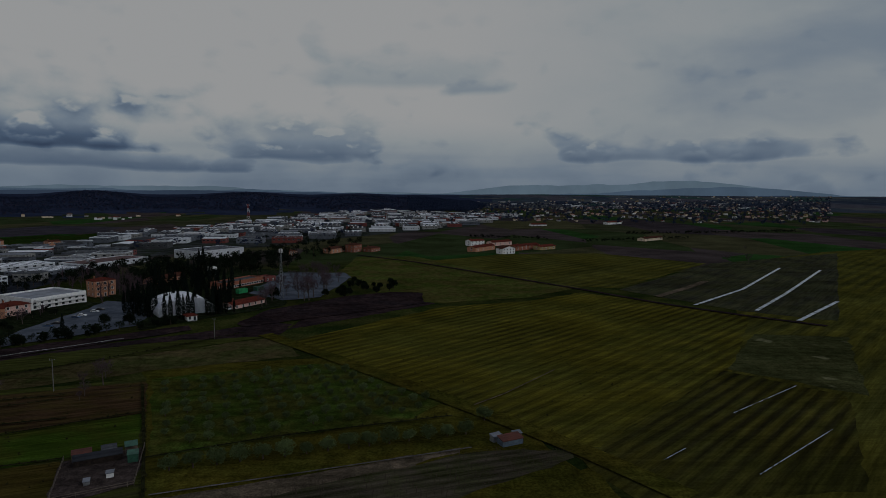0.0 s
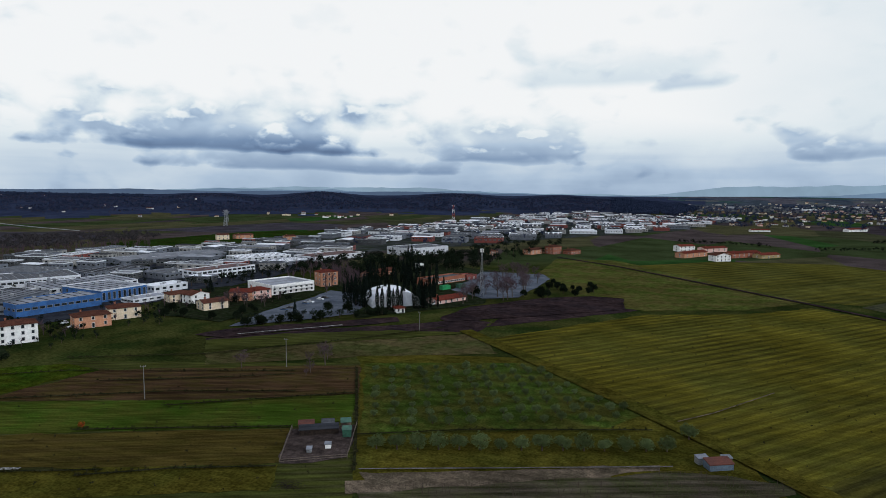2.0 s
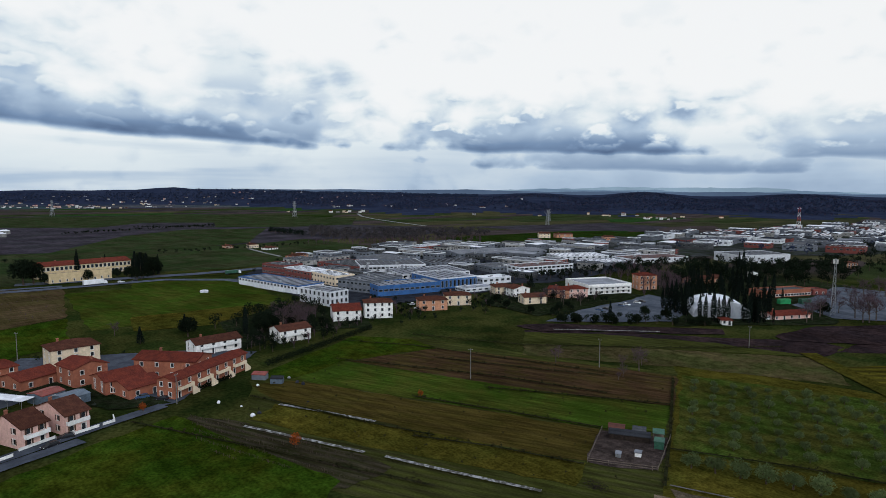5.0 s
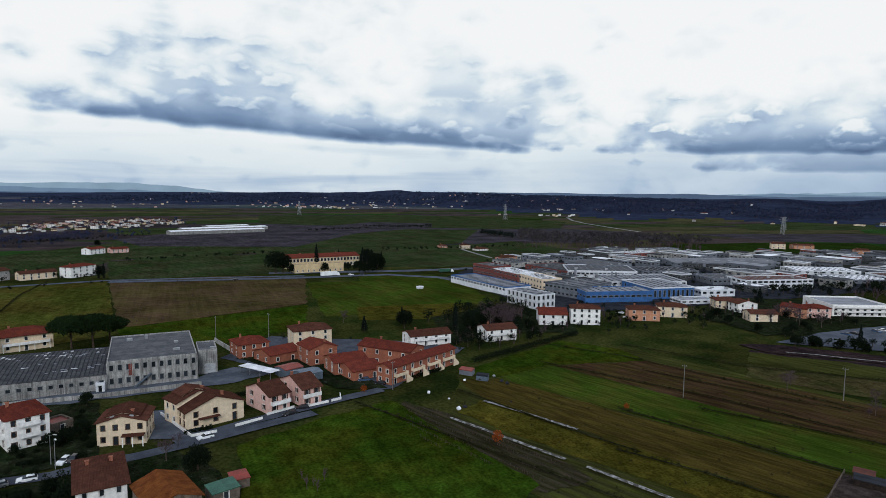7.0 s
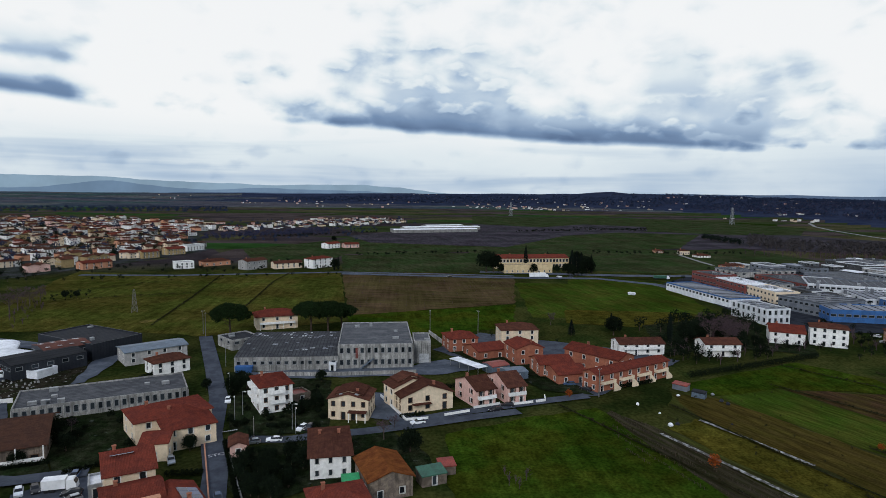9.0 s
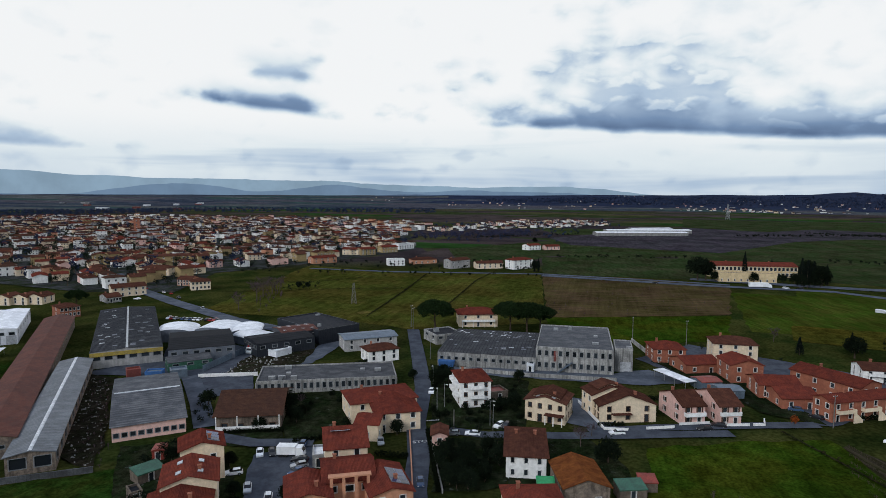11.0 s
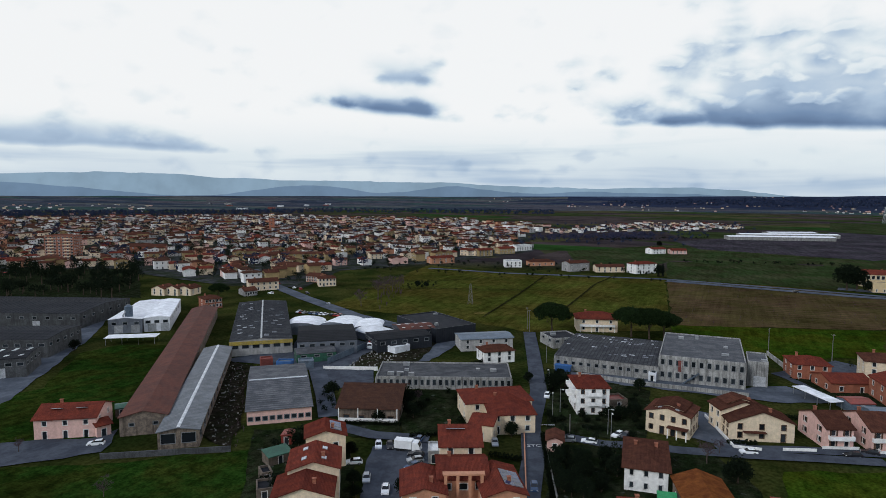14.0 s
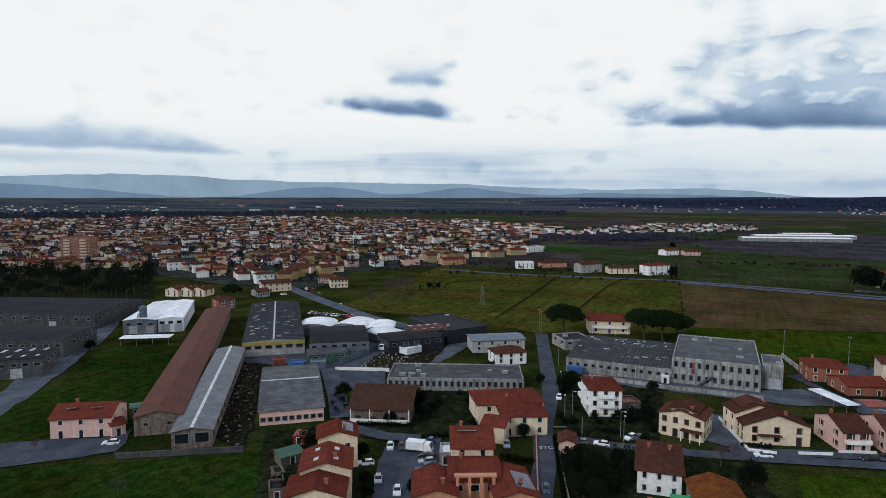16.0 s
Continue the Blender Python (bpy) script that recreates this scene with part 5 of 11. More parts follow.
def clear_of(p, taken, gap):
    return all((p[0] - q[0]) ** 2 + (p[1] - q[1]) ** 2 > (gap + q[2]) ** 2 for q in taken)


def block(s, x, y, z, turn, w, d, h, roof, pitch, wall_slot, roof_slot, glass_slot, rows, cols):
    """One far building drawn into a joined mesh: walls, pitched or flat roof, window panes."""
    c, t = math.cos(radians(turn)), math.sin(radians(turn))
    q = Shape()
    q.box(-w / 2, -d / 2, -1, w / 2, d / 2, h, wall_slot)
    k = len(q.f)
    if roof == "flat":
        q.box(-w / 2 + 0.4, -d / 2 + 0.4, h, w / 2 - 0.4, d / 2 - 0.4, h + 0.25, roof_slot)
        if w > 20:
            for i in range(3):
                v = d * (i - 1) * 0.3
                q.box(-w * 0.4, v - 0.9, h + 0.25, w * 0.4, v + 0.9, h + 0.8, 7 if roof_slot in (4, 5) else 5)
            q.box(w * 0.1, d * 0.1, h + 0.25, w * 0.1 + 3, d * 0.1 + 3, h + 2.4, 1)
    else:
        gable = Shape()
        gable_ends(gable, roof, w, d, h, pitch)
        for f in gable.f:
            q.face([gable.v[i] for i in f], wall_slot)
        k = len(q.f)
        r = Shape()
        roof_shape(r, roof, w, d, h, pitch, 0.5)
        for f in r.f:
            q.face([r.v[i] for i in f], roof_slot)
    for i in range(cols):
        for j in range(rows):
            u, v = -w / 2 + w * (i + 0.5) / cols, h * (j + 0.4) / rows
            q.box(u - 0.5, -d / 2 - 0.04, v, u + 0.5, -d / 2, v + min(1.4, h * 0.4 / rows), glass_slot)
            if i < cols - 1:
                u = -d / 2 + d * (i + 0.5) / max(cols - 1, 1)
                q.box(w / 2, u - 0.5, v, w / 2 + 0.04, u + 0.5, v + min(1.4, h * 0.4 / rows), glass_slot)
                q.box(-w / 2 - 0.04, u - 0.5, v, -w / 2, u + 0.5, v + min(1.4, h * 0.4 / rows), glass_slot)
    base = len(s.v)
    s.v += [(x + a * c - b * t, y + a * t + b * c, z + e) for a, b, e in q.v]
    s.f += [tuple(base + i for i in f) for f in q.f]
    s.m += q.m


HOUSE_MATS = (CREAM, YELLOW, WHITE_WALL, PINK, SALMON, TERRACOTTA, GREY_WALL, TILE_RED, TILE_BROWN, GLASS, TILE_DARK)
HALL_MATS = (PANEL_WHITE, PANEL_GREY, CONCRETE, PANEL_RED, ROOF_LIGHT, ROOF_WHITE, ROOF_GREY, ROOF_DARK, ROOF_RUST, GLASS)


def far_houses(name, label, points, turn, tall=6.2, seed=3, walls=(0, 0, 1, 1, 2, 2, 3, 4, 5, 6), k=1.0):
    s, rng = Shape(), random.Random(seed)
    for x, y in points:
        h = rng.choice((0.6, 0.75, 1.0, 1.0, 1.25, 1.5)) * tall
        big = rng.choice((1, 1, 1, 1, 1, 1.5))
        block(s, x, y, LAND(x, y), turn + rng.choice((0, 90)) + rng.uniform(-14, 14), k * big * rng.uniform(8, 19), k * rng.uniform(7, 12), h * k,
              rng.choice(("gable_x", "gable_x", "gable_x", "hip", "hip", "flat")), 18, rng.choice(walls), rng.choice((7, 8, 8, 8, 10, 10)), 9, 2, 3)
    return tagged(part(name, s, HOUSE_MATS), label, "houses", "", "stuff")


def far_halls(name, label, points, turn, seed=4, low=0.0):
    s, rng = Shape(), random.Random(seed)
    for x, y in points:
        block(s, x, y, LAND(x, y), turn + rng.choice((0, 0, 90)), rng.uniform(22, 42), rng.uniform(15, 25), rng.uniform(4.5, 7), rng.choice(("flat", "flat", "gable_x")), 4,
              rng.choice((0, 0, 1, 1, 2, 3)), rng.choice((4, 5, 5, 5, 5, 6, 7, 7, 8)), 9, 1, 7)
    return tagged(part(name, s, HALL_MATS), label, "halls", "", "stuff")


TOWN_LOOKS = ((CREAM, TILE_BROWN, "gable_x", 12.3, 8.2, 5.3, "cream town house with a brown tiled roof"), (YELLOW, TILE_BROWN, "gable_x", 15.6, 8.2, 6.4, "ochre town house with a brown tiled roof"),
              (WHITE_WALL, TILE_BROWN, "hip", 10.7, 9.0, 5.2, "white town house with a brown hipped roof"), (PINK, TILE_BROWN, "gable_x", 11.5, 8.2, 5.5, "pink town house with a brown tiled roof"),
              (SALMON, TILE_BROWN, "hip", 9.8, 9.0, 5.3, "salmon town house with a brown hipped roof"), (YELLOW, TILE_BROWN, "gable_y", 10.7, 9.8, 7.2, "tall ochre town house with a brown roof"),
              (CREAM, TILE_RED, "gable_y", 9.0, 9.8, 5.3, "cream town house with a red gable roof"), (WHITE_WALL, TILE_DARK, "hip", 13.1, 8.2, 7.4, "tall white town house with a dark brown roof"),
              (WHITE_WALL, TILE_RED, "gable_x", 17.2, 9.0, 5.2, "long white town house with a red roof"))


def town(points, turn, seed, group):
    """Town houses as things of their own, copied from a few built ones."""
    rng = random.Random(seed)
    first = {}
    for x, y in points:
        i = rng.randrange(len(TOWN_LOOKS))
        m = place(x, y, turn + rng.choice((0, 0, 90, 180)) + rng.uniform(-7, 7))
        if i in first:
            copy_thing(first[i], m)
        else:
            wall, tiles, roof, w, d, h, label = TOWN_LOOKS[i]
            first[i] = building("town_house", label, "house", x, y, 0, w, d, h, roof, 17, wall, tiles, 2, 3, 0, (1.1, 1.4), (1,), None, 0.5, 1, None, None, group, 1, 0.22, False)
            first[i].matrix_world = m


def grove(kind, points, size, spread=0.25, tall=1.0, group="", seed=5):
    rng = random.Random(seed)
    for x, y in points:
        if free(x, y, 1.0):
            tree(kind, round(x, 2), round(y, 2), size * rng.uniform(1 - spread, 1 + spread), tall, group)


def vineyard(poly, turn, spacing, label, tall=1.0):
    """Rows of stakes with wires and bare vines, as one uncountable object."""
    s, rng = Shape(), random.Random(9)
    for x, y in grid_in(poly, 5.0, spacing, turn, 0.03, 2):
        h = tall * rng.uniform(1.4, 1.9)
        s.tube((x, y, 0), (x + rng.uniform(-0.06, 0.06), y, h), 0.06, 0.05, 4)
        c, t = math.cos(radians(turn)), math.sin(radians(turn))
        for z in (0.8 * tall, 1.3 * tall):
            s.tube((x - 2.5 * c, y - 2.5 * t, z), (x + 2.5 * c, y + 2.5 * t, z), 0.015, 0.015, 3)
        for k in range(3):
            u = -2 + 1.6 * k + rng.uniform(-0.3, 0.3)
            px, py = x + u * c, y + u * t
            s.tube((px, py, 0), (px + rng.uniform(-0.1, 0.1), py, 0.8 * tall), 0.05, 0.03, 4)
            for b in range(3):
                s.tube((px, py, 0.75 * tall), (px + rng.uniform(-0.5, 0.5) * c, py + rng.uniform(-0.5, 0.5) * t, tall * rng.uniform(1.1, 1.6)), 0.02, 0.01, 3)
    return tagged(part("vineyard", s, BARK), label, "vines", "", "stuff")


def text_on_ground(words, x, y, turn, size, mat, z):
    cu = bpy.data.curves.new("road_lettering", "FONT")
    cu.body, cu.size, cu.extrude, cu.align_x, cu.align_y = words, size, 0.004, "CENTER", "CENTER"
    ob = new("road_lettering", cu)
    ob.data.materials.append(mat)
    ob.matrix_world = place(x, y, turn, z)
    return tagged(ob, "white painted stop lettering on the road", "road marking", "", "structure")


def fence(name, label, pts, height, mat, gap=2.5):
    """Posts with two rails along a line."""
    home = thing(name, label, "fence", place(pts[0][0], pts[0][1]))
    for (ax, ay), (bx, by) in zip(pts, pts[1:]):
        length = math.hypot(bx - ax, by - ay)
        at = place(ax - pts[0][0], ay - pts[0][1], math.degrees(math.atan2(by - ay, bx - ax)))
        run = part("rail", Shape().box(0, -0.03, height * 0.85, length, 0.03, height * 0.95).box(0, -0.03, height * 0.45, length, 0.03, height * 0.55), mat, home, "", at)
        for i in range(int(length / gap) + 1):
            part("post", Shape().box(i * gap - 0.05, -0.05, 0, i * gap + 0.05, 0.05, height), mat, run)
    return home


def silo(x, y, r, h):
    ob = thing("silo", "dark grey steel silo with a side pipe", "silo", place(x, y))
    part("tank", Shape().tube((0, 0, 1.5), (0, 0, h), r * 0.6, r * 0.6, 20), SHED_BLUE, ob)
    part("lid", Shape().tube((0, 0, h), (0, 0, h + 0.8), r * 0.6, r * 0.2, 20), SHED_BLUE, ob)
    part("hopper", Shape().tube((0, 0, 0.3), (0, 0, 1.5), r * 0.25, r * 0.6, 20), SHED_BLUE, ob)
    part("pipe", Shape().tube((r, 0, 0), (r, 0, h * 0.7), 0.35, 0.35, 8).tube((r, 0, h * 0.7), (r * 0.4, 0, h * 0.85), 0.35, 0.35, 8), METAL, ob)
    return ob


def flue(x, y, h):
    ob = thing("flue", "tall steel flue above a factory roof", "chimney", place(x, y))
    part("stack", Shape().tube((0, 0, 0), (0, 0, h), 0.9, 0.9, 12), ROOF_LIGHT, ob)
    part("cowl", Shape().tube((0, 0, h), (0, 0, h + 0.4), 1.1, 0.7, 12), METAL, ob)
    return ob


def car_row(x0, y0, x1, y1, n, rng):
    """Cars parked side by side along a line."""
    turn = math.degrees(math.atan2(y1 - y0, x1 - x0)) + 90
    for i in range(n):
        f = (i + 0.5) / n
        paint, words = rng.choice(((CAR_WHITE, "white"), (CAR_SILVER, "silver"), (CAR_BLACK, "black"), (CAR_BLUE, "dark blue"), (CAR_WHITE, "white"), (CAR_RED, "red")))
        if rng.random() < 0.85:
            car(round(x0 + (x1 - x0) * f, 1), round(y0 + (y1 - y0) * f, 1), turn + rng.choice((0, 180)) + rng.uniform(-4, 4), paint, words + " car parked in a row", "car", "parked row", True)


def stripes(x0, y0, x1, y1, n):
    """A row of worn white blocks painted across the road."""
    for i in range(n):
        f = (i + 0.5) / n
        s = Shape().box(-0.2, -0.25, 0.40, 0.2, 0.25, 0.404)
        ob = tagged(part("road_marking", s, PAINT_WHITE, None), "worn white block painted on the road", "road marking", "", "structure")
        ob.matrix_world = place(x0 + (x1 - x0) * f, y0 + (y1 - y0) * f, math.degrees(math.atan2(y1 - y0, x1 - x0)))


# ---- fields, roads, buildings ----

FARM_D, FARM_H, CREAM_H, YELLOW_H, BROWN_H, WING_H = 12.2, 5.6, 6.1, 6.0, 4.7, 6.6
ESTATE_TURN = 7.3
VINE_TURN, VINE_TURN_B = 19.9, 15.9
sheet("field", "wide olive farmland beyond the ditch", [(280.1, 576.5), (423.1, 681.4), (584.9, 743.0), (270.3, 295.6), (116.8, 123.7), (44.5, 118.6), (125.5, 263.6)], OLIVE_ROWS, 0.025, "field")
sheet("field", "rough olive grass between garden strips", [(-201.9, 95.6), (-223.4, 154.3), (-209.4, 176.4), (-103.2, 211.5), (-82.8, 172.2), (-64.3, 131.7), (-57.6, 113.1), (-109.8, 70.9), (-157.7, 72.7)], GREEN_ROWS, 0.03, "field")
sheet("field", "rough olive grass round the orchard", [(-109.7, 223.4), (-33.9, 243.4), (-9.9, 216.8), (18.4, 177.3), (34.1, 139.3), (17.8, 123.1), (-59.4, 117.6)], OLIVE_GRASS, 0.035, "field")
sheet("field", "large striped olive-green winter field", [(-68.1, 264.2), (-0.1, 347.1), (49.8, 365.8), (90.1, 399.5), (132.0, 358.9), (164.0, 326.0), (105.0, 221.0), (44.0, 149.0), (28.2, 157.9), (7.7, 184.5)], STRIPED, 0.04, "field")
sheet("field", "smooth green field along a ditch", [(-84.6, 608.5), (-28.8, 614.7), (94.7, 420.5), (51.6, 379.4), (-0.1, 359.4), (-27.2, 366.3), (-61.1, 439.1), (-83.5, 499.8)], GRASS, 0.045, "field")
sheet("field", "olive-green field with faint rows", [(-11.1, 576.8), (63.1, 641.2), (163.1, 652.4), (240.1, 563.9), (120.2, 418.1), (95.3, 422.9)], OLIVE_ROWS, 0.05, "field")
sheet("field", "dark wet field with standing water", [(118.2, 411.0), (245.2, 564.4), (424.0, 664.6), (202.4, 313.3), (165.7, 337.7)], WET_FIELD, 0.055, "field")
sheet("field", "bare dark soil strip beside the wood", [(-72.9, 300.1), (-65.8, 336.2), (-50.2, 360.5), (-30.7, 367.9), (-3.4, 359.1), (-44.1, 316.5), (-85.8, 276.9)], SOIL_DARK, 0.06, "field")
sheet("field", "striped winter field with deep furrows", [(104.2, 223.8), (131.4, 195.5), (94.0, 130.8), (41.7, 127.1), (30.5, 154.5), (40.5, 155.3)], STRIPED_B, 0.065, "field")
sheet("field", "pale olive pasture with damp patches", [(144.3, 283.0), (184.9, 278.1), (138.4, 196.0), (106.1, 226.0)], PASTURE, 0.07, "field")
sheet("field", "orchard grass beneath olive trees", [(-101.4, 211.7), (-41.3, 232.8), (0.3, 188.0), (-7.9, 175.3), (-72.2, 146.9)], LUSH_DARK, 0.075, "field")
sheet("field", "grass verge beside the olive row", [(-72.9, 146.9), (5.2, 174.1), (16.1, 153.5), (-27.9, 141.2), (-63.3, 126.9)], OLIVE_GRASS, 0.08, "field")
sheet("field", "reddish bare soil strip", [(-62.4, 126.4), (-27.8, 140.6), (-6.7, 149.7), (-6.4, 144.0), (-36.4, 132.0), (-58.0, 122.3)], STUBBLE, 0.085, "field")
sheet("field", "vineyard soil with grassed rows", [(-60.5, 119.7), (-36.2, 131.4), (-6.4, 143.4), (11.8, 153.1), (33.6, 152.7), (33.2, 147.5), (-3.1, 123.9), (-5.1, 117.1), (-55.2, 113.6)], VINE_PALE, 0.09, "field")
sheet("field", "reddish bare soil along the vines", [(-63.4, 121.4), (-29.7, 139.4), (-16.4, 145.9), (4.4, 154.1), (4.3, 151.3), (-28.4, 133.8), (-60.8, 116.4)], STUBBLE, 0.095, "field")
sheet("field", "bright meadow corner", [(34.9, 142.8), (39.4, 126.9), (27.5, 115.4), (-9.3, 112.8)], OLIVE_GRASS, 0.1, "field")
sheet("field", "grassy strip with fine rows", [(-171.9, 207.5), (-74.9, 275.5), (-72.9, 300.1), (-114.1, 267.8), (-157.7, 245.0), (-186.2, 225.2)], GREEN_ROWS, 0.105, "field")
sheet("field", "dull grass field", [(-157.4, 189.5), (-103.4, 221.6), (-56.5, 241.5), (-74.3, 273.4), (-125.2, 238.6), (-169.3, 204.2)], DULL, 0.11, "field")
sheet("field", "dark soil bed along the wood", [(-185.5, 224.4), (-159.4, 247.7), (-113.9, 280.3), (-92.4, 298.5), (-82.0, 302.0), (-72.9, 300.1), (-74.9, 275.5), (-113.7, 266.8), (-157.1, 244.1), (-183.1, 221.4)], SOIL_DARK, 0.115, "field")
sheet("field", "brown garden strip", [(-190.4, 160.3), (-188.7, 170.9), (-145.0, 190.3), (-101.7, 208.0), (-87.5, 178.6), (-125.4, 158.5), (-196.2, 132.8)], BROWN_ROWS, 0.12, "field")
sheet("field", "fresh green strip", [(-197.8, 131.5), (-125.4, 158.5), (-88.2, 177.3), (-78.5, 156.5), (-92.7, 146.0), (-109.8, 138.9), (-190.4, 105.0)], GREEN_SOFT, 0.125, "field")
sheet("field", "yellowing grass strip", [(-189.3, 104.4), (-109.2, 138.2), (-92.3, 145.2), (-82.9, 125.5), (-93.4, 120.5), (-172.3, 89.6), (-193.5, 91.6)], DULL_ROWS, 0.13, "field")
sheet("field", "olive grass strip", [(-171.9, 89.3), (-93.0, 120.0), (-82.4, 124.3), (-77.8, 113.2), (-125.5, 90.9), (-164.0, 77.2)], OLIVE_GRASS, 0.135, "field")
sheet("field", "old vineyard of dark soil and weeds", [(-179.1, 65.5), (-166.0, 73.7), (-121.5, 86.8), (-113.3, 87.8), (-110.8, 73.2), (-149.9, 57.4), (-170.3, 58.0)], VINE_SOIL, 0.14, "field")
sheet("field", "broad lush meadow", [(-163.2, 14.1), (-169.1, 25.9), (-177.5, 46.2), (-181.6, 61.7), (-115.2, 74.6), (-97.9, 54.1), (-102.9, 19.1), (-134.0, 11.7)], LUSH, 0.145, "field")
sheet("field", "gravelled animal yard of bare earth", [(-92.0, 145.4), (-76.3, 153.9), (-68.7, 132.9), (-82.8, 124.8)], YARD_EARTH, 0.15, "field")
sheet("field", "green paddock by the hedge", [(-201.9, 95.6), (-229.3, 158.4), (-206.2, 173.7), (-188.7, 170.9), (-197.8, 131.5), (-190.4, 105.0)], LUSH, 0.155, "field")
sheet("field", "green meadow with a faint path", [(-293.2, -209.1), (-503.4, -246.5), (-479.7, -163.0), (-503.3, -43.9), (-312.2, -23.8), (-280.9, -86.6), (-291.7, -123.3)], MEADOW, 0.16, "field")
sheet("field", "brown fallow field", [(-500.6, -42.4), (-497.5, 38.5), (-465.3, 90.8), (-359.6, 71.0), (-326.3, -23.7)], BROWN_ROWS2, 0.165, "field")
sheet("field", "green margin below the fallow field", [(-325.7, -24.9), (-356.7, 70.4), (-297.8, 59.4), (-277.7, 19.0), (-299.8, -22.8)], LUSH, 0.17, "field")
sheet("field", "long pasture beyond the road", [(-504.4, -38.2), (-499.9, 79.8), (-617.9, 98.4), (-666.0, 56.7), (-669.1, -27.1), (-575.8, -46.1)], DARK_PASTURE, 0.175, "field")
sheet("field", "mown field beside the highway", [(-442.0, 87.4), (-434.4, 184.5), (-333.0, 180.2), (-308.8, 173.9), (-319.0, 72.6)], GREEN_SOFT, 0.18, "field")
sheet("field", "bright green field at the hill foot", [(-563.6, 723.7), (-511.3, 918.2), (-391.4, 782.7), (-371.7, 628.0), (-440.2, 565.4)], LUSH_DEEP, 0.185, "field")
sheet("field", "bright green field at the wood edge", [(-1018.7, 307.8), (-1524.7, 688.1), (-1339.2, 857.9), (-1115.1, 727.1), (-1020.6, 378.9)], LUSH_DEEP, 0.19, "field")
sheet("field", "broad green field on the plain", [(-1677.2, 210.2), (-1605.4, 468.2), (-1587.5, 573.7), (-1466.9, 751.7), (-1190.0, 828.9), (-974.9, 666.7), (-976.5, 547.8), (-1049.0, 435.2), (-1121.5, 326.1), (-1259.6, 156.8)], DARK_PASTURE, 0.195, "field")
sheet("field", "broad brown ploughed plain", [(-1259.6, 156.8), (-1121.5, 326.1), (-1049.0, 435.2), (-976.5, 547.8), (-974.9, 666.7), (-849.1, 718.4), (-716.8, 699.3), (-669.7, 509.1), (-732.5, 425.7), (-704.4, 353.1), (-706.7, 269.8), (-840.1, 103.3)], PLOUGH_HAZE, 0.2, "field")
sheet("field", "dark green pasture beside the highway", [(-840.1, 103.3), (-706.7, 269.8), (-704.4, 353.1), (-732.5, 425.7), (-587.6, 430.9), (-509.2, 284.6), (-496.7, 217.0), (-519.4, 149.2), (-550.3, 66.3)], DARK_PASTURE, 0.205, "field")
sheet("field", "dark green strip of pasture", [(-467.7, 134.1), (-458.2, 173.9), (-439.9, 196.5), (-320.6, 178.3), (-331.4, 152.6), (-336.1, 119.1), (-339.7, 96.4)], GREEN_SOFT, 0.21, "field")
sheet("field", "olive strip of rough grass", [(-339.7, 96.4), (-336.1, 119.1), (-331.4, 152.6), (-320.6, 178.3), (-306.5, 173.6), (-292.6, 126.7), (-305.1, 86.3)], OLIVE_GRASS, 0.215, "field")
sheet("field", "bright green field among farms", [(-624.8, 577.6), (-603.6, 789.7), (-552.7, 878.0), (-458.5, 823.6), (-432.7, 730.6), (-462.1, 652.8), (-483.6, 587.2), (-508.6, 542.9)], LUSH_DEEP, 0.22, "field")
sheet("field", "dull brown field behind the estate", [(-786.0, 780.7), (-690.8, 1096.7), (-546.6, 1068.1), (-511.3, 918.2), (-560.8, 890.7), (-612.0, 800.7)], PLOUGH_HAZE, 0.225, "field")
sheet("field", "green pasture behind the villa", [(-633.8, -53.7), (-662.0, 89.2), (-518.3, 70.2), (-493.8, -41.8)], DARK_PASTURE, 0.23, "field")
sheet("field", "dark green pastures before the hills", [(-695.1, -166.9), (-940.7, -2.6), (-1046.7, 302.4), (-973.8, 494.8), (-724.4, 342.6), (-677.4, 221.4), (-674.4, 90.9), (-645.9, -48.8), (-544.3, -71.0), (-574.1, -127.5)], DARK_PASTURE, 0.235, "field")
sheet("field", "brown ploughed field before the hills", [(-905.9, -68.6), (-1022.1, 6.4), (-1091.2, 215.7), (-1271.8, 390.1), (-1196.5, 498.0), (-1072.4, 446.7), (-936.5, 262.3), (-733.5, 132.2), (-791.3, -31.0)], PLOUGH_HAZE, 0.24, "field")
sheet("field", "dark lush grass below the farmhouse", [(-78.3, -157.4), (-85.8, -153.6), (-98.0, -134.7), (-114.2, -114.6), (-122.3, -105.3), (-97.0, -86.8), (-68.3, -138.2)], LUSH_DEEP, 0.245, "field")
sheet("field", "dark lush grass beside the long barn", [(-109.6, -211.3), (-127.2, -206.3), (-163.8, -239.0), (-179.0, -235.3), (-188.3, -215.9), (-124.3, -162.3), (-105.3, -144.4), (-96.7, -162.8), (-88.5, -172.1)], LUSH_DEEP, 0.25, "field")
strip("road", "pale winding country road on the plain", [(-1402.8, 980.8), (-1253.6, 888.9), (-1117.6, 828.2), (-971.9, 779.8), (-847.9, 743.4)], 7, PALE_ROAD, 0.385, "road")
strip("road", "pale lane between fields and farms", [(-488.6, 561.2), (-445.1, 561.0), (-396.9, 550.2)], 4, PALE_ROAD, 0.39, "road")
strip("road", "pale lane to farmhouses", [(-648.0, 306.7), (-590.9, 298.5), (-551.3, 294.4)], 4, PALE_ROAD, 0.395, "road")
strip("road", "broad grey highway past the villa", [(-503.7, 70.0), (-489.4, 140.4), (-480.8, 182.6), (-479.0, 215.4), (-480.5, 240.0)], 12, ASPHALT_PALE, 0.4, "road")
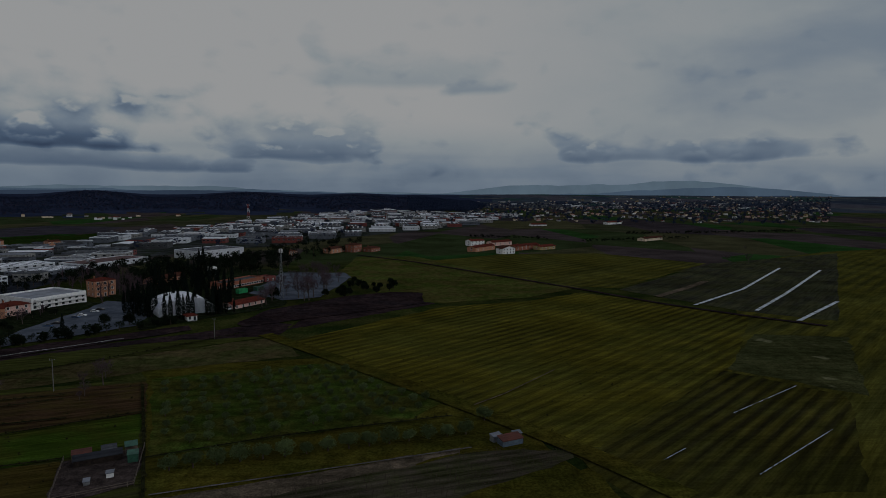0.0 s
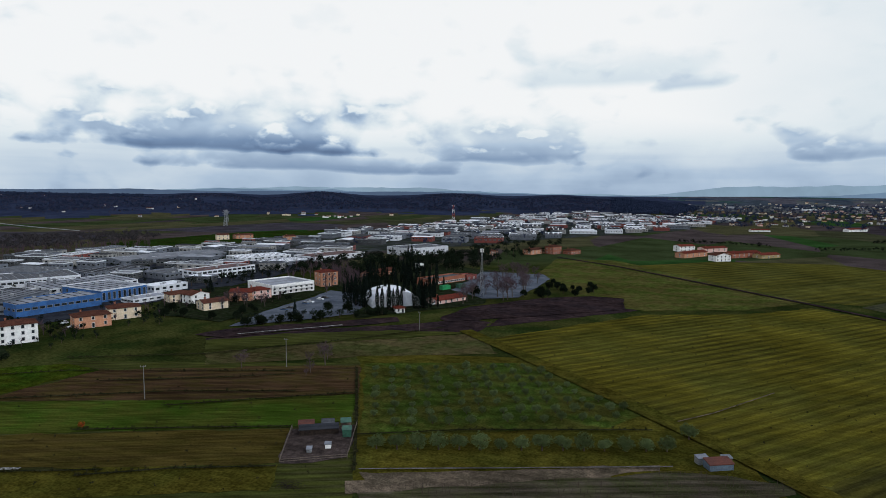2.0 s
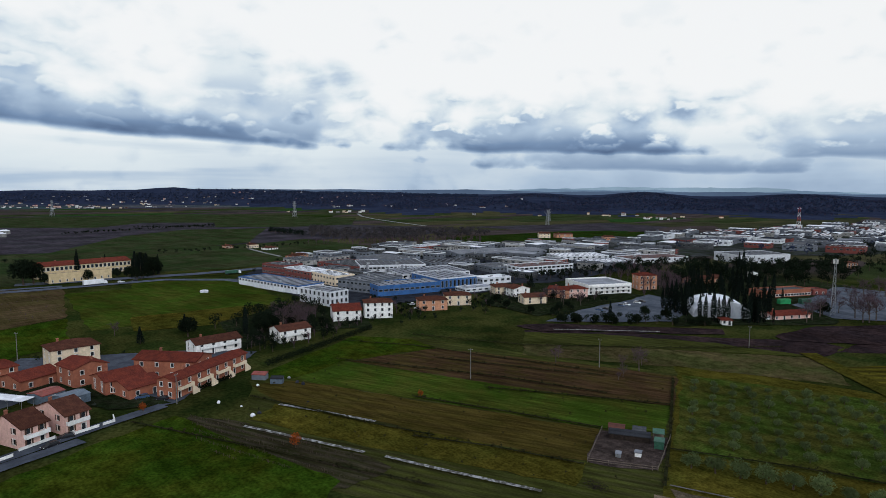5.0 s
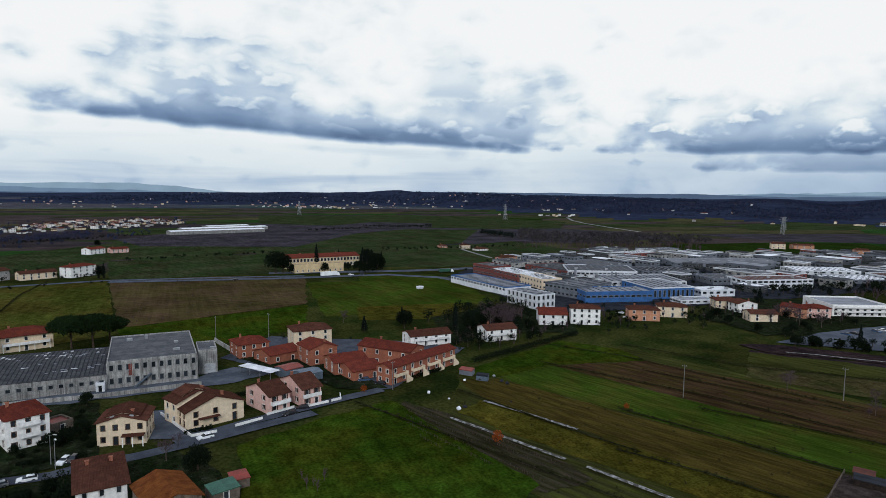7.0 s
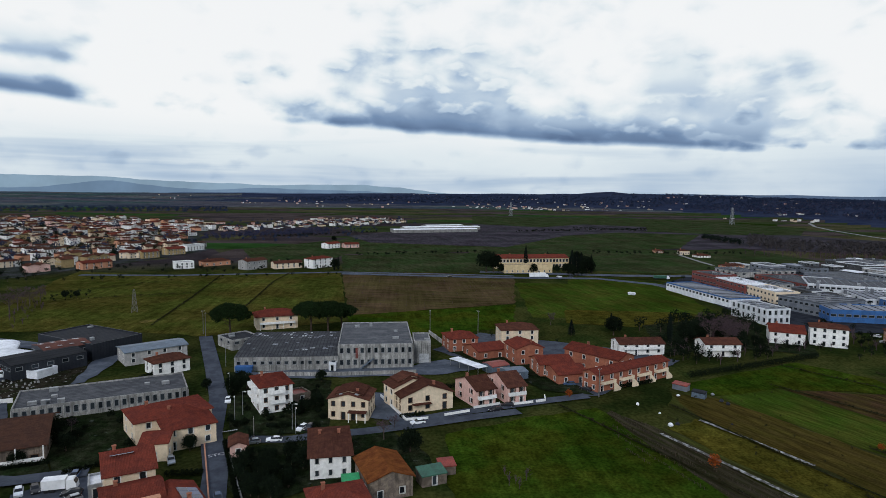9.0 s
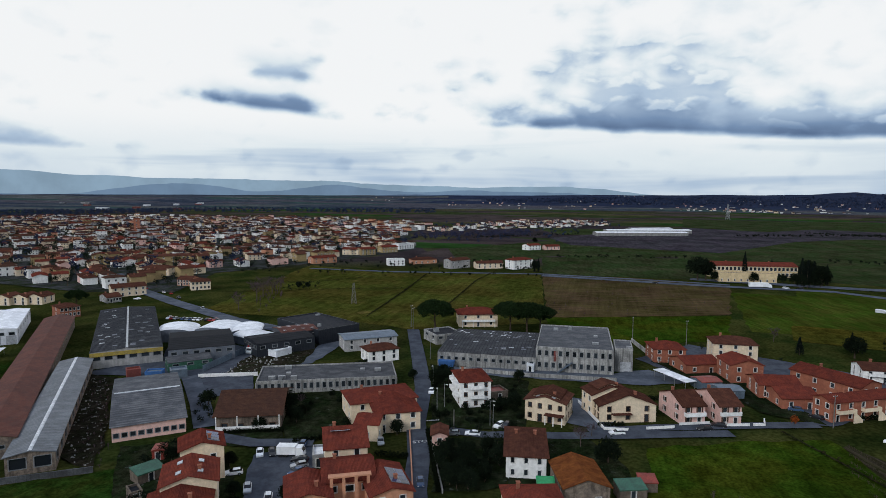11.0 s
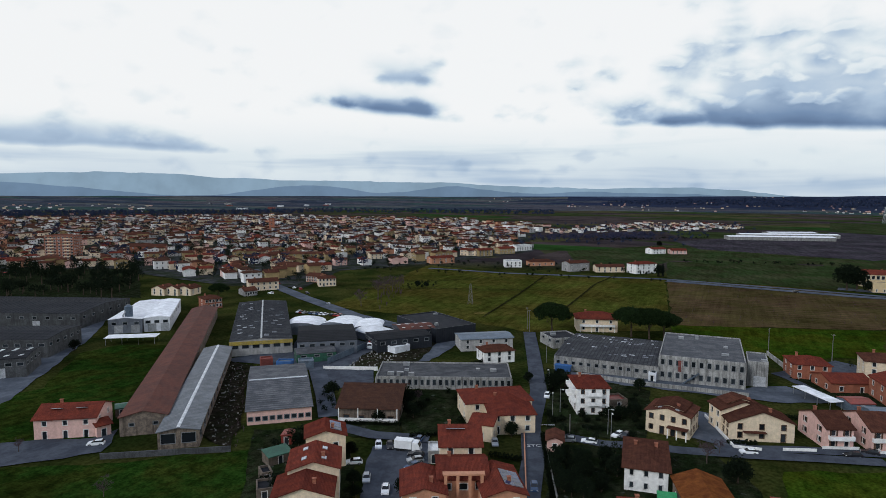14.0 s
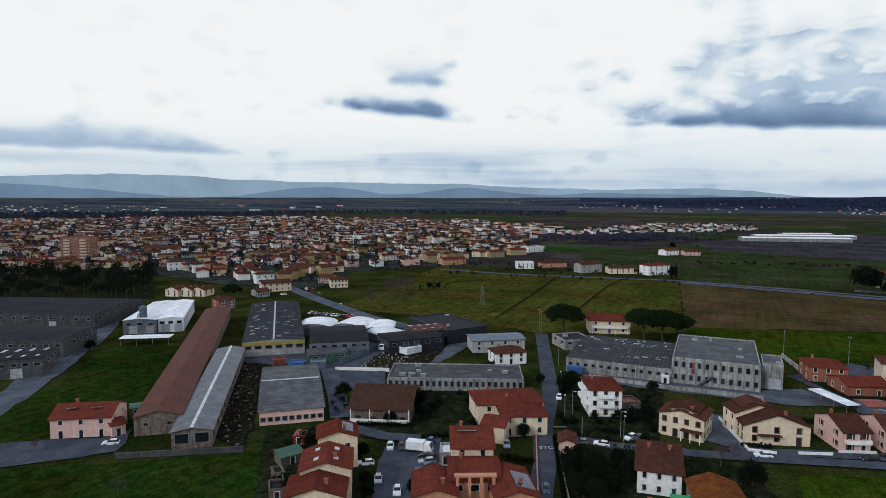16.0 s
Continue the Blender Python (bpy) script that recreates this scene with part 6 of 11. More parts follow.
strip("road", "grey asphalt village road with worn patches", [(-102.7, -29.9), (-126.1, -37.6), (-143.7, -41.6), (-164.8, -48.7), (-194.7, -54.9), (-226.6, -65.6), (-279.5, -84.0)], 5.6, ASPHALT, 0.405, "road")
strip("road", "narrow asphalt lane between garden walls", [(-158.5, -45.1), (-161.7, -38.1), (-161.1, -27.3), (-164.1, -19.1), (-165.4, -9.3), (-169.6, 6.6), (-174.8, 22.2), (-179.2, 37.4)], 4.6, ASPHALT, 0.41, "road")
strip("road", "farm lane along the terraced houses", [(-170.5, -0.6), (-178.7, 18.2), (-187.8, 46.2), (-192.4, 62.5)], 4.6, ASPHALT, 0.415, "road")
strip("road", "tree-lined main road into the town", [(-405.8, -364.6), (-348.2, -297.4), (-310.7, -238.6), (-276.8, -179.2), (-258.1, -132.2)], 9, ASPHALT_PALE, 0.42, "road")
strip("road", "country road past the fields", [(-480.8, -235.4), (-479.7, -163.0), (-500.0, -43.5), (-488.6, 37.9), (-478.0, 93.1)], 6, ASPHALT_PALE, 0.425, "road")
strip("road", "main road past the villa", [(-491.1, -41.5), (-469.9, 75.1), (-464.1, 154.9), (-434.1, 188.8), (-393.4, 199.9)], 9, ASPHALT_PALE, 0.43, "road")
strip("track", "grassy farm track", [(-80.7, 277.3), (-44.9, 240.8), (-17.6, 211.6), (7.7, 184.0), (24.9, 165.1), (36.7, 151.0), (53.6, 127.9)], 7, OLIVE_GRASS, 0.435, "track")
strip("ditch", "dark overgrown ditch", [(-86.9, 624.5), (-26.5, 566.1), (92.6, 410.9), (128.8, 358.6), (159.9, 325.6), (188.9, 300.0)], 3.5, SOIL_DARK, 0.44, "ditch")
strip("water", "strip of standing water in a furrow", [(146.2, 355.0), (202.4, 414.3), (289.9, 530.5)], 2.2, WATER_STRIP, 0.445, "water")
strip("water", "strip of standing water in a furrow", [(173.3, 338.4), (220.1, 394.7), (315.7, 515.7)], 2.2, WATER_STRIP, 0.45, "water")
strip("water", "strip of standing water in a furrow", [(181.3, 311.5), (237.0, 368.2)], 2.2, WATER_STRIP, 0.455, "water")
strip("water", "thin line of water in a furrow", [(86.3, 178.9), (120.0, 205.3)], 0.28, WATER_STRIP, 0.46, "water")
strip("water", "thin line of water in a furrow", [(54.4, 146.6), (62.3, 153.5)], 0.28, WATER_STRIP, 0.465, "water")
strip("water", "thin line of water in a furrow", [(74.0, 138.9), (108.4, 166.8)], 0.28, WATER_STRIP, 0.47, "water")
strip("water", "pale wet strip in the field", [(133.9, 382.9), (163.2, 415.2), (192.2, 449.9)], 5, STUBBLE, 0.475, "water")
strip("crop_cover", "white film strip over a crop row", [(-169.5, 88.9), (-156.9, 94.7), (-138.4, 102.2)], 1.2, PLASTIC_FILM, 0.48, "crop cover")
strip("crop_cover", "white film strip over a crop row", [(-160.1, 73.1), (-146.4, 78.7), (-123.4, 87.7)], 1.2, PLASTIC_FILM, 0.485, "crop cover")
strip("crop_cover", "white film strip over a crop row", [(-117.9, 90.1), (-102.4, 95.8), (-80.8, 104.5)], 1.2, PLASTIC_FILM, 0.49, "crop cover")
strip("crop_cover", "white film strip over a crop row", [(-176.3, 234.8), (-168.2, 243.2), (-157.7, 252.0), (-140.4, 268.1)], 1.2, PLASTIC_FILM, 0.495, "crop cover")
strip("track", "pale gravel path", [(-63.1, 127.9), (-27.8, 140.6), (7.5, 153.5)], 0.6, GRAVEL, 0.5, "track")
strip("track", "narrow rutted earth track across the field", [(9.8, 185.2), (20.2, 195.9), (41.1, 222.9)], 0.5, STUBBLE, 0.505, "track")
sheet("pavement", "asphalt car park between houses", [(-134.3, -82.0), (-140.2, -75.2), (-147.1, -71.9), (-137.5, -66.4), (-114.4, -59.3), (-105.8, -56.8), (-101.6, -66.1), (-114.7, -72.3)], ASPHALT, 0.255, "yard")
strip("pavement", "paved lane beside the grey hall", [(-186.9, -138.4), (-162.6, -117.2), (-146.3, -104.2)], 6, ASPHALT_PALE, 0.51, "yard")
strip("pavement", "paved lane behind the car park", [(-141.8, -101.4), (-140.1, -85.5), (-144.3, -70.5)], 5, ASPHALT, 0.515, "yard")
sheet("pavement", "dark asphalt yard", [(-185.6, -134.3), (-193.9, -118.1), (-179.3, -109.2), (-167.7, -119.7)], ASPHALT, 0.26, "yard")
sheet("pavement", "concrete factory yard", [(-223.7, -57.8), (-229.3, 7.1), (-238.4, 20.1), (-226.0, 33.0), (-219.0, 18.7), (-214.0, -55.3)], ASPHALT_PALE, 0.265, "yard")
sheet("pavement", "asphalt forecourt of the farmhouse", [(-86.8, -180.3), (-107.5, -151.2), (-114.0, -151.8), (-101.7, -142.2), (-82.9, -158.1), (-78.4, -163.7)], ASPHALT, 0.27, "yard")
sheet("pavement", "works yard of worn concrete", [(-99.7, -205.9), (-139.9, -240.3), (-189.4, -283.3), (-218.4, -302.6), (-221.7, -295.9), (-174.0, -251.3), (-119.6, -206.5), (-90.0, -186.7)], ASPHALT_PALE, 0.275, "yard")
sheet("pavement", "cracked pale asphalt yard", [(-209.3, -112.2), (-250.6, -116.9), (-252.9, -106.7), (-213.0, -104.2)], ASPHALT_PALE, 0.28, "yard")
sheet("pavement", "works yard among parked lorries", [(-178.1, -181.2), (-188.8, -124.9), (-223.2, -130.5), (-255.2, -196.2), (-206.2, -164.6)], ASPHALT, 0.285, "yard")
sheet("pavement", "paved ground among the factories", [(-437.3, 195.3), (-284.7, 190.0), (-276.8, 233.5), (-270.0, 316.1), (-270.0, 397.2), (-275.3, 539.8), (-386.5, 614.5), (-526.8, 400.2), (-520.0, 275.0)], ASPHALT_DARK, 0.29, "yard")
sheet("pavement", "asphalt yard and parking of the terracotta estate", [(-253.7, 15.2), (-283.2, 39.5), (-250.7, 97.1), (-232.4, 113.1), (-192.0, 66.3), (-192.4, 62.5), (-213.6, 52.7), (-239.5, 45.9), (-234.0, 30.4)], ASPHALT, 0.295, "yard")
sheet("pavement", "driveway between cream houses", [(-176.4, -6.7), (-172.2, 2.1), (-174.4, 8.6), (-198.2, -1.2), (-198.9, -6.6)], ASPHALT_PALE, 0.3, "yard")
sheet("pavement", "paved streets and small gardens of the town", [(-232.2, -625.9), (-348.0, -444.8), (-327.5, -320.3), (-344.2, -264.2), (-433.3, -294.1), (-478.1, -267.6), (-571.3, -229.7), (-673.8, -198.8), (-917.6, -280.9), (-1184.9, -312.1), (-1416.9, -631.2), (-1371.2, -1165.8), (-1126.5, -1431.4), (-656.0, -1747.9)], TOWN_FLOOR, 0.305, "town ground")
sheet("pavement", "paved ground between the far factories", [(-475.9, 361.4), (-442.4, 431.4), (-312.0, 458.6), (-292.4, 572.9), (-260.3, 656.8), (-189.1, 721.1), (-137.1, 842.1), (-45.4, 990.8), (44.8, 1122.9), (205.2, 1613.4), (-85.1, 1787.0), (-276.1, 1750.1), (-381.1, 1317.8), (-464.3, 851.5), (-467.1, 672.7), (-572.6, 484.1)], TOWN_FLOOR, 0.31, "yard")
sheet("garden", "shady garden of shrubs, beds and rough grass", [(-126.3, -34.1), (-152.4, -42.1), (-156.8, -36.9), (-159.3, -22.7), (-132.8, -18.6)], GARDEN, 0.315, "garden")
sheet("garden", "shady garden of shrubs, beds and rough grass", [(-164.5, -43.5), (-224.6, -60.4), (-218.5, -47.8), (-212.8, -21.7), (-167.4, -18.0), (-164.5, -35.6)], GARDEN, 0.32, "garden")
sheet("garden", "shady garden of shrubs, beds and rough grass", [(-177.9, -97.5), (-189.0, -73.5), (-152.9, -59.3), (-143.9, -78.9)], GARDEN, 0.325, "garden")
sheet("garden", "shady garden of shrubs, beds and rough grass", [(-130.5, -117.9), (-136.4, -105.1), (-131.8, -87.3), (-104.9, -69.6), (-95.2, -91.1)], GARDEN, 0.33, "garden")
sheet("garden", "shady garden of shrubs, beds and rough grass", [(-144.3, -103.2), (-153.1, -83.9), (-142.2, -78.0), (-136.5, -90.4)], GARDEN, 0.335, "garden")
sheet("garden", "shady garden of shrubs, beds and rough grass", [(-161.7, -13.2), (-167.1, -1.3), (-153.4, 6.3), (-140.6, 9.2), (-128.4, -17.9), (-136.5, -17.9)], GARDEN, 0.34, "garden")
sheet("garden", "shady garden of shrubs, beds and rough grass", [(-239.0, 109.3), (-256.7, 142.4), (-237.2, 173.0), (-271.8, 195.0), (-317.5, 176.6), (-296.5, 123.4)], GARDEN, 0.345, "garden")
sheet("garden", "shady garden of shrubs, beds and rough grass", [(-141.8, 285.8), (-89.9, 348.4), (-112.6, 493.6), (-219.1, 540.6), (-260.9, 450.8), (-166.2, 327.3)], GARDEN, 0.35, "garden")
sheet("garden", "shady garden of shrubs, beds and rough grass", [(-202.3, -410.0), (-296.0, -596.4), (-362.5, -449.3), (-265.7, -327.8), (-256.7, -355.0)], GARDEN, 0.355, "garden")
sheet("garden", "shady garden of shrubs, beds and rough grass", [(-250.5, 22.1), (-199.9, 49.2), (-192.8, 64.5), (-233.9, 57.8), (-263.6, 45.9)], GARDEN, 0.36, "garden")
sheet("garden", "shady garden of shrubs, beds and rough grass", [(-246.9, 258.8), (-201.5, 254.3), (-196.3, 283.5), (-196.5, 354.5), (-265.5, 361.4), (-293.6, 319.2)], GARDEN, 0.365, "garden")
sheet("pavement", "large worn car park of the sports ground", [(-190.1, 247.0), (-196.3, 283.5), (-194.4, 336.5), (-197.3, 359.8), (-176.3, 354.6), (-154.9, 329.8), (-147.5, 294.0), (-168.4, 268.9)], ASPHALT_PALE, 0.37, "yard")
sheet("pavement", "pale gravel sports pitch by the trees", [(-122.6, 389.6), (-127.2, 488.6), (-78.0, 487.7), (-69.0, 463.6), (-74.7, 375.6), (-94.4, 365.4)], ASPHALT_PALE, 0.375, "yard")
sheet("field", "bare dark purple-brown soil along the trees", [(-101.6, 299.0), (-95.1, 336.2), (-60.0, 379.7), (-32.8, 396.5), (-12.8, 394.2), (-11.3, 357.4), (-48.9, 327.4), (-95.5, 293.0)], SOIL_DARK, 0.38, "field")
sheet("field", "bare dark soil beside the car park hedge", [(-194.5, 227.7), (-186.5, 244.7), (-122.8, 294.7), (-117.6, 285.6), (-179.9, 227.1)], SOIL_DARK, 0.385, "field")
sheet("field", "littered bare earth beside the sheds", [(-120.4, -129.5), (-117.3, -114.3), (-135.8, -127.5), (-178.9, -161.8), (-180.1, -177.2), (-156.4, -159.4)], SCRAP_EARTH, 0.39, "field")
sheet("field", "works yard strewn with rubble", [(-189.5, -127.6), (-211.2, -108.2), (-243.9, -113.7), (-236.5, -129.5), (-218.6, -133.1)], SCRAP_EARTH, 0.395, "field")
farmhouse = building("house", "pink two-storey farmhouse with a red tiled roof", "house", -108.5, -161.9, 124.2, 15.3, 12.2, 5.6, pitch=20, wall=PINK, doors=(0, 1, 2), front=3, window=(1.1, 1.3))
building("house", "small pink annexe with a red tiled roof", "house", -109.8, -153.4, 162.3, 3.5, 6.0, 3.3, wall=PINK, tiles=TILE_RED, floors=1, front=1, sides=1, doors=(0,), chimneys=0)
hall("hall", "long barn with a rust-red roof", -176.6, -194.7, 130.2, 12.0, 162.7, 5.2, roof='gable_y', pitch=14, wall=OLD_STONE, cover=ROOF_RUST, count=2, side_count=14, window=(1.2, 0.9), high=0.5, doors=0, over=0.4)
hall("hall", "long open shed with a grey corrugated roof", -146.5, -153.8, 128.3, 10.0, 88.1, 4.6, roof='gable_y', pitch=10, wall=OLD_STONE, cover=ROOF_ZINC, count=2, side_count=12, window=(3.4, 2.6), high=0.3, doors=0, over=0.4, cap=True)
hall("hall", "grey workshop with a ribbed low roof", -155.0, -129.7, 130.2, 18.0, 46.2, 4.1, roof='gable_x', pitch=5, wall=PINK, cover=ROOF_GREY, count=9, side_count=4, window=(1.3, 1.2), high=0.25, doors=0, over=0.5, cap=True)
brown_house = building("house", "low house with a broad brown tiled roof and a white veranda", "house", -158.1, -95.6, 111.5, 17.0, 22.4, 4.7, pitch=17, wall=OLD_STONE, tiles=TILE_DARK, floors=1, front=4, doors=(1, 3), window=(1.6, 1.5), chimneys=0, frames=FRAME_BROWN, over=0.9)
terrace_a = building("house", "terraced house with a red tiled gable roof and solar panels", "house", -121.4, -87.5, 127.2, 9.3, 8.0, 8.0, roof='gable_y', pitch=18, wall=CREAM, front=2, sides=2, group='terraced houses')
terrace_b = building("house", "terraced house with a red tiled gable roof and skylights", "house", -107.0, -80.0, 123.0, 10.6, 10.5, 8.0, roof='gable_y', pitch=18, wall=CREAM, front=2, sides=3, group='terraced houses')
building("house", "terraced house with a red tiled gable roof", "house", -98.8, -76.5, 121.0, 11.7, 9.5, 6.2, roof='gable_y', pitch=18, wall=CREAM, front=2, sides=3, group='terraced houses')
house_p = building("house", "cream house with a red tiled roof and roof panels", "house", -131.4, -56.2, 116.4, 9.4, 13.2, 8.6, pitch=20, wall=CREAM, front=2, sides=2, floors=3)
loggia_house = building("house", "red-roofed house with an arched loggia", "house", -120.0, -50.8, 117.2, 10.4, 11.8, 6.6, pitch=18, wall=SALMON, front=3, doors=(0, 1, 2), window=(1.8, 1.4))
building("house", "wing of a house with a red tiled gable roof", "house", -111.1, -55.7, 118.9, 8.8, 11.0, 6.0, roof='gable_y', pitch=17, wall=SALMON, front=2, sides=2, chimneys=1)
solar_house = building("house", "wing of a house with solar panels on its red roof", "house", -118.3, -41.6, 122.1, 8.6, 13.0, 6.0, roof='gable_y', pitch=17, wall=SALMON, front=2, sides=2, chimneys=1)
building("house", "cream house with a red hipped roof and tall windows", "house", -165.9, -56.1, 118.6, 12.5, 18.6, 5.6, pitch=16, roof='hip', wall=CREAM, front=3, sides=3, doors=(0, 1), window=(1.2, 1.5))
building("house", "rear part of a house under a wide red hipped roof", "house", -170.2, -61.7, 124.7, 19.5, 13.0, 6.0, roof='hip', pitch=15, wall=CREAM, front=3, sides=2)
building("house", "low wing with a red tiled roof", "house", -153.7, -58.2, 95.7, 6.2, 8.0, 4.6, wall=CREAM, floors=1, front=1, sides=2, doors=(0,), chimneys=0)
building("house", "small pink outbuilding with a mossy tiled roof", "house", -153.6, -38.8, 104.0, 4.0, 6.0, 3.3, roof='gable_y', wall=PINK, tiles=TILE_BROWN, floors=1, front=1, sides=1, doors=(), chimneys=0, pitch=22)
tall_house = building("house", "tall white three-storey house with side balconies", "house", -187.7, -37.3, 114.7, 9.5, 12.8, 8.4, pitch=18, roof='hip', wall=WHITE_WALL, floors=3, front=3, sides=2, doors=(0,), window=(0.9, 1.3), frames=FRAME_BROWN)
building("house", "small white house with a brown hipped roof", "house", -227.3, -82.0, 131.0, 12.5, 9.0, 4.7, roof='hip', pitch=20, wall=WHITE_WALL, tiles=TILE_BROWN, front=3)
building("house", "grey house with a slate-blue metal roof", "house", -244.7, -93.7, 125.5, 22.3, 12.0, 5.0, pitch=8, wall=GREY_WALL, tiles=SHED_BLUE, front=4, chimneys=0)
cream_house = building("house", "cream house with a brown gable roof and four front windows", "house", -180.2, -12.4, 80.5, 11.7, 10.0, 6.1, roof='gable_y', pitch=15, wall=CREAM, tiles=TILE_BROWN, front=4, sides=3, doors=(1, 2), frames=FRAME_BROWN, window=(1.0, 1.4))
cream_house_b = building("house", "cream house with a wide brown gable roof", "house", -185.7, 8.6, 108.7, 16.6, 9.0, 5.1, roof='gable_y', pitch=20, wall=CREAM, tiles=TILE_BROWN, front=3, sides=3, doors=(2,), frames=FRAME_BROWN)
cream_wing = building("house", "rear wing of a cream house with a brown roof", "house", -189.5, 4.1, 116.9, 12.9, 7.0, 6.6, roof='gable_y', pitch=18, wall=CREAM, tiles=TILE_BROWN, front=2, sides=2)
duplex = building("house", "pink duplex house with a brown roof and a white balcony", "house", -190.4, 25.5, 113.0, 6.8, 13.7, 5.6, pitch=20, wall=PINK, tiles=TILE_BROWN, front=2, sides=2, group='duplex houses', shutters=SHUTTER_BROWN)
duplex_b = building("house", "pink duplex house with a brown roof and a white balcony", "house", -193.8, 36.0, 107.9, 6.4, 14.9, 5.6, pitch=20, wall=PINK, tiles=TILE_BROWN, front=2, sides=2, group='duplex houses', shutters=SHUTTER_BROWN)
building("house", "white two-storey house with a long brown hipped roof", "house", -146.6, -15.5, 97.5, 9.2, 17.0, 5.7, roof='hip', pitch=15, over=0.7, wall=WHITE_WALL, tiles=TILE_BROWN, front=3, sides=5, window=(0.9, 1.4), doors=(), chimneys=2)
building("barn", "old stone barn with an orange tiled roof", "barn", -134.4, -2.4, 107.1, 9.7, 13.0, 4.6, roof='gable_y', pitch=20, wall=OLD_STONE, tiles=TILE_ORANGE, floors=1, front=2, sides=2, doors=(0,), chimneys=0)
building("house", "near house with a red tiled hipped roof", "house", -119.7, -10.9, 106.7, 11.3, 11.0, 5.2, roof='hip', pitch=20, wall=CREAM, front=3)
factory_block = hall("factory", "two-storey concrete factory with rows of tall windows", -246.7, -7.6, 92.2, 27.7, 38.8, 8.9, count=11, side_count=6, rows=2, window=(1.2, 1.9), doors=0, vents=4, ribs=True, cover=ROOF_GREY, wall=CONCRETE)
hall("factory", "low concrete factory wing with a patched ribbed roof", -245.8, -39.7, 91.0, 36.9, 40.1, 5.2, count=13, side_count=5, window=(1.3, 1.2), high=0.45, doors=0, vents=0, ribs=True, strips=0, roof='gable_x', pitch=4, cover=ROOF_GREY, wall=CONCRETE, seams=1.3, sheets=40)
hall("factory", "concrete loading bay of a factory", -240.8, 10.6, 90.9, 6.4, 14.0, 8.4, count=0, side_count=0, doors=1, vents=1, cover=ROOF_GREY, wall=CONCRETE, high=0.9)
hall("hall", "long grey concrete workshop with a flat roof", -193.3, -88.6, 113.2, 45.7, 18.1, 3.9, count=22, side_count=3, window=(1.1, 1.9), high=0.35, doors=0, vents=8, ribs=True, strips=0, cover=ROOF_GREY)
yellow_hall = hall("hall", "large warehouse with a speckled grey roof and a yellow fascia", -228.0, -199.8, 130.5, 24.5, 91.2, 6.0, roof='gable_y', pitch=4, cover=ROOF_GREY, wall=GREY_WALL, count=6, side_count=8, strips=0, high=0.5, doors=0, window=(2.6, 1.6), seams=1.5, sheets=34, cap=True)
hall("hall", "dark workshop with a black ribbed roof", -218.0, -155.8, 126.5, 24.0, 31.2, 5.5, roof='gable_x', pitch=4, cover=ROOF_DARK, wall=PANEL_GREY, count=6, side_count=4)
hall("hall", "dark workshop with a striped roof", -229.7, -127.0, 139.4, 24.4, 16.0, 5.5, roof='gable_x', pitch=6, cover=ROOF_DARK, wall=DARK_NAVY, strips=0, count=5)
hall("hall", "workshop with a rusty red roof and pale rooflights", -243.5, -126.8, 135.4, 16.1, 14.0, 6.0, roof='gable_x', pitch=8, cover=ROOF_RUST, wall=DARK_NAVY, strips=4, count=4)
hall("hall", "navy blue metal-clad hall", -258.8, -123.5, 148.1, 21.4, 34.8, 6.2, roof='flat', cover=ROOF_DARK, wall=DARK_NAVY, count=0, side_count=0, doors=1)
hall("hall", "white tent hall with a vaulted membrane roof", -236.9, -181.9, 115.1, 17.4, 17.0, 3.2, roof='arch', pitch=14, cover=ROOF_WHITE, wall=PANEL_GREY, count=0, side_count=0, doors=1, vents=0, group='tent halls')
hall("hall", "white tent hall with a vaulted membrane roof", -246.3, -166.5, 97.4, 16.0, 17.0, 3.2, roof='arch', pitch=14, cover=ROOF_WHITE, wall=PANEL_GREY, count=0, side_count=0, doors=1, vents=0, group='tent halls')
hall("hall", "white tent hall with a vaulted membrane roof", -247.9, -152.8, 115.1, 12.9, 17.0, 3.2, roof='arch', pitch=14, cover=ROOF_WHITE, wall=PANEL_GREY, count=0, side_count=0, doors=1, vents=0, group='tent halls')
hall("hall", "white tent hall with a vaulted membrane roof", -238.0, -142.1, 158.3, 12.7, 17.0, 3.2, roof='arch', pitch=14, cover=ROOF_WHITE, wall=PANEL_GREY, count=0, side_count=0, doors=1, vents=0, group='tent halls')
hall("hall", "low green workshop shed", -197.5, -146.8, 134.5, 15.1, 10.0, 3.6, roof='gable_x', pitch=5, cover=ROOF_GREY, wall=SHED_GREEN, count=3, side_count=2, doors=0)
hall("hall", "white-roofed hall beside a silo", -216.6, -267.9, 125.7, 14.7, 50.6, 6.5, roof='gable_y', pitch=6, cover=ROOF_WHITE, wall=PANEL_GREY, count=3, side_count=6)
hall("hall", "white-roofed industrial hall near a silo", -224.6, -261.0, 132.3, 11.3, 51.5, 6.5, roof='gable_y', pitch=6, cover=ROOF_WHITE, wall=PANEL_WHITE, count=3, side_count=6)
hall("hall", "long dark-roofed factory hall", -196.1, -329.3, 112.0, 89.1, 44.0, 7.5, roof='gable_x', pitch=4, cover=ROOF_DARK, wall=DARK_CONCRETE, count=14, side_count=6, vents=0, seams=2.5)
hall("hall", "long dark-roofed factory hall", -151.2, -272.5, 118.5, 54.7, 26.0, 7.5, roof='gable_x', pitch=4, cover=ROOF_DARK, wall=DARK_CONCRETE, count=12, side_count=5, vents=0, seams=2.5)
hall("hall", "dark factory hall with white rooflights", -127.4, -243.0, 132.8, 36.2, 17.0, 7.0, roof='gable_x', pitch=4, cover=ROOF_DARK, wall=DARK_CONCRETE, count=10, side_count=4, strips=8, vents=0, seams=2.5)
